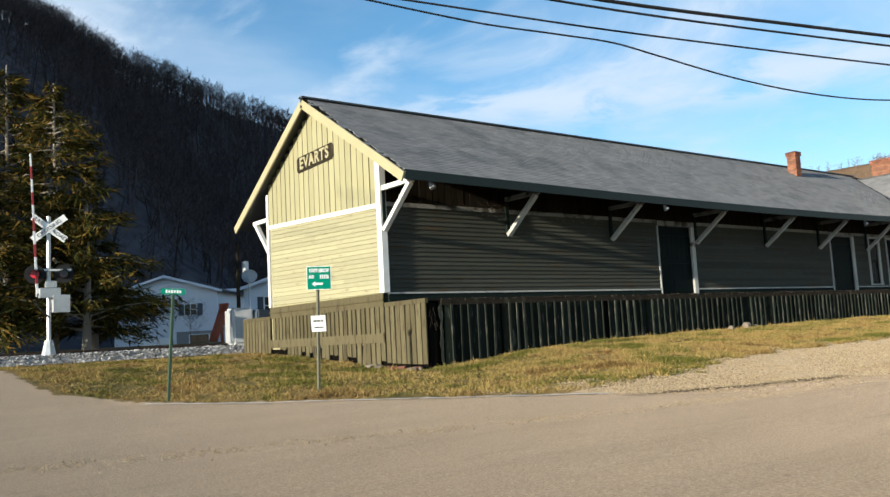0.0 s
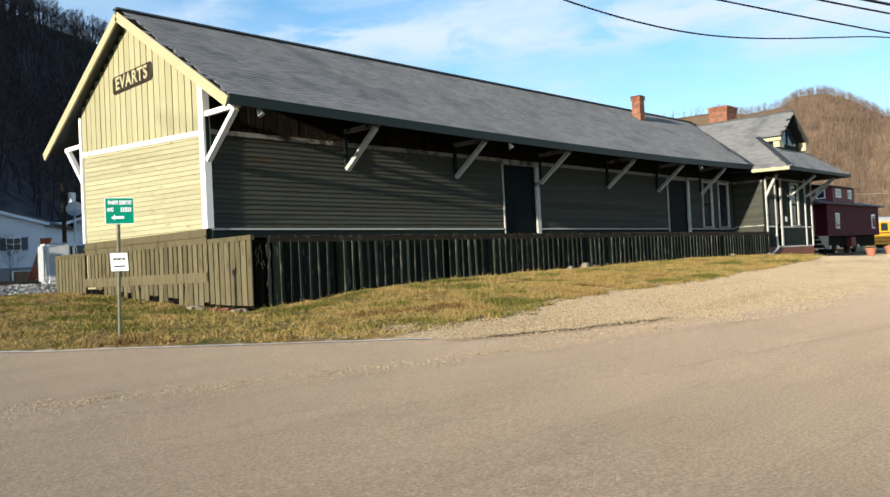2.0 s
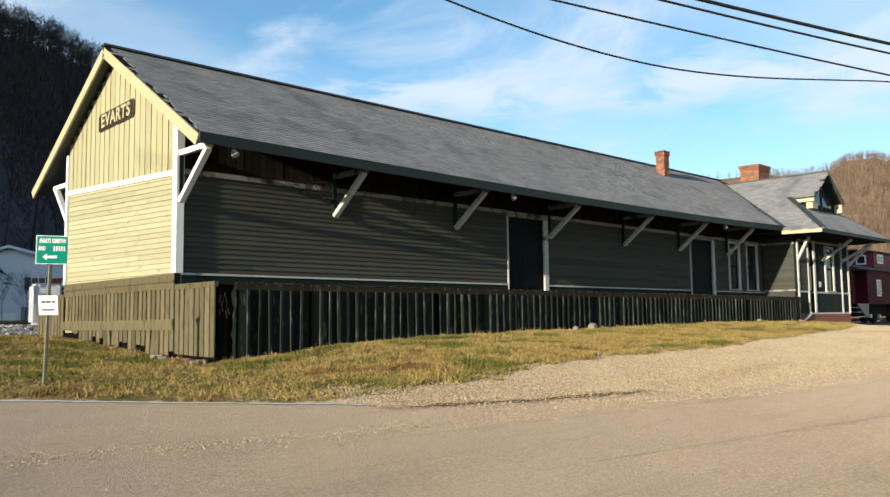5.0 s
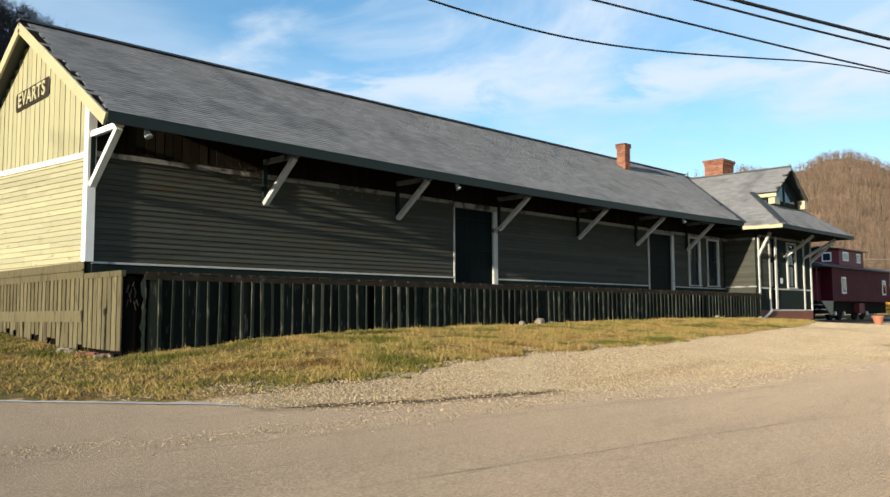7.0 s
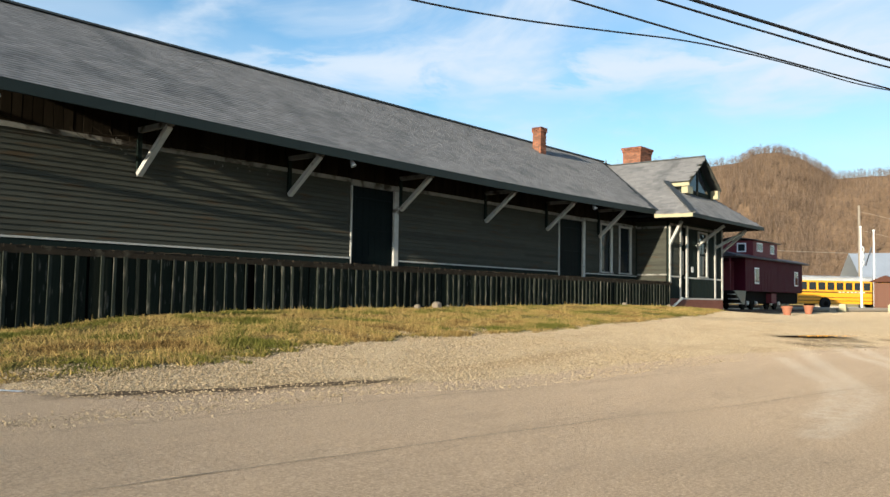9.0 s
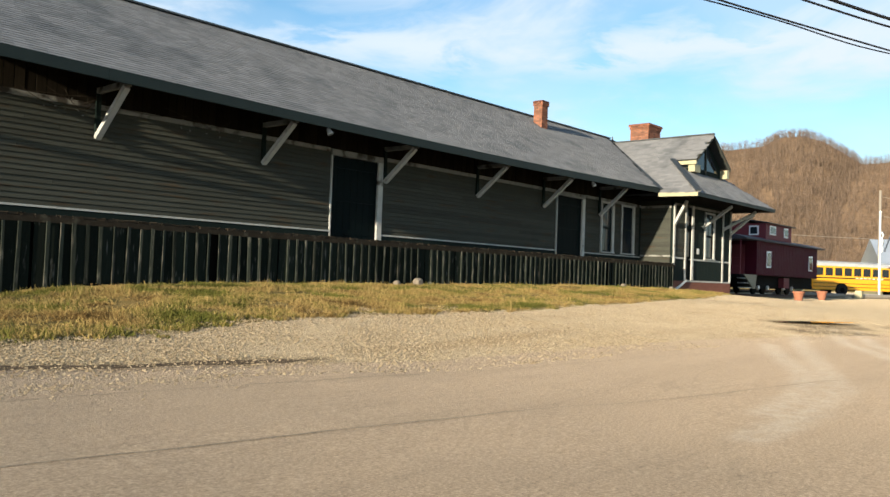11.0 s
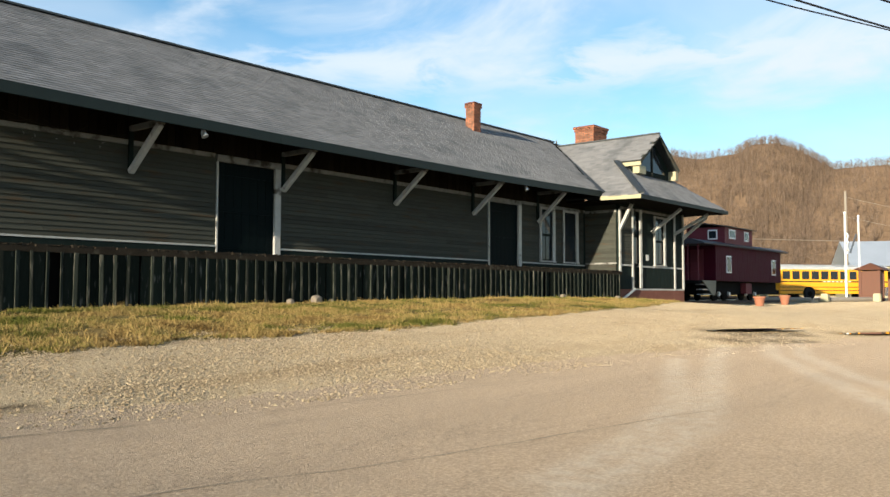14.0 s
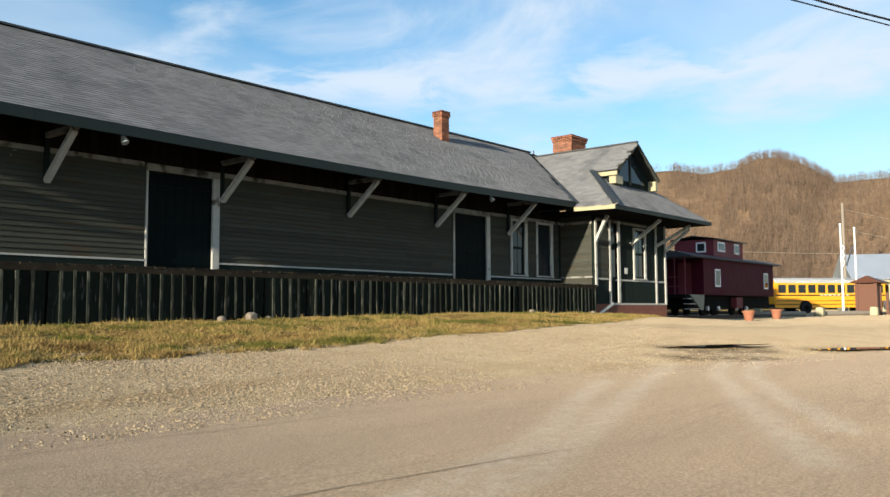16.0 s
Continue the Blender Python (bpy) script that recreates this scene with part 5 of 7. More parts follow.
    for k in range(11):
        bm = B()
        beam(bm, a.lerp(b, k / 11), a.lerp(b, (k + 1) / 11), 0.045, 0.075 - 0.003 * k, (1, 0, 0))
        part("gate_arm", bm, M["red"] if k % 2 else M["sign_white"], s)


def railway():
    for y, z in ((9.15, -1.36), (13.2, -0.98), (14.65, -0.98)):
        tr = thing("rail", "rusty steel rail on ballast", "rail", (0, y, z), "rails of the siding", "")
        bm = B()
        pr = [(-0.07, -0.15), (0.07, -0.15), (0.07, -0.135), (0.012, -0.115), (0.012, -0.04), (0.036, -0.03), (0.036, 0), (-0.036, 0), (-0.036, -0.03), (-0.012, -0.04), (-0.012, -0.115), (-0.07, -0.135)]
        for x0, x1 in ((-90, -8), (-8, 30), (30, 90)):
            ra = [bm.verts.new((x0, y + a, z + b)) for a, b in pr]
            rb = [bm.verts.new((x1, y + a, z + b)) for a, b in pr]
            for i in range(len(pr)):
                j = (i + 1) % len(pr)
                bm.faces.new((ra[i], ra[j], rb[j], rb[i]))
        part("rail_bar", bm, M["rust"], tr)
        boxpart("tie_edge", M["deck"], tr, (-90, y - 0.18, z - 0.32, 90, y - 0.075, z - 0.13), "dark timber edge")


M["rust"] = material("rusty_rail_steel", (0.075, 0.045, 0.032), 0.75, 0.3, vary=0.3, grain=6)


# ---------------------------------------------------------------- houses across the tracks
M["vinyl"] = material("white_vinyl_siding", (0.62, 0.66, 0.72), 0.5, vary=0.05, grain=1, fine=20, bump=0.1, stretch=(0.3, 0.3, 6))
M["roof_dark"] = material("dark_asphalt_roof", (0.07, 0.065, 0.06), 0.9, vary=0.2, grain=2)
M["shutter"] = material("slate_blue_shutter", (0.05, 0.065, 0.085), 0.6, vary=0.1)
M["block"] = material("grey_block_wall", (0.22, 0.22, 0.22), 0.85, vary=0.15)


def white_house(at, turn, w, d, h, rise, label, basement=True):
    h0 = thing("house", label, "house", at)
    h0.matrix_basis = Matrix.Translation(at) @ Matrix.Rotation(radians(turn), 4, "Z")
    I = parent_inverse(h0).inverted()

    def hp(name, bm, mat, parent, lab=""):
        bmesh.ops.transform(bm, matrix=I, verts=bm.verts)
        return part(name, bm, mat, parent, lab)

    def hb(name, mat, parent, c, lab=""):
        bm = B()
        box(bm, *c)
        return hp(name, bm, M[mat], parent, lab)

    bm = B()
    slab(bm, [(-w / 2, 0, 0), (w / 2, 0, 0), (w / 2, 0, h), (0, 0, h + rise), (-w / 2, 0, h)], 0.2)
    hp("gable_wall", bm, M["vinyl"], h0)
    hb("side_wall", "vinyl", h0, (-w / 2, 0.2, 0, -w / 2 + 0.2, d, h))
    hb("side_wall", "vinyl", h0, (w / 2 - 0.2, 0.2, 0, w / 2, d, h))
    hb("back_wall", "vinyl", h0, (-w / 2, d - 0.2, 0, w / 2, d, h + rise * 0.5))
    n = 22
    for i in range(n):
        z = 0.2 + i * (h - 0.25) / n
        hb("siding_board", "vinyl", h0, (-w / 2, -0.03, z, w / 2, -0.001, z + 0.035))
    for s in (-1, 1):
        bm = B()
        slab(bm, [(0, -0.45, h + rise + 0.12), (0, d + 0.4, h + rise + 0.12), (s * (w / 2 + 0.5), d + 0.4, h - 0.08), (s * (w / 2 + 0.5), -0.45, h - 0.08)], 0.12)
        r = hp("roof_slope", bm, M["roof_dark"], h0, "dark shingle roof slope")
        bm = B()
        beam(bm, (0, -0.47, h + rise + 0.04), (s * (w / 2 + 0.5), -0.47, h - 0.15), 0.04, 0.2)
        hp("barge_board", bm, M["vinyl"], r)
    for x, z, ww, hh in ((-w * 0.22, h * 0.62, 0.95, 1.25), (w * 0.24, h * 0.66, 0.95, 0.85)):
        win = hb("window", "sign_white", h0, (x - ww / 2 - 0.06, -0.06, z - hh / 2 - 0.06, x + ww / 2 + 0.06, -0.032, z + hh / 2 + 0.06), "white framed window with dark shutters")
        hb("pane", "glass", win, (x - ww / 2, -0.075, z - hh / 2, x - 0.03, -0.061, z + hh / 2))
        hb("pane", "glass", win, (x + 0.03, -0.075, z - hh / 2, x + ww / 2, -0.061, z + hh / 2))
        hb("muntin", "sign_white", win, (x - ww / 2, -0.085, z - 0.025, x + ww / 2, -0.076, z + 0.025))
        for s in (-1, 1):
            xx = x + s * (ww / 2 + 0.3)
            hb("shutter", "shutter", win, (xx - 0.22, -0.08, z - hh / 2 - 0.05, xx + 0.22, -0.032, z + hh / 2 + 0.05))
    if basement:
        hb("garage_door", "sign_white", h0, (-w * 0.26, -0.07, 0, w * 0.06, -0.032, 0.75), "low white garage door")
        hb("basement_wall", "block", h0, (w * 0.1, -0.06, -0.6, w / 2, -0.032, 1.2), "grey block basement wall")
        win = hb("window", "sign_white", h0, (w * 0.22, -0.09, 0.05, w * 0.42, -0.061, 0.95))
        hb("pane", "glass", win, (w * 0.23, -0.1, 0.1, w * 0.41, -0.091, 0.9))
    return h0


def left_background():
    white_house((11.9, 50.9, -0.9), -38, 8.6, 9, 4.55, 1.25, "white two-storey house with dark shutters, in shade")
    white_house((16.9, 38.0, -0.5), -30, 7.0, 8, 3.6, 1.1, "white house with white gable, partly hidden", False)
    # satellite dish and transformer on poles
    d = thing("satellite_dish", "grey satellite dish on a pole", "dish", (7.75, 25.2, -0.9))
    bm = B()
    tube(bm, [(7.75, 25.2, -0.9), (7.75, 25.2, 2.4)], 0.05, 8)
    part("pole", bm, M["steel"], d)
    bm = B()
    c = Vector((7.75, 25.1, 2.6))
    ax = Vector((-0.4, -0.8, 0.4)).normalized()
    s, t = ax.orthogonal().normalized(), ax.cross(ax.orthogonal().normalized())
    rings = [[bm.verts.new(c + ax * (0.16 * r * r) + (s * math.cos(a) + t * math.sin(a)) * 0.42 * r) for a in [2 * math.pi * i / 18 for i in range(18)]] for r in (0.15, 0.5, 0.8, 1.0)]
    for p, q in zip(rings, rings[1:]):
        for i in range(18):
            bm.faces.new((p[i], p[(i + 1) % 18], q[(i + 1) % 18], q[i]))
    bm.faces.new(rings[0][::-1])
    bmesh.ops.solidify(bm, geom=bm.faces[:], thickness=0.015)
    part("reflector", bm, M["steel"], d)
    bm = B()
    tube(bm, [c - Vector((0, 0, 0.3)), c + ax * 0.45], 0.02, 6)
    part("feed_arm", bm, M["steel"], d)
    u = thing("utility_pole", "dark utility pole with a grey transformer", "pole", (9.3, 30, -0.9))
    bm = B()
    tube(bm, [(9.2, 30, -0.9), (9.2, 30, 5.2)], 0.14, 8, 0.1)
    part("pole", bm, M["deck"], u)
    bm = B()
    tube(bm, [(9.65, 29.9, 3.2), (9.65, 29.9, 4.0)], 0.2, 12)
    part("transformer", bm, M["steel"], u)
    # orange plastic slide frame and grey tank beside the platform
    sl = thing("garden_slide", "faded orange garden slide on timber posts", "slide", (6.6, 26.1, -0.9))
    bm = B()
    beam(bm, (5.9, 25.9, -0.8), (6.75, 26.2, 1.25), 0.62, 0.08)
    part("chute", bm, M["orange"], sl)
    for x in (6.55, 7.0, 7.3):
        bm = B()
        beam(bm, (x, 26.2, -0.9), (x - 0.05, 26.2, 1.3 - (x - 6.5)), 0.14, 0.14, (1, 0, 0))
        part("post", bm, M["orange"], sl)
    bm = B()
    beam(bm, (6.5, 26.2, 0.4), (7.3, 26.2, 0.3), 0.5, 0.6)
    part("panel", bm, M["orange"], sl)
    t = thing("storage_tank", "pale grey storage tank behind the platform", "tank", (1.6, 12.1, -1.1))
    bm = B()
    pts = [(1.0, 11.7), (1.75, 11.5), (1.75, 12.3), (1.0, 12.5)]
    slab(bm, [(x, y, 0.28) for x, y in pts], 1.35)
    bmesh.ops.bevel(bm, geom=[e for e in bm.edges], offset=0.08, segments=2, affect="EDGES")
    part("shell", bm, M["steel"], t)
    bm = B()
    box(bm, 1.8, 11.3, -1.1, 3.6, 12.2, 0.18)
    bmesh.ops.bevel(bm, geom=[e for e in bm.edges], offset=0.05, segments=2, affect="EDGES")
    part("cabinet", bm, M["shutter"], t, "dark blue-grey cabinet")


M["orange"] = material("faded_orange_plastic", (0.33, 0.06, 0.015), 0.5, vary=0.15)


# ---------------------------------------------------------------- beyond the depot
# Body maroon and underframe black include the shade they stand in.
M["maroon"] = material("shaded_maroon_caboose_paint", (0.062, 0.005, 0.014), 0.7, vary=0.15, grain=1.2, fine=30, bump=0.05)
M["maroon_pale"] = material("pale_pink_cupola_paint", (0.15, 0.032, 0.04), 0.6, vary=0.12, grain=1.5, bump=0.05)
M["under"] = material("shaded_underframe_steel", (0.008, 0.0075, 0.007), 0.8, 0.0, vary=0.3)
M["caboose_roof"] = material("dark_grey_metal_roof", (0.06, 0.055, 0.06), 0.6, 0.2, vary=0.2)


for key, gloss in (("maroon", 0.12), ("maroon_pale", 0.15), ("under", 0.05), ("caboose_roof", 0.2)):
    chalky(M[key], gloss, 0.3)


def framed_pane(parent, x0, x1, z0, z1, y, trim="sign_white"):
    """Small window on a side facing -y."""
    w = boxpart("window", M[trim], parent, (x0 - 0.09, y - 0.035, z0 - 0.09, x1 + 0.09, y - 0.001, z1 + 0.09), "small white framed window")
    boxpart("pane", M["glass"], w, (x0, y - 0.045, z0, x1, y - 0.036, z1))


def caboose():
    X0, X1, Y0, Y1 = 43.2, 57.9, 0.8, 3.7
    F, T, R = -0.42, 1.72, -1.60                 # floor, eave, rail
    c = thing("caboose", "maroon wooden railway caboose with pale cupola, parked on a short track", "caboose", (50, 2, R))
    bx0 = 45.4
    b = boxpart("body", M["maroon"], c, (bx0, Y0, F, X1 - 0.9, Y1, T), "maroon painted board body")
    n = 40
    for i in range(n):
        u = bx0 + (X1 - 0.9 - bx0) * i / n
        boxpart("side_board", M["maroon"], b, (u + 0.012, Y0 - 0.02, F + 0.02, u + (X1 - 0.9 - bx0) / n - 0.012, Y0 - 0.001, T - 0.03))
    framed_pane(b, bx0 + 1.7, bx0 + 2.3, 0.15, 1.0, Y0 - 0.02)
    framed_pane(b, X1 - 2.7, X1 - 2.1, 0.15, 1.0, Y0 - 0.02)
    bm = B()
    prof = [(Y0 - 0.25, T), (Y0 + 0.5, T + 0.22), ((Y0 + Y1) / 2, T + 0.36), (Y1 - 0.5, T + 0.22), (Y1 + 0.25, T), (Y1 + 0.25, T - 0.08), (Y0 - 0.25, T - 0.08)]
    ra, rb = [[bm.verts.new((x, y, z)) for y, z in prof] for x in (X0, X1 + 0.1)]
    for i in range(len(prof)):
        j = (i + 1) % len(prof)
        bm.faces.new((ra[i], ra[j], rb[j], rb[i]))
    bm.faces.new(ra[::-1])
    bm.faces.new(rb)
    part("roof", bm, M["caboose_roof"], c, "dark shallow arched roof")
    cu = boxpart("cupola", M["maroon_pale"], c, (47.6, Y0 + 0.25, T + 0.1, 52.3, Y1 - 0.25, T + 1.15), "pale red cupola")
    bm = B()
    slab(bm, [(47.4, Y0 + 0.05, T + 1.2), (52.6, Y0 + 0.05, T + 1.2), (52.6, (Y0 + Y1) / 2, T + 1.42), (47.4, (Y0 + Y1) / 2, T + 1.42)], 0.06)
    part("cupola_roof", bm, M["caboose_roof"], cu)
    bm = B()
    slab(bm, [(47.4, (Y0 + Y1) / 2, T + 1.42), (52.6, (Y0 + Y1) / 2, T + 1.42), (52.6, Y1 - 0.05, T + 1.2), (47.4, Y1 - 0.05, T + 1.2)], 0.06)
    part("cupola_roof", bm, M["caboose_roof"], cu)
    framed_pane(cu, 48.3, 49.2, T + 0.55, T + 0.95, Y0 + 0.25)
    framed_pane(cu, 50.9, 51.5, T + 0.5, T + 0.95, Y0 + 0.25)
    w = boxpart("window", M["sign_white"], cu, (47.565, Y0 + 0.7, T + 0.4, 47.599, Y0 + 1.3, T + 1.0))
    boxpart("pane", M["glass"], w, (47.55, Y0 + 0.78, T + 0.48, 47.564, Y0 + 1.22, T + 0.92))
    # end platform with posts, rails, steps
    boxpart("end_platform", M["under"], c, (X0, Y0 + 0.1, F - 0.15, bx0, Y1 - 0.1, F), "end platform")
    for y in (Y0 + 0.15, Y0 + 0.75, Y1 - 0.75, Y1 - 0.15):
        bm = B()
        tube(bm, [(X0 + 0.08, y, F), (X0 + 0.08, y, T - 0.05)], 0.03, 6)
        part("handrail_post", bm, M["maroon_pale"], c)
    for z in (F + 0.45, F + 0.95):
        bm = B()
        tube(bm, [(X0 + 0.08, Y0 + 0.15, z), (X0 + 0.08, Y1 - 0.15, z)], 0.025, 6)
        part("handrail", bm, M["maroon_pale"], c)
    boxpart("end_door", M["maroon_pale"], c, (bx0 - 0.03, 1.5, F, bx0, 2.3, T - 0.3), "end door")
    for k in range(3):
        boxpart("step", M["steel"], c, (X0 + 0.25 + 0.1 * k, Y0 + 0.02, F - 0.25 - 0.28 * k, bx0 - 0.2, Y0 + 0.4, F - 0.21 - 0.28 * k))
    bm = B()
    slab(bm, [(X0 + 0.2, Y0, F), (bx0, Y0, F), (bx0 - 0.15, Y0, F - 0.85), (bx0 - 0.5, Y0, F - 0.85)], 0.04)
    part("step_side", bm, material("faded_yellow_step", (0.20, 0.18, 0.125), 0.6, vary=0.2), c, "faded pale step plate")
    # deep near-black box stands for the shade under the floor
    boxpart("underframe", M["under"], c, (X0 + 0.9, Y0 + 0.45, R + 0.4, X1 - 0.5, Y1 - 0.3, F), "steel underframe mass filling the shade below the floor")
    boxpart("tool_box", M["maroon_pale"], c, (50.6, Y0 + 0.1, F - 0.75, 51.6, Y0 + 0.6, F - 0.1), "pale red tool box")
    for x in (47.4, 51.9):
        tk = boxpart("truck", M["under"], c, (x - 1.1, Y0 + 0.35, R + 0.35, x + 1.1, Y0 + 0.5, R + 0.7), "wheel truck")
        for dx in (-0.8, 0.8):
            for y in (Y0 + 0.62, Y1 - 0.62):
                bm = B()
                disc(bm, (x + dx, y, R + 0.42), (0, 1, 0), 0.42, 0.13, 24)
                part("wheel", bm, M["under"], tk)
            bm = B()
            disc(bm, (x + dx, Y0 + 0.3, R + 0.42), (0, 1, 0), 0.13, 0.12, 12)
            part("journal_box", bm, M["steel"], tk)
    for y in (Y0 + 0.65, Y1 - 0.65):
        boxpart("track_rail", M["rust"], c, (40.5, y - 0.04, R - 0.15, 61, y + 0.04, R), "rusty rail under the caboose")


M["bus_yellow"] = material("school_bus_yellow", (0.80, 0.36, 0.01), 0.35, vary=0.06, grain=1, bump=0.0, coat=0.3)
M["bus_white"] = material("white_bus_roof", (0.78, 0.78, 0.76), 0.4, vary=0.05, bump=0.0)


def school_bus(at, turn, length=11.0):
    b = thing("school_bus", "yellow school bus with white roof and black rub rails, parked", "bus", at)
    b.matrix_basis = Matrix.Translation(at) @ Matrix.Rotation(radians(turn), 4, "Z")
    I = parent_inverse(b).inverted()
    Wd = 2.4

    def hp(name, bm, mat, parent, lab=""):
        bmesh.ops.transform(bm, matrix=I, verts=bm.verts)
        return part(name, bm, M[mat], parent, lab)

    def hb(name, mat, parent, c, lab=""):
        bm = B()
        box(bm, *c)
        return hp(name, bm, mat, parent, lab)

    bm = B()
    pr = [(0, 0.5), (0, 2.55), (0.22, 2.85), (0.7, 3.02), (1.7, 3.02), (2.18, 2.85), (2.4, 2.55), (2.4, 0.5)]
    for z_lo, mat, name in ((None, "bus_yellow", "body"),):
        ra, rb = [[bm.verts.new((x, y, z)) for y, z in pr] for x in (0, length)]
        for i in range(len(pr)):
            j = (i + 1) % len(pr)
            bm.faces.new((ra[i], ra[j], rb[j], rb[i]))
        bm.faces.new(ra[::-1])
        bm.faces.new(rb)
    bmesh.ops.bevel(bm, geom=[e for e in bm.edges if abs(e.verts[0].co.x - e.verts[1].co.x) < 1e-6], offset=0.08, segments=2, affect="EDGES")
    body = hp("body", bm, "bus_yellow", b)
    bm = B()
    ra, rb = [[bm.verts.new((x, y, z)) for y, z in ((-0.015, 2.6), (0.2, 2.88), (0.7, 3.05), (1.7, 3.05), (2.2, 2.88), (2.415, 2.6))] for x in (0.02, length - 0.02)]
    for i in range(5):
        bm.faces.new((ra[i], ra[i + 1], rb[i + 1], rb[i]))
    bmesh.ops.solidify(bm, geom=bm.faces[:], thickness=0.02)
    hp("roof", bm, "bus_white", b, "white painted roof")
    n = int(length / 0.95)
    for i in range(n):
        x = 0.35 + i * (length - 0.6) / n
        hb("window", "glass", body, (x, -0.02, 1.75, x + 0.7, -0.001, 2.45), "black side window")
    for z in (1.5, 1.05, 0.75):
        hb("rub_rail", "black", body, (0.1, -0.03, z, length - 0.1, -0.001, z + (0.1 if z == 1.5 else 0.05)), "black rub rail")
    for k in range(7):
        hb("letter_bar", "bus_white", body, (4.3 + k * 0.42, -0.035, 1.53, 4.55 + k * 0.42, -0.031, 1.6))
    for x in (2.9, length - 1.6):
        for y in (0.12, 2.28):
            bm = B()
            disc(bm, (x, y - 0.1, 0.5), (0, 1, 0), 0.5, 0.28, 24)
            w = hp("wheel", bm, "black", b, "black bus tyre")
            bm = B()
            disc(bm, (x, y - (0.25 if y < 1 else -0.05), 0.5), (0, 1, 0), 0.22, 0.05, 16)
            hp("rim", bm, "under", w)
        bm = B()
        pts = [(x + 0.62 * math.cos(t), -0.01, 0.5 + 0.62 * math.sin(t)) for t in [math.pi * i / 12 for i in range(13)]]
        slab(bm, pts, 0.015)
        hp("wheel_arch", bm, "under", body)
    hb("bumper", "black", b, (-0.12, 0.05, 0.5, 0.0, 2.35, 0.8), "black rear bumper")
    return b


M["brown_wood"] = material("brown_stained_timber", (0.115, 0.042, 0.019), 0.7, vary=0.2, grain=4, bump=0.2, stretch=(4, 4, 0.6))
M["terracotta"] = material("terracotta", (0.32, 0.125, 0.065), 0.85, vary=0.15, grain=5, bump=0.1)
M["metal_roof"] = material("pale_grey_metal_roof", (0.38, 0.41, 0.45), 0.45, 0.2, vary=0.1, grain=0.5, bump=0.0)
M["pole_wood"] = material("grey_pole_wood", (0.26, 0.22, 0.17), 0.85, vary=0.2, grain=4, bump=0.2, stretch=(4, 4, 0.5))


def planter(x, y, k):
    z = height(x, y)
    p = thing("flower_pot", "empty terracotta flower pot on the gravel", "pot", (x, y, z), "pots by the caboose")
    bm = B()
    prof = [(0.20, 0), (0.29, 0.46), (0.34, 0.47), (0.34, 0.58), (0.29, 0.58), (0.27, 0.45)]
    rings = [[bm.verts.new((x + r * math.cos(a), y + r * math.sin(a), z + h - 0.01)) for a in [2 * math.pi * i / 20 for i in range(20)]] for r, h in prof]
    for a, b in zip(rings, rings[1:]):
        for i in range(20):
            bm.faces.new((a[i], a[(i + 1) % 20], b[(i + 1) % 20], b[i]))
    bm.faces.new(rings[0][::-1])
    part("pot", bm, M["terracotta"], p)
    bm = B()
    disc(bm, (x, y, z + 0.42), (0, 0, 1), 0.265, 0.04, 20)
    part("soil", bm, M["deck"], p)


def kiosk(x, y):
    z = height(x, y)
    k = thing("notice_kiosk", "brown timber notice kiosk with a low hipped roof", "kiosk", (x, y, z))
    for dx in (0, 1.25, 3.6):
        for dy in (0, 1.3):
            boxpart("post", M["brown_wood"], k, (x + dx - 0.1, y + dy - 0.1, z - 0.05, x + dx + 0.1, y + dy + 0.1, z + 2.35))
    boxpart("panel", M["brown_wood"], k, (x - 0.05, y - 0.03, z, x + 1.25, y + 0.03, z + 2.3), "brown boarded panel")
    boxpart("panel", M["brown_wood"], k, (x - 0.03, y, z, x + 0.03, y + 1.3, z + 2.3), "brown boarded panel")
    for x0, x1, top in ((x - 0.4, x + 1.65, 2.95), (x + 1.7, x + 4.0, 2.8)):
        bm = B()
        a = [bm.verts.new(c) for c in ((x0, y - 0.45, z + 2.4), (x1, y - 0.45, z + 2.4), (x1, y + 1.75, z + 2.4), (x0, y + 1.75, z + 2.4))]
        c1, c2 = bm.verts.new((x0 + 0.7, y + 0.65, z + top)), bm.verts.new((x1 - 0.7, y + 0.65, z + top))
        bm.faces.new(a[::-1])
        bm.faces.new((a[0], a[1], c2, c1))
        bm.faces.new((a[1], a[2], c2))
        bm.faces.new((a[2], a[3], c1, c2))
        bm.faces.new((a[3], a[0], c1))
        part("roof", bm, M["brown_wood"], k, "low brown hipped roof")


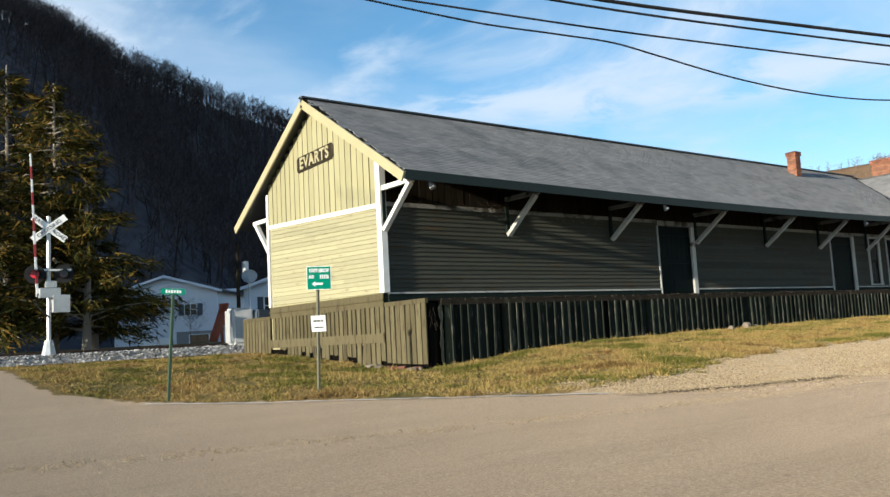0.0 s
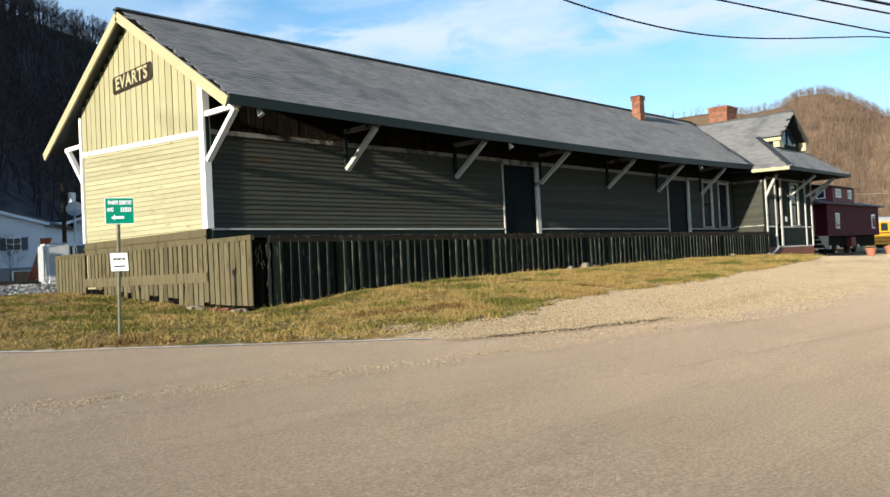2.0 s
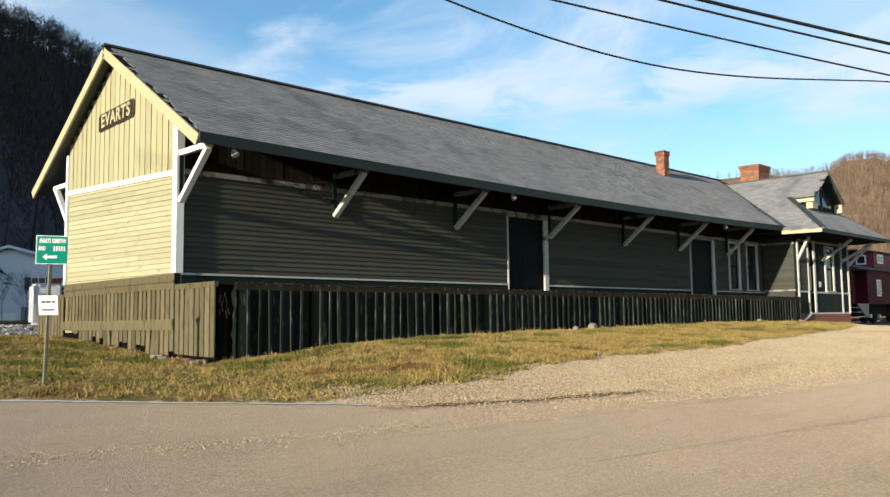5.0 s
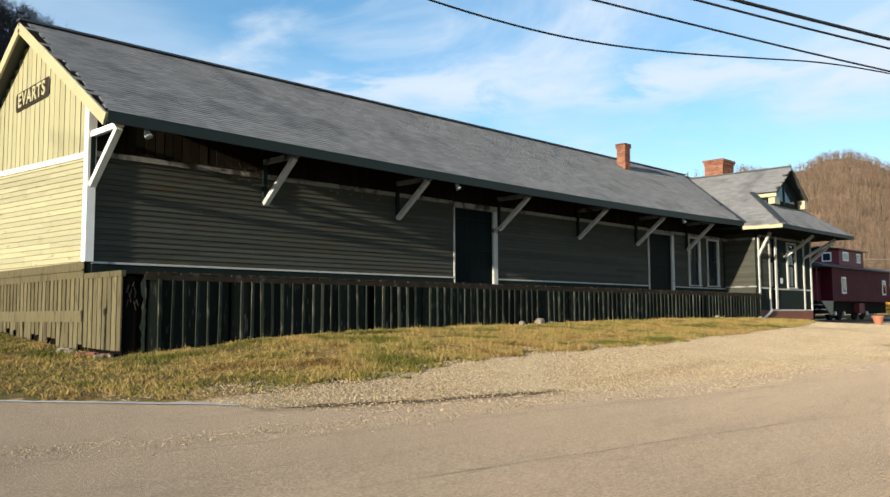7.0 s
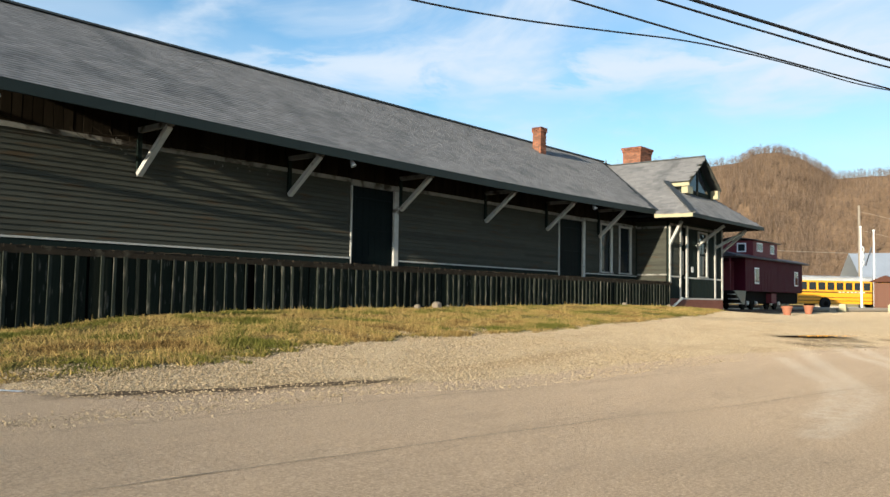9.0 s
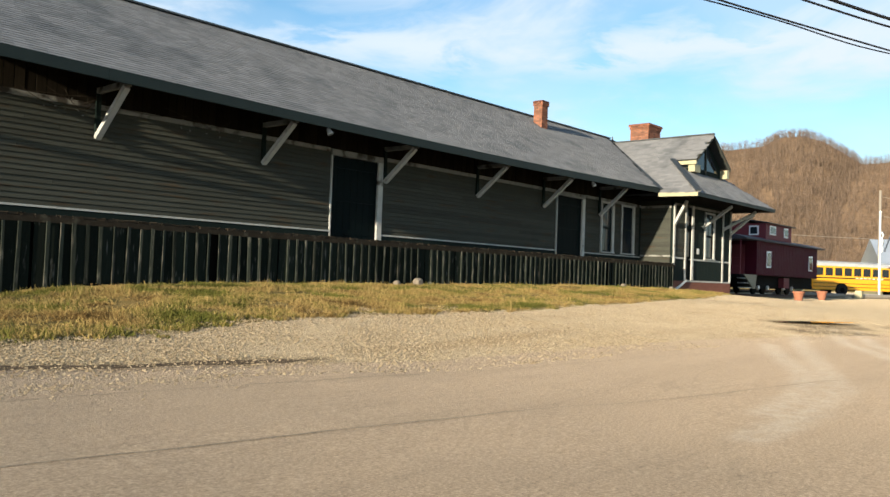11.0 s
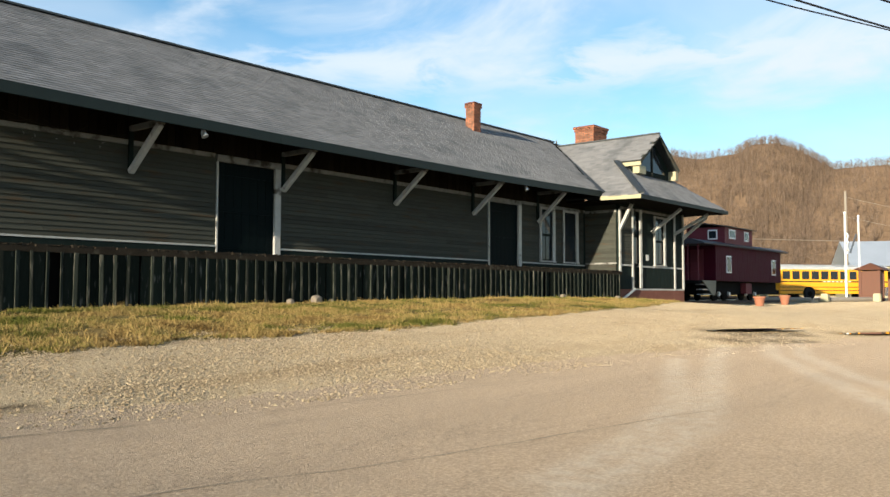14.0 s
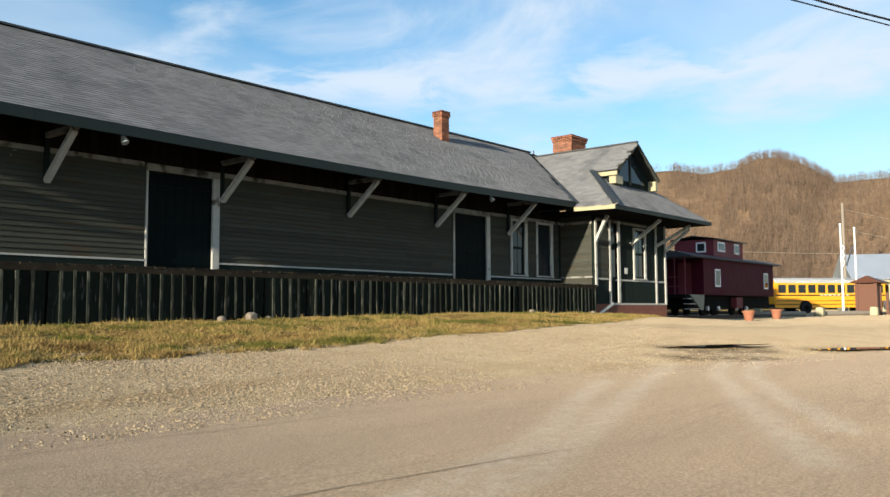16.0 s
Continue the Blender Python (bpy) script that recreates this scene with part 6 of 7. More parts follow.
def right_background():
    caboose()
    planter(45.2, -1.75, 0)
    planter(50.4, -1.5, 1)
    school_bus((71.6, 5.5, height(72, 5)), -38)
    school_bus((82, -9.5, height(82, -9)), -38)
    kiosk(67.6, -3.1)
    for x, y, h in ((70.5, -0.1, 7.1), (71.2, -0.95, 6.8)):
        z = height(x, y)
        f = thing("flag_pole", "white metal flag pole" + (" with a dark flag hanging limp" if h > 7 else ""), "pole", (x, y, z), "flag poles")
        bm = B()
        tube(bm, [(x, y, z), (x, y, z + h)], 0.09, 8, 0.06)
        part("pole", bm, M["bus_white"], f)
        bm = B()
        tube(bm, [(x, y, z + h), (x, y, z + h + 0.12)], 0.09, 8)
        part("finial", bm, M["bus_white"], f)
        if h > 7:
            bm = B()
            pts = [(x + 0.15 + 0.03 * math.sin(i * 1.3), y - 0.1 - 0.12 * (i % 2), z + h - 1.6 - i * 0.28) for i in range(7)]
            for a, b in zip(pts, pts[1:]):
                beam(bm, a, b, 0.05, 0.35, (1, 0, 0))
            part("flag", bm, M["bus_white"], f, "pale flag hanging limp")
        else:
            bm = B()
            for i in range(5):
                beam(bm, (x - 0.2, y + 0.15 + 0.1 * i, z + h - 1.4 - 0.3 * i), (x - 0.2, y + 0.2 + 0.1 * i, z + h - 1.75 - 0.3 * i), 0.05, 0.3, (1, 0, 0))
            part("flag", bm, M["shutter"], f, "dark flag hanging limp")
    # utility pole with line wires
    px, py = 85.4, 3.4
    pz = height(px, py)
    u = thing("utility_pole", "tall grey wooden utility pole", "pole", (px, py, pz))
    bm = B()
    tube(bm, [(px, py, pz), (px, py, 8.9)], 0.16, 10, 0.11)
    part("pole", bm, M["pole_wood"], u)
    for z, off in ((8.3, 0.0), (6.4, 0.0)):
        bm = B()
        tube(bm, [(px + t * 30, py - t * 34, z - 9 * t * (1 - t) - 1.5 * t) for t in [i / 10 for i in range(11)]], 0.018, 5)
        part("line_wire", bm, M["pole_wood"], u, "pale sunlit wire")
    bm = B()
    tube(bm, [(px - t * 48, py + t * 24, 4.0 + 0.4 * t - 1.2 * t * (1 - t)) for t in [i / 12 for i in range(13)]], 0.03, 5)
    part("line_wire", bm, M["pole_wood"], u, "pale sunlit wire")
    # shed with pale metal roof
    s = thing("metal_shed", "long cream shed with a pale metal roof", "shed", (125, 8, -1.4))
    I = Matrix.Translation((121.0, 11.0, -1.6)) @ Matrix.Rotation(radians(-64), 4, "Z")
    for name, c, mat in (("wall", (0, 0, 0, 26, 0.3, 4.4), "cream_trim"), ("wall", (0, 0.3, 0, 0.3, 12, 4.4), "cream_trim"), ("wall", (25.7, 0.3, 0, 26, 12, 4.4), "cream_trim")):
        bm = B()
        box(bm, *c)
        bmesh.ops.transform(bm, matrix=I, verts=bm.verts)
        part(name, bm, M[mat], s)
    for y0, y1 in ((-0.5, 6), (12.5, 6)):
        bm = B()
        slab(bm, [(-0.6, y0, 4.3), (26.6, y0, 4.3), (26.6, y1, 8.0), (-0.6, y1, 8.0)], 0.12)
        bmesh.ops.transform(bm, matrix=I, verts=bm.verts)
        part("roof", bm, M["metal_roof"], s, "pale standing seam metal roof")
    # parked van beside the kiosk
    v = thing("parked_van", "white and blue van parked behind the kiosk", "van", (76, -4.5, -1.75))
    zz = height(76, -4.5)
    J = Matrix.Translation((75.4, -2.9, zz)) @ Matrix.Rotation(radians(-45), 4, "Z")
    bm = B()
    pr = [(0, 0.35), (0, 1.1), (0.9, 1.25), (1.5, 2.0), (4.6, 2.05), (4.7, 0.35)]
    ra, rb = [[bm.verts.new((x, y, z)) for x, z in pr] for y in (0, 1.8)]
    for i in range(len(pr)):
        j = (i + 1) % len(pr)
        bm.faces.new((ra[i], ra[j], rb[j], rb[i]))
    bm.faces.new(ra[::-1])
    bm.faces.new(rb)
    bmesh.ops.bevel(bm, geom=bm.edges[:], offset=0.06, segments=2, affect="EDGES")
    bmesh.ops.transform(bm, matrix=J, verts=bm.verts)
    body = part("body", bm, M["bus_white"], v)
    for x0, x1 in ((1.45, 2.4), (2.55, 3.5), (3.6, 4.5)):
        bm = B()
        box(bm, x0, -0.03, 1.3, x1, -0.001, 1.85)
        bmesh.ops.transform(bm, matrix=J, verts=bm.verts)
        part("window", bm, M["glass"], body)
    bm = B()
    box(bm, 0.1, -0.03, 0.7, 4.6, -0.001, 1.1)
    bmesh.ops.transform(bm, matrix=J, verts=bm.verts)
    part("stripe", bm, M["shutter"], body, "blue side band")
    for x in (0.95, 3.8):
        bm = B()
        disc(bm, (x, 0.05, 0.33), (0, 1, 0), 0.33, 0.22, 20)
        bmesh.ops.transform(bm, matrix=J, verts=bm.verts)
        part("wheel", bm, M["black"], v)
    # whitewashed blocks and a log along the lot's edge
    for x, y in ((62.5, -0.6), (66.5, -3.2), (60.8, 3.2)):
        z = height(x, y)
        bm = B()
        box(bm, x - 0.3, y - 0.25, z - 0.03, x + 0.3, y + 0.25, z + 0.62)
        bmesh.ops.bevel(bm, geom=bm.edges[:], offset=0.06, segments=2, affect="EDGES")
        tagged(part("marker_block", bm, M["cream_trim"]), "pale concrete marker block on the lot", "block", "blocks along the lot")
    for a, b in (((56, 3.4), (62, 0.3)), ((62.6, -0.2), (67.5, -2.6))):
        bm = B()
        pts = [(a[0] + (b[0] - a[0]) * t, a[1] + (b[1] - a[1]) * t, height(a[0] + (b[0] - a[0]) * t, a[1] + (b[1] - a[1]) * t) + 0.16) for t in (0, 0.3, 0.6, 1)]
        tube(bm, pts, 0.17, 8)
        tagged(part("kerb_log", bm, M["pole_wood"]), "weathered log edging the gravel lot", "log", "logs along the lot")


def puddles():
    m = bpy.data.materials.new("standing_water")
    m.use_nodes = True
    b = m.node_tree.nodes["Principled BSDF"]
    b.inputs["Base Color"].default_value, b.inputs["Roughness"].default_value = (0.03, 0.025, 0.018, 1), 0.03
    rnd = random.Random(2)
    for (a, c), w in zip(PUDDLES[:2], (0.32, 0.36)):
        bm = B()
        mx, my = (a[0] + c[0]) / 2, (a[1] + c[1]) / 2
        L, ang = math.hypot(c[0] - a[0], c[1] - a[1]) / 2 + 0.3, math.atan2(c[1] - a[1], c[0] - a[0])
        z = max(height(mx + t * math.cos(ang), my + t * math.sin(ang)) for t in (-L, -L / 2, 0, L / 2, L)) + 0.012
        pts = []
        for i in range(26):
            t = 2 * math.pi * i / 26
            r = 1 + rnd.uniform(-0.16, 0.16)
            u, v = L * r * math.cos(t), w * r * math.sin(t)
            pts.append((mx + u * math.cos(ang) - v * math.sin(ang), my + u * math.sin(ang) + v * math.cos(ang), z))
        poly(bm, pts)
        tagged(part("puddle", bm, m), "shallow rain puddle on the gravel lot", "puddle", kind="structure")


M["stone_grey"] = material("rough_grey_brown_stone", (0.21, 0.17, 0.125), 0.9, vary=0.3, grain=12, bump=0.4)


def rubble():
    for x, y, s, seed in ((11.75, -1.98, 0.11, 1), (12.5, -2.05, 0.16, 4), (12.95, -2.1, 0.08, 6), (28.2, -2.0, 0.12, 8), (24.1, -2.0, 0.12, 9)):
        bm = B()
        bmesh.ops.create_icosphere(bm, subdivisions=2, radius=s)
        for v in bm.verts:
            v.co *= 1 + 0.35 * noise.noise((v.co.x * 6 + seed, v.co.y * 6, v.co.z * 6))
            v.co.z *= 0.8
            v.co = Vector([max(-s * 0.72, min(s * 0.72, c)) for c in v.co])
            v.co += Vector((x, y, height(x, y) + s * 0.5))
        tagged(part("stone", bm, M["stone_grey"]), "rough pale stone lying by the platform", "stone", "loose stones")


def smooth_profile(pts, n=6):
    """Points of a smooth curve through (s, z) pairs, Catmull-Rom."""
    out = []
    for i in range(len(pts) - 1):
        p0, p1, p2, p3 = pts[max(i - 1, 0)], pts[i], pts[i + 1], pts[min(i + 2, len(pts) - 1)]
        m1 = (p2[1] - p0[1]) / (p2[0] - p0[0]) * (p2[0] - p1[0])
        m2 = (p3[1] - p1[1]) / (p3[0] - p1[0]) * (p2[0] - p1[0])
        for k in range(n):
            t = k / n
            z = (2 * t ** 3 - 3 * t ** 2 + 1) * p1[1] + (t ** 3 - 2 * t ** 2 + t) * m1 + (3 * t ** 2 - 2 * t ** 3) * p2[1] + (t ** 3 - t ** 2) * m2
            out.append((p1[0] + (p2[0] - p1[0]) * t, z))
    return out + [pts[-1]]


def gravel_lip():
    """Wet dark soil where the gravel ends in a small step above the asphalt."""
    mud = chalky(material("wet_dark_soil", (0.075, 0.052, 0.031), 0.9, vary=0.5, grain=9, fine=60, bump=0.6), 0.15)
    bm = ribbon(LIP, 0.25, 40)
    tagged(part("gravel_lip", bm, mud), "dark wet soil along the edge of the gravel", "soil", kind="structure")


def corner_rubble():
    """Fallen bricks and bits of footing under the rotten corner of the platform."""
    rnd = random.Random(31)
    for k in range(16):
        x, y = -0.12 - rnd.uniform(0, 0.22), rnd.uniform(-1.75, 0.75)
        z = height(x, y)
        bm = B()
        w, d, h = rnd.uniform(0.16, 0.24), rnd.uniform(0.09, 0.13), rnd.uniform(0.06, 0.10)
        box(bm, -w / 2, -d / 2, -h / 2, w / 2, d / 2, h / 2)
        for v in bm.verts:
            v.co *= 1 + rnd.uniform(-0.14, 0.12)
        bmesh.ops.bevel(bm, geom=bm.edges[:], offset=0.012, segments=1, affect="EDGES")
        bmesh.ops.transform(bm, matrix=Matrix.Translation((x, y, z + h * 0.4)) @ Matrix.Rotation(rnd.uniform(0, 3.1), 4, "Z") @ Matrix.Rotation(rnd.uniform(-0.25, 0.25), 4, "X"), verts=bm.verts)
        tagged(part("fallen_brick", bm, M["stone_grey"] if k % 3 else M["foundation"]), "chipped old brick lying under the platform corner", "brick", "bricks at the corner")


def eave_wires():
    """Old wiring and dead vine sagging along the belt board."""
    rnd = random.Random(13)
    w = thing("loose_wiring", "old wires and dead vine sagging under the eave", "wire", (3.4, -0.1, BELT))
    for x0, x1, drop in ((1.2, 4.2, 0.10), (2.6, 4.24, 0.28), (3.1, 4.3, 0.22), (3.5, 4.2, 0.36), (4.3, 6.4, 0.12), (5.8, 8.5, 0.16), (6.6, 7.6, 0.22)):
        za, zb = BELT + rnd.uniform(0.12, 0.3), BELT + rnd.uniform(0.12, 0.3)
        bm = B()
        tube(bm, [(x0 + (x1 - x0) * t, -0.07 - 0.05 * math.sin(3.1 * t), za + (zb - za) * t - 4 * drop * t * (1 - t) + rnd.uniform(-0.015, 0.015)) for t in [i / 9 for i in range(10)]], 0.007, 5)
        part("wire", bm, M["deck"], w)
    bm = B()
    for k in range(34):
        x = rnd.choice((rnd.uniform(2.8, 4.2), rnd.uniform(6.2, 8.0)))
        z = BELT + rnd.uniform(-0.22, 0.12)
        beam(bm, (x, -0.08, z), (x + rnd.uniform(-0.06, 0.06), -0.09, z + rnd.uniform(-0.05, 0.05)), 0.008, 0.014)
    part("dead_vine", bm, M["shade_trim"], w, "pale scraps of dead vine")


def cables():
    """Each hangs in an upright plane: its bearing, its distance from the origin, and its height along it."""
    lines = ((-16, -11.0, 0.024, "thick black overhead cable bundle", [(-34, 9.0), (-24, 6.6), (-14, 4.7), (-6, 3.4), (-1, 3.03), (3, 2.975), (7, 2.98), (10.7, 3.03), (14, 3.10), (24, 3.6), (44, 6.2)]),
             (-16, -11.25, 0.015, "black overhead cable stretched taut", [(-34, 8.7), (-24, 6.3), (-14, 4.4), (-6, 3.15), (-1, 2.80), (3, 2.715), (6.7, 2.70), (10, 2.74), (13.3, 2.82), (24, 3.4), (44, 6.0)]),
             (-20, -10.5, 0.013, "thin black overhead cable line", [(-34, 8.2), (-24, 6.2), (-14, 4.6), (-6, 3.4), (-0.2, 2.89), (3, 2.70), (6.5, 2.54), (9.7, 2.43), (12.9, 2.37), (16.6, 2.35), (24, 2.7), (44, 5.2)]),
             (-12, -11.75, 0.010, "slack thin overhead cable with a drooping splice", [(-34, 6.8), (-20, 4.3), (-10, 2.8), (-6, 2.34), (-3.5, 2.13), (-2.4, 2.115), (-1.65, 2.10), (-1.06, 2.02), (0, 1.87), (1.0, 1.78), (2.06, 1.75), (3, 1.785), (4.2, 1.90), (5.8, 2.11), (7, 2.27), (8.2, 2.38), (9.9, 2.48), (12, 2.56), (14.7, 2.8), (20, 3.3), (44, 5.6)]))
    for deg, off, r, lab, prof in lines:
        a = radians(deg)
        along, side = Vector((math.cos(a), math.sin(a), 0)), Vector((-math.sin(a), math.cos(a), 0))
        bm = B()
        tube(bm, [side * off + along * t + Vector((0, 0, z)) for t, z in smooth_profile(prof)], r, 6)
        tagged(part("overhead_cable", bm, M["black"], smooth=True), lab, "cable", "overhead cables")


def ribbon(pts, w, seed):
    """A thin strip lying on the ground along a line of points, of uneven width."""
    bm, prev = B(), None
    n = 60
    for k in range(n + 1):
        t = k / n * (len(pts) - 1)
        i = min(int(t), len(pts) - 2)
        dx, dy = pts[i + 1][0] - pts[i][0], pts[i + 1][1] - pts[i][1]
        L = math.hypot(dx, dy)
        x, y = pts[i][0] + dx * (t - i), pts[i][1] + dy * (t - i)
        o = 0.03 * noise.noise((x * 1.7, seed, 0))
        ww = w * (0.35 + 0.9 * abs(noise.noise((x * 2.3, seed, 5)))) * min(1, 6 * k / n, 6 * (n - k) / n)
        cur = []
        for sgn in (-1, 1):
            qx, qy = x + (o + sgn * ww) * dy / L, y - (o + sgn * ww) * dx / L
            cur.append(bm.verts.new((qx, qy, height(qx, qy) + 0.006)))
        if prev:
            bm.faces.new((prev[0], prev[1], cur[1], cur[0]))
        prev = cur
    return bm


def road_seams():
    tar = chalky(material("dark_sealed_seam", (0.26, 0.21, 0.152), 0.9, vary=0.3, grain=6, bump=0.2))
    for k, pts in enumerate(([(-5.5, -10.8), (-3, -11.17), (-0.28, -11.5), (2.5, -11.9), (3.3, -12.1), (6.4, -12.35), (9, -12.6)], [(-4, -13.0), (-2.9, -13.15), (-0.5, -13.53), (1.7, -13.93), (2.74, -14.25), (4.9, -14.65), (6.2, -14.9)])):
        tagged(part("road_seam", ribbon(pts, 0.018, k * 9 + 2), tar), "dark worn seam along the asphalt", "road seam", kind="structure")


direction_sign()
street_name_sign()
crossing_signal()
railway()
left_background()
right_background()
puddles()
rubble()
cables()
road_seams()
gravel_lip()
corner_rubble()
eave_wires()


def edge_line():
    """Worn white line along the edge of the road."""
    pts = [(-6.25, -1.1), (-4.9, -3.9), (-3.25, -6.7), (-2.1, -8.2), (-1.85, -8.75)]
    bm = B()
    prev = None
    for k in range(80):
        t = k / 79 * (len(pts) - 1)
        i = min(int(t), len(pts) - 2)
        x, y = [pts[i][c] + (pts[i + 1][c] - pts[i][c]) * (t - i) for c in (0, 1)]
        dx, dy = pts[i + 1][0] - pts[i][0], pts[i + 1][1] - pts[i][1]
        L = math.hypot(dx, dy)
        w = 0.045 + 0.012 * noise.noise((k * 0.7, 0, 0))
        cur = [bm.verts.new((x + s * w * dy / L, y - s * w * dx / L, height(x, y) + 0.03)) for s in (-1, 1)]
        if prev:
            bm.faces.new((prev[0], prev[1], cur[1], cur[0]))
        prev = cur
    tagged(part("edge_line", bm, M["sign_white"]), "worn white edge line painted on the asphalt", "road marking", kind="structure")


# ---------------------------------------------------------------- vegetation
def ramp_material(name, stops, rough=0.9, patches=False):
    """Colour picked piece by piece from a few tones."""
    m = bpy.data.materials.new(name)
    m.use_nodes = True
    nt = m.node_tree
    geo = nt.nodes.new("ShaderNodeNewGeometry")
    r = nt.nodes.new("ShaderNodeValToRGB")
    while len(r.color_ramp.elements) < len(stops):
        r.color_ramp.elements.new(0.5)
    for e, (p, c) in zip(r.color_ramp.elements, stops):
        e.position, e.color = p, (*c, 1)
    pick = geo.outputs["Random Per Island"]
    if patches:
        n = nt.nodes.new("ShaderNodeTexNoise")
        n.inputs["Scale"].default_value, n.inputs["Detail"].default_value = 0.8, 6
        nt.links.new(geo.outputs["Position"], n.inputs["Vector"])
        mr = nt.nodes.new("ShaderNodeMapRange")
        mr.inputs["From Min"].default_value, mr.inputs["From Max"].default_value = 0.3, 0.7
        nt.links.new(n.outputs["Fac"], mr.inputs["Value"])
        mm = nt.nodes.new("ShaderNodeMix")
        mm.inputs[0].default_value = 0.68
        nt.links.new(pick, mm.inputs[2])
        nt.links.new(mr.outputs[0], mm.inputs[3])
        pick = mm.outputs[0]
    nt.links.new(pick, r.inputs[0])
    b = nt.nodes["Principled BSDF"]
    nt.links.new(r.outputs[0], b.inputs["Base Color"])
    b.inputs["Roughness"].default_value = rough
    return chalky(m)


def raw_mesh(name, verts, faces, mat):
    me = bpy.data.meshes.new(name)
    me.from_pydata([tuple(v) for v in verts], [], faces)
    me.materials.append(mat)
    return me


GRASS_EDGE = [(-9, 2.0), (-7.4, 0.9), (-6.9, 0.5), (-6.5, 0.05), (-6.2, -0.45), (-5.8, -1.25), (-5.2, -2.45), (-4.6, -3.6), (-3, -6.2), (-1.6, -7.8), (1.5, -7.7), (3, -7.4), (6, -7.0), (11, -7.0), (17, -6.4), (23, -5.6), (28, -4.2), (33, -2.6), (36, 0.0)]


def grass():
    """Tufts of blades: thick matted clumps with bare gaps between them."""
    rnd = np.random.RandomState(5)
    verts, faces = [], []
    n = 0
    while n < 52000:
        x = rnd.uniform(-8.2, 33) if rnd.rand() < 0.55 else rnd.uniform(-8.2, 12)
        y = rnd.uniform(-8.4, 8.7) if x < -0.1 else rnd.uniform(-8.4, -1.75)
        if x < lerp_table(SIDE_ROAD, y) + 0.15:
            continue
        e = lerp_table(GRASS_EDGE, x)
        ragged = 0.5 * noise.noise((x * 1.3, y * 1.3, 7)) + 0.35 * noise.noise((x * 4, y * 4, 1))
        if y < e + ragged:
            continue
        clump = noise.noise((x * 0.9, y * 0.9, 2)) + 0.7 * noise.noise((x * 3.4, y * 3.4, 6))
        if clump < rnd.uniform(-0.55, 0.3):
            continue
        z = height(x, y)
        tall = 0.65 + 0.75 * min(1.0, max(0.0, clump + 0.2))
        for b in range(5):
            a = rnd.uniform(0, 2 * math.pi)
            h = rnd.uniform(0.022, 0.078) * tall * (2.0 if rnd.rand() < 0.04 else 1.0)
            w = rnd.uniform(0.006, 0.014)
            ox, oy = x + rnd.uniform(-0.06, 0.06), y + rnd.uniform(-0.06, 0.06)
            lx, ly = rnd.uniform(-0.08, 0.08), rnd.uniform(-0.08, 0.08)
            k = len(verts)
            verts += [(ox - w * math.cos(a), oy - w * math.sin(a), z - 0.01), (ox + w * math.cos(a), oy + w * math.sin(a), z - 0.01), (ox + lx, oy + ly, z + h)]
            faces.append((k, k + 1, k + 2))
        n += 1
    mat = ramp_material("winter_grass_blades", [(0.0, (0.06, 0.037, 0.013)), (0.26, (0.20, 0.125, 0.042)), (0.44, (0.42, 0.295, 0.11)), (0.58, (0.15, 0.13, 0.030)), (1.0, (0.075, 0.095, 0.016))], patches=True)
    tagged(new("grass", raw_mesh("grass", verts, faces, mat)), "short dry winter grass, straw with green patches", "grass", kind="stuff")


OCTA = ((1, 0, 0), (-1, 0, 0), (0, 1, 0), (0, -1, 0), (0, 0, 1), (0, 0, -1))
OCTF = ((0, 2, 4), (2, 1, 4), (1, 3, 4), (3, 0, 4), (2, 0, 5), (1, 2, 5), (3, 1, 5), (0, 3, 5))


def stones(name, label, count, place, size, mat, seed):
    rnd = np.random.RandomState(seed)
    verts, faces, n = [], [], 0
    while n < count:
        p = place(rnd)
        if p is None:
            continue
        x, y = p
        s = size[0] + (size[1] - size[0]) * rnd.rand() ** 3
        z = height(x, y) + s * 0.25
        a = rnd.uniform(0, 6.28)
        ca, sa = math.cos(a), math.sin(a)
        k = len(verts)
        f = 0.7 + 0.6 * rnd.rand(6)
        for (ox, oy, oz), g in zip(OCTA, f):
            px, py, pz = ox * s * g, oy * s * g * 0.8, oz * s * g * 0.6
            verts.append((x + px * ca - py * sa, y + px * sa + py * ca, z + pz))
        faces += [tuple(k + i for i in t) for t in OCTF]
        n += 1
    tagged(new(name, raw_mesh(name, verts, faces, mat)), label, name, kind="stuff")


def gravel_place(rnd):
    x = rnd.uniform(-2.5, 22) if rnd.rand() < 0.4 else rnd.uniform(-2, 9)
    e, g = lerp_table(EDGE, x), lerp_table(GRASS_EDGE, x)
    y = rnd.uniform(e - 0.9, g + 0.9)
    if y < e and rnd.rand() < 0.6:
        return None
    if noise.noise((x * 0.7, y * 0.7, 4)) < rnd.uniform(-0.7, 0.2):
        return None
    return x, y


def grit_place(rnd):
    """Grit swept by the traffic into a ragged band on the road."""
    x = rnd.uniform(-11.5, 0.5)
    y = lerp_table([(-11.5, -7.9), (-9, -8.9), (-7, -9.6), (-3, -10.6), (0.5, -11.1)], x) + rnd.normal(0, 0.16 + 0.25 * (rnd.rand() < 0.3))
    if noise.noise((x * 1.4, y * 2.5, 9)) < rnd.uniform(-0.6, 0.3):
        return None
    return x, y


def ballast_place(rnd):
    return rnd.uniform(-13, 3), rnd.uniform(9.3, 13.0)


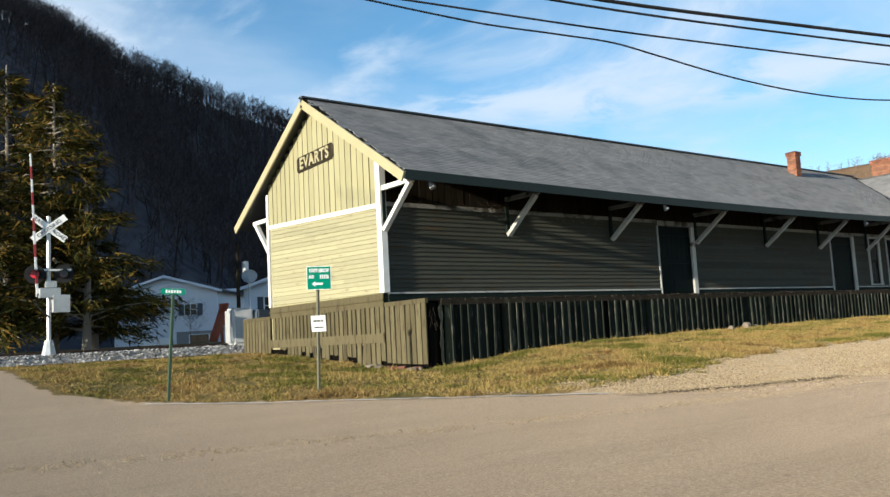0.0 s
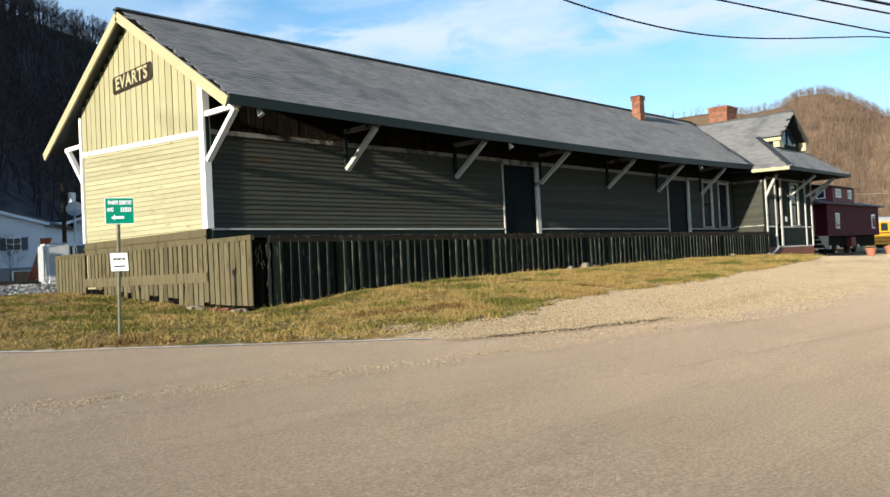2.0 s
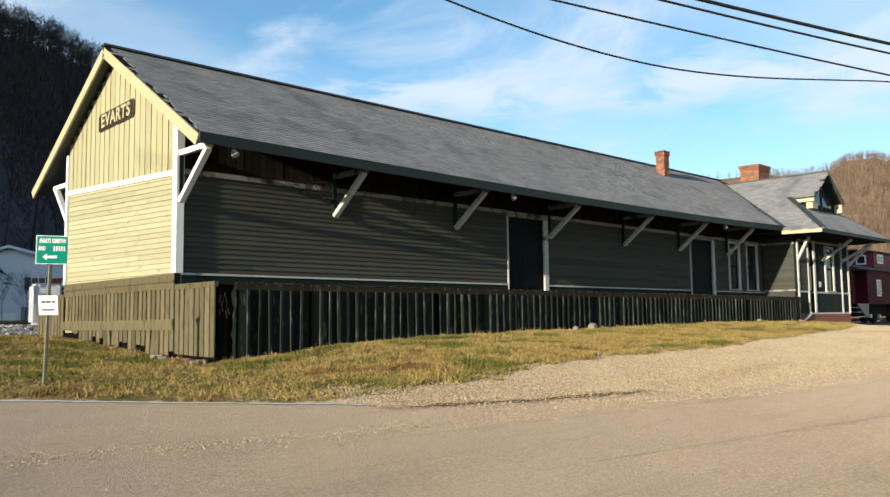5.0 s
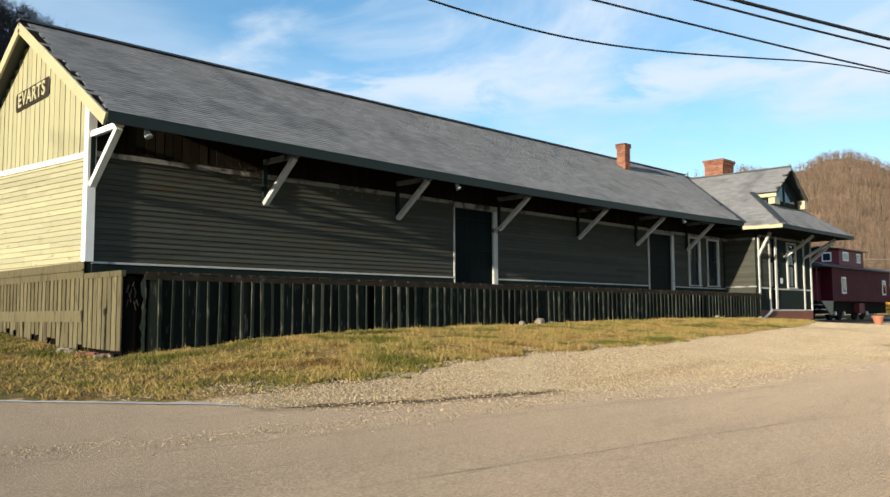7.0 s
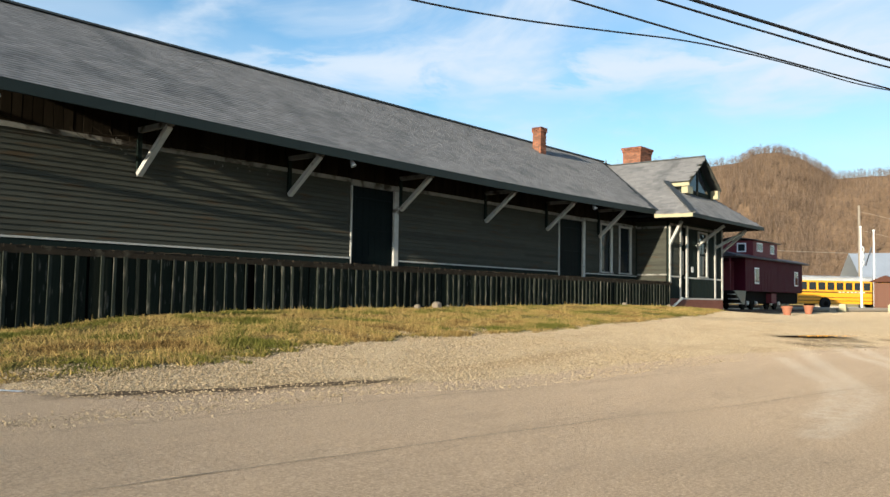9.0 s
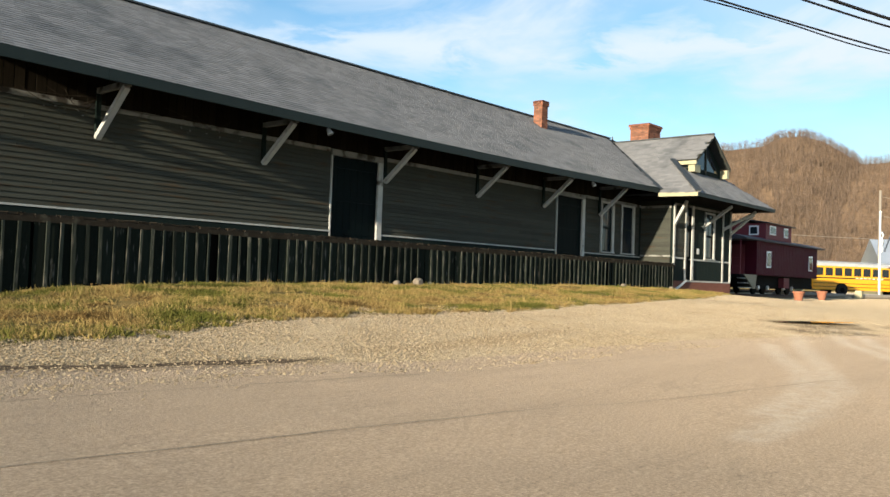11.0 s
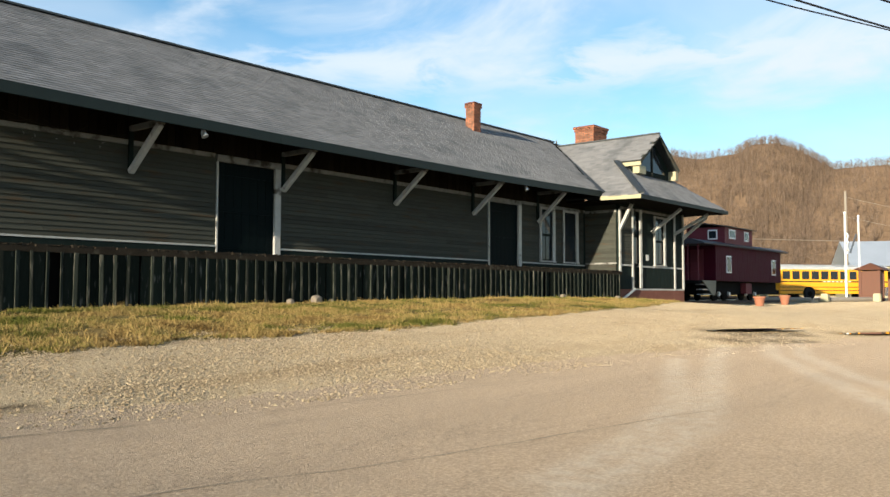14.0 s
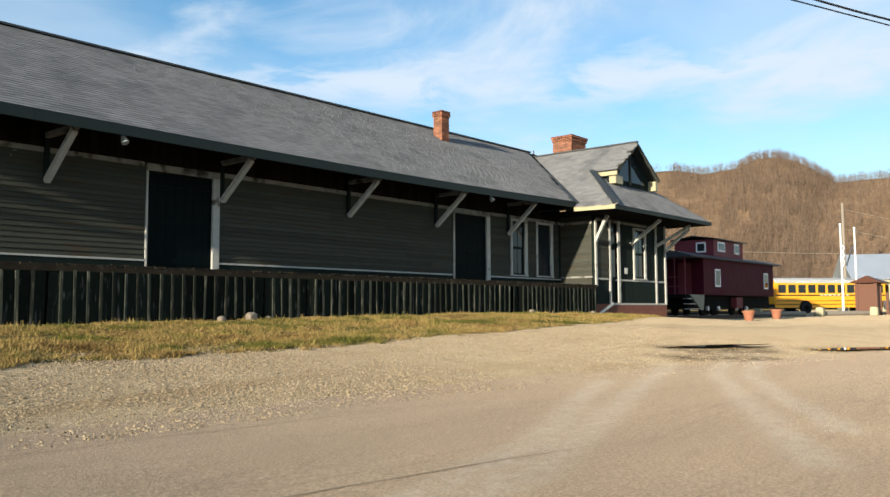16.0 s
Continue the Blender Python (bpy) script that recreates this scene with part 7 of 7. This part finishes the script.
def twig_tree(rnd, h, spread_, limbs, twigs, fine=0.012):
    """A bare winter tree at the origin: trunk, limbs and twigs as slim spikes."""
    verts, faces = [], []

    def spike(a, b, r):
        a, b = np.array(a), np.array(b)
        d = b - a
        s = np.cross(d, (0.3, 0.9, 0.2))
        s = s / (np.linalg.norm(s) + 1e-9) * r
        t = np.cross(d, s)
        t = t / (np.linalg.norm(t) + 1e-9) * r
        k = len(verts)
        verts.extend([a + s, a - s * 0.5 + t * 0.87, a - s * 0.5 - t * 0.87, b])
        faces.extend([(k, k + 1, k + 3), (k + 1, k + 2, k + 3), (k + 2, k, k + 3)])

    spike((0, 0, -0.06), (rnd.uniform(-0.3, 0.3), rnd.uniform(-0.3, 0.3), h), h * fine * 1.5)
    for i in range(limbs):
        z = h * rnd.uniform(0.35, 0.9)
        a = rnd.uniform(0, 6.28)
        L = spread_ * rnd.uniform(0.5, 1.0) * (1.15 - z / h)
        tip = np.array((math.cos(a) * L, math.sin(a) * L, z + L * rnd.uniform(0.5, 1.2)))
        spike((0, 0, z), tip, h * fine * 0.55)
        for j in range(twigs):
            t = rnd.uniform(0.3, 1.0)
            p = np.array((0, 0, z)) * (1 - t) + tip * t
            q = p + np.array((rnd.uniform(-1, 1), rnd.uniform(-1, 1), rnd.uniform(0.2, 1.3))) * spread_ * 0.28
            spike(p, q, h * fine * 0.30)
    return np.array(verts), faces


def forest(name, label, ridge_pts, foot, count, h, mat, seed, low=0.02, edge=0.3, fine=0.012, limbs=9, twigs=5, evergreen=0.0):
    """Bare woods over a hillside, densest along its skyline."""
    rnd = np.random.RandomState(seed)
    kinds = [twig_tree(rnd, 1.0, 0.42, limbs, twigs, fine) for _ in range(6)]
    V, Fc, off = [], [], 0
    rp, fp = np.array(ridge_pts, float), np.array(foot, float)
    for i in range(count):
        u = rnd.uniform(0, len(rp) - 1.001)
        k, f = int(u), u - int(u)
        r, b = rp[k] * (1 - f) + rp[k + 1] * f, fp[k] * (1 - f) + fp[k + 1] * f
        t = rnd.uniform(0.95, 1.0) if rnd.rand() < edge else rnd.uniform(low, 1.0)
        p = b + (r - b) * t
        p[2] = b[2] + (r[2] - b[2]) * (0.55 * t + 0.45 * sstep(0, 1, t)) - 0.8
        hh = h * rnd.uniform(0.6, 1.25)
        v, fa = kinds[rnd.randint(6)]
        a = rnd.uniform(0, 6.28)
        c, s = math.cos(a), math.sin(a)
        w = v * hh
        V.append(np.column_stack((w[:, 0] * c - w[:, 1] * s + p[0], w[:, 0] * s + w[:, 1] * c + p[1], w[:, 2] + p[2])))
        Fc += [(x + off, y + off, z + off) for x, y, z in fa]
        off += len(v)
    me = bpy.data.meshes.new(name)
    me.from_pydata(np.concatenate(V).tolist(), [], Fc)
    me.materials.append(mat)
    return tagged(new(name, me), label, "woods", kind="stuff")


def conifer(x, y, h, r, seed, label, mat, dead):
    """Ragged evergreen: tapered trunk, drooping limbs, sprays of foliage."""
    rnd = np.random.RandomState(seed)
    z0 = height(x, y)
    t = thing("conifer", label, "tree", (x, y, z0), "evergreens by the crossing")
    bm = B()
    tube(bm, [(x, y, z0 - 0.2), (x + 0.1, y, z0 + h * 0.4), (x + 0.05, y + 0.1, z0 + h)], 0.24, 8, 0.03)
    part("trunk", bm, M["pole_wood"], t)
    limbs = B()
    verts, faces = [], []
    n = int(h * 7)
    for i in range(n):
        f = (i + rnd.rand()) / n
        z = z0 + h * (0.10 + 0.88 * f)
        L = r * (1 - f) ** 0.75 * rnd.uniform(0.45, 1.3) + 0.25
        a = rnd.uniform(0, 6.28)
        d = np.array((math.cos(a), math.sin(a), 0))
        tip = np.array((x, y, z)) + d * L + np.array((0, 0, L * rnd.uniform(-0.25, 0.30)))
        tube(limbs, [(x, y, z), tuple((np.array((x, y, z)) + tip) / 2 + np.array((0, 0, 0.05 * L))), tuple(tip)], 0.045, 4, 0.01, False)
        m = int(30 + 62 * L)
        for j in range(m):
            q = rnd.uniform(0.25, 1.05)
            c = np.array((x, y, z)) * (1 - q) + tip * q + rnd.normal(0, 0.10 + 0.075 * q * L, 3) * np.array((1, 1, 0.6))
            s = rnd.uniform(0.14, 0.42)
            e1 = rnd.normal(0, 1, 3)
            e1 /= np.linalg.norm(e1)
            e1 = e1 * 0.6 + d * 0.8 + np.array((0, 0, rnd.uniform(-0.7, 0.2)))
            e2 = np.cross(e1, rnd.normal(0, 1, 3))
            e2 /= np.linalg.norm(e2) + 1e-9
            k = len(verts)
            verts += [c - e2 * s * 0.13, c + e2 * s * 0.13, c + e1 * s * 1.35]
            faces.append((k, k + 1, k + 2))
    part("branchwork", limbs, M["pole_wood"], t)
    ob = new("crown", raw_mesh("crown", verts, faces, mat))
    ob.parent = t
    ob.matrix_parent_inverse = parent_inverse(t)
    tagged(ob, "ragged green and rust-brown foliage", kind="stuff")


def shrub(x, y, h, seed):
    rnd = np.random.RandomState(seed)
    v, f = twig_tree(rnd, h, h * 0.8, 16, 8, 0.008)
    ob = new("bare_shrub", raw_mesh("bare_shrub", v + np.array((x, y, height(x, y))), f, M["twig_dark"]))
    tagged(ob, "leafless tangled shrub beside the house", "shrub", "shrubs by the tracks")


# The same bare twigs twice: one toned for shade, one for sun.
M["twig_dark"] = material("shade_toned_bare_twigs", (0.054, 0.048, 0.049), 0.95, vary=0.3, grain=0.3, fine=3, bump=0.0, per="island", spread=0.5)
M["twig_sun"] = material("sun_toned_bare_twigs", (0.15, 0.108, 0.078), 0.95, vary=0.25, grain=0.02, fine=0.5, bump=0.0, per="island", spread=0.5)
for key in ("twig_dark", "twig_sun", "shade_wood", "sun_wood"):
    chalky(M[key], 0.0)
M["pale_stone"] = ramp_material("pale_gravel_stones", [(0, (0.17, 0.125, 0.077)), (0.5, (0.34, 0.255, 0.15)), (1, (0.48, 0.375, 0.24))])
M["ballast"] = ramp_material("grey_ballast_stones", [(0, (0.07, 0.065, 0.06)), (0.5, (0.26, 0.25, 0.235)), (1, (0.55, 0.53, 0.5))])
# Upper stops hold dead brown sprays and are warmed for the low sun.
M["needles"] = ramp_material("cedar_foliage", [(0, (0.012, 0.015, 0.004)), (0.5, (0.045, 0.044, 0.009)), (0.8, (0.115, 0.078, 0.014)), (1, (0.185, 0.10, 0.02))])

edge_line()
grass()
stones("gravel", "loose pale gravel scattered over the apron", 46000, gravel_place, (0.006, 0.022), M["pale_stone"], 7)
stones("road_grit", "pale loose grit swept into a band on the road", 5200, grit_place, (0.004, 0.015), M["pale_stone"], 17)
stones("ballast", "coarse grey railway ballast", 7000, ballast_place, (0.03, 0.085), M["ballast"], 8)
# The last four stand out of view, added to shade the white house.
for args in ((-3.4, 30.5, 15.4, 4.2, 1), (-1.9, 26.6, 13.6, 3.8, 2), (-5.6, 25.5, 10.0, 3.4, 6), (-0.9, 24.6, 9.0, 3.5, 3), (0.2, 27.5, 6.4, 2.6, 4), (-9.5, 47.0, 17.0, 5.5, 9), (-8.0, 51.0, 17.0, 5.5, 11), (-13.0, 49.2, 18.0, 5.5, 12), (-7.5, 55.0, 17.0, 5.5, 10)):
    conifer(*args, "tall ragged cedar with rust-brown sprays", M["needles"], 0.3)
for args in ((6.2, 33.0, 2.6, 1), (4.9, 32.0, 2.2, 2), (8.4, 36.0, 2.8, 3), (5.6, 27.5, 1.7, 4), (2.6, 16.5, 0.9, 5)):
    shrub(*args)
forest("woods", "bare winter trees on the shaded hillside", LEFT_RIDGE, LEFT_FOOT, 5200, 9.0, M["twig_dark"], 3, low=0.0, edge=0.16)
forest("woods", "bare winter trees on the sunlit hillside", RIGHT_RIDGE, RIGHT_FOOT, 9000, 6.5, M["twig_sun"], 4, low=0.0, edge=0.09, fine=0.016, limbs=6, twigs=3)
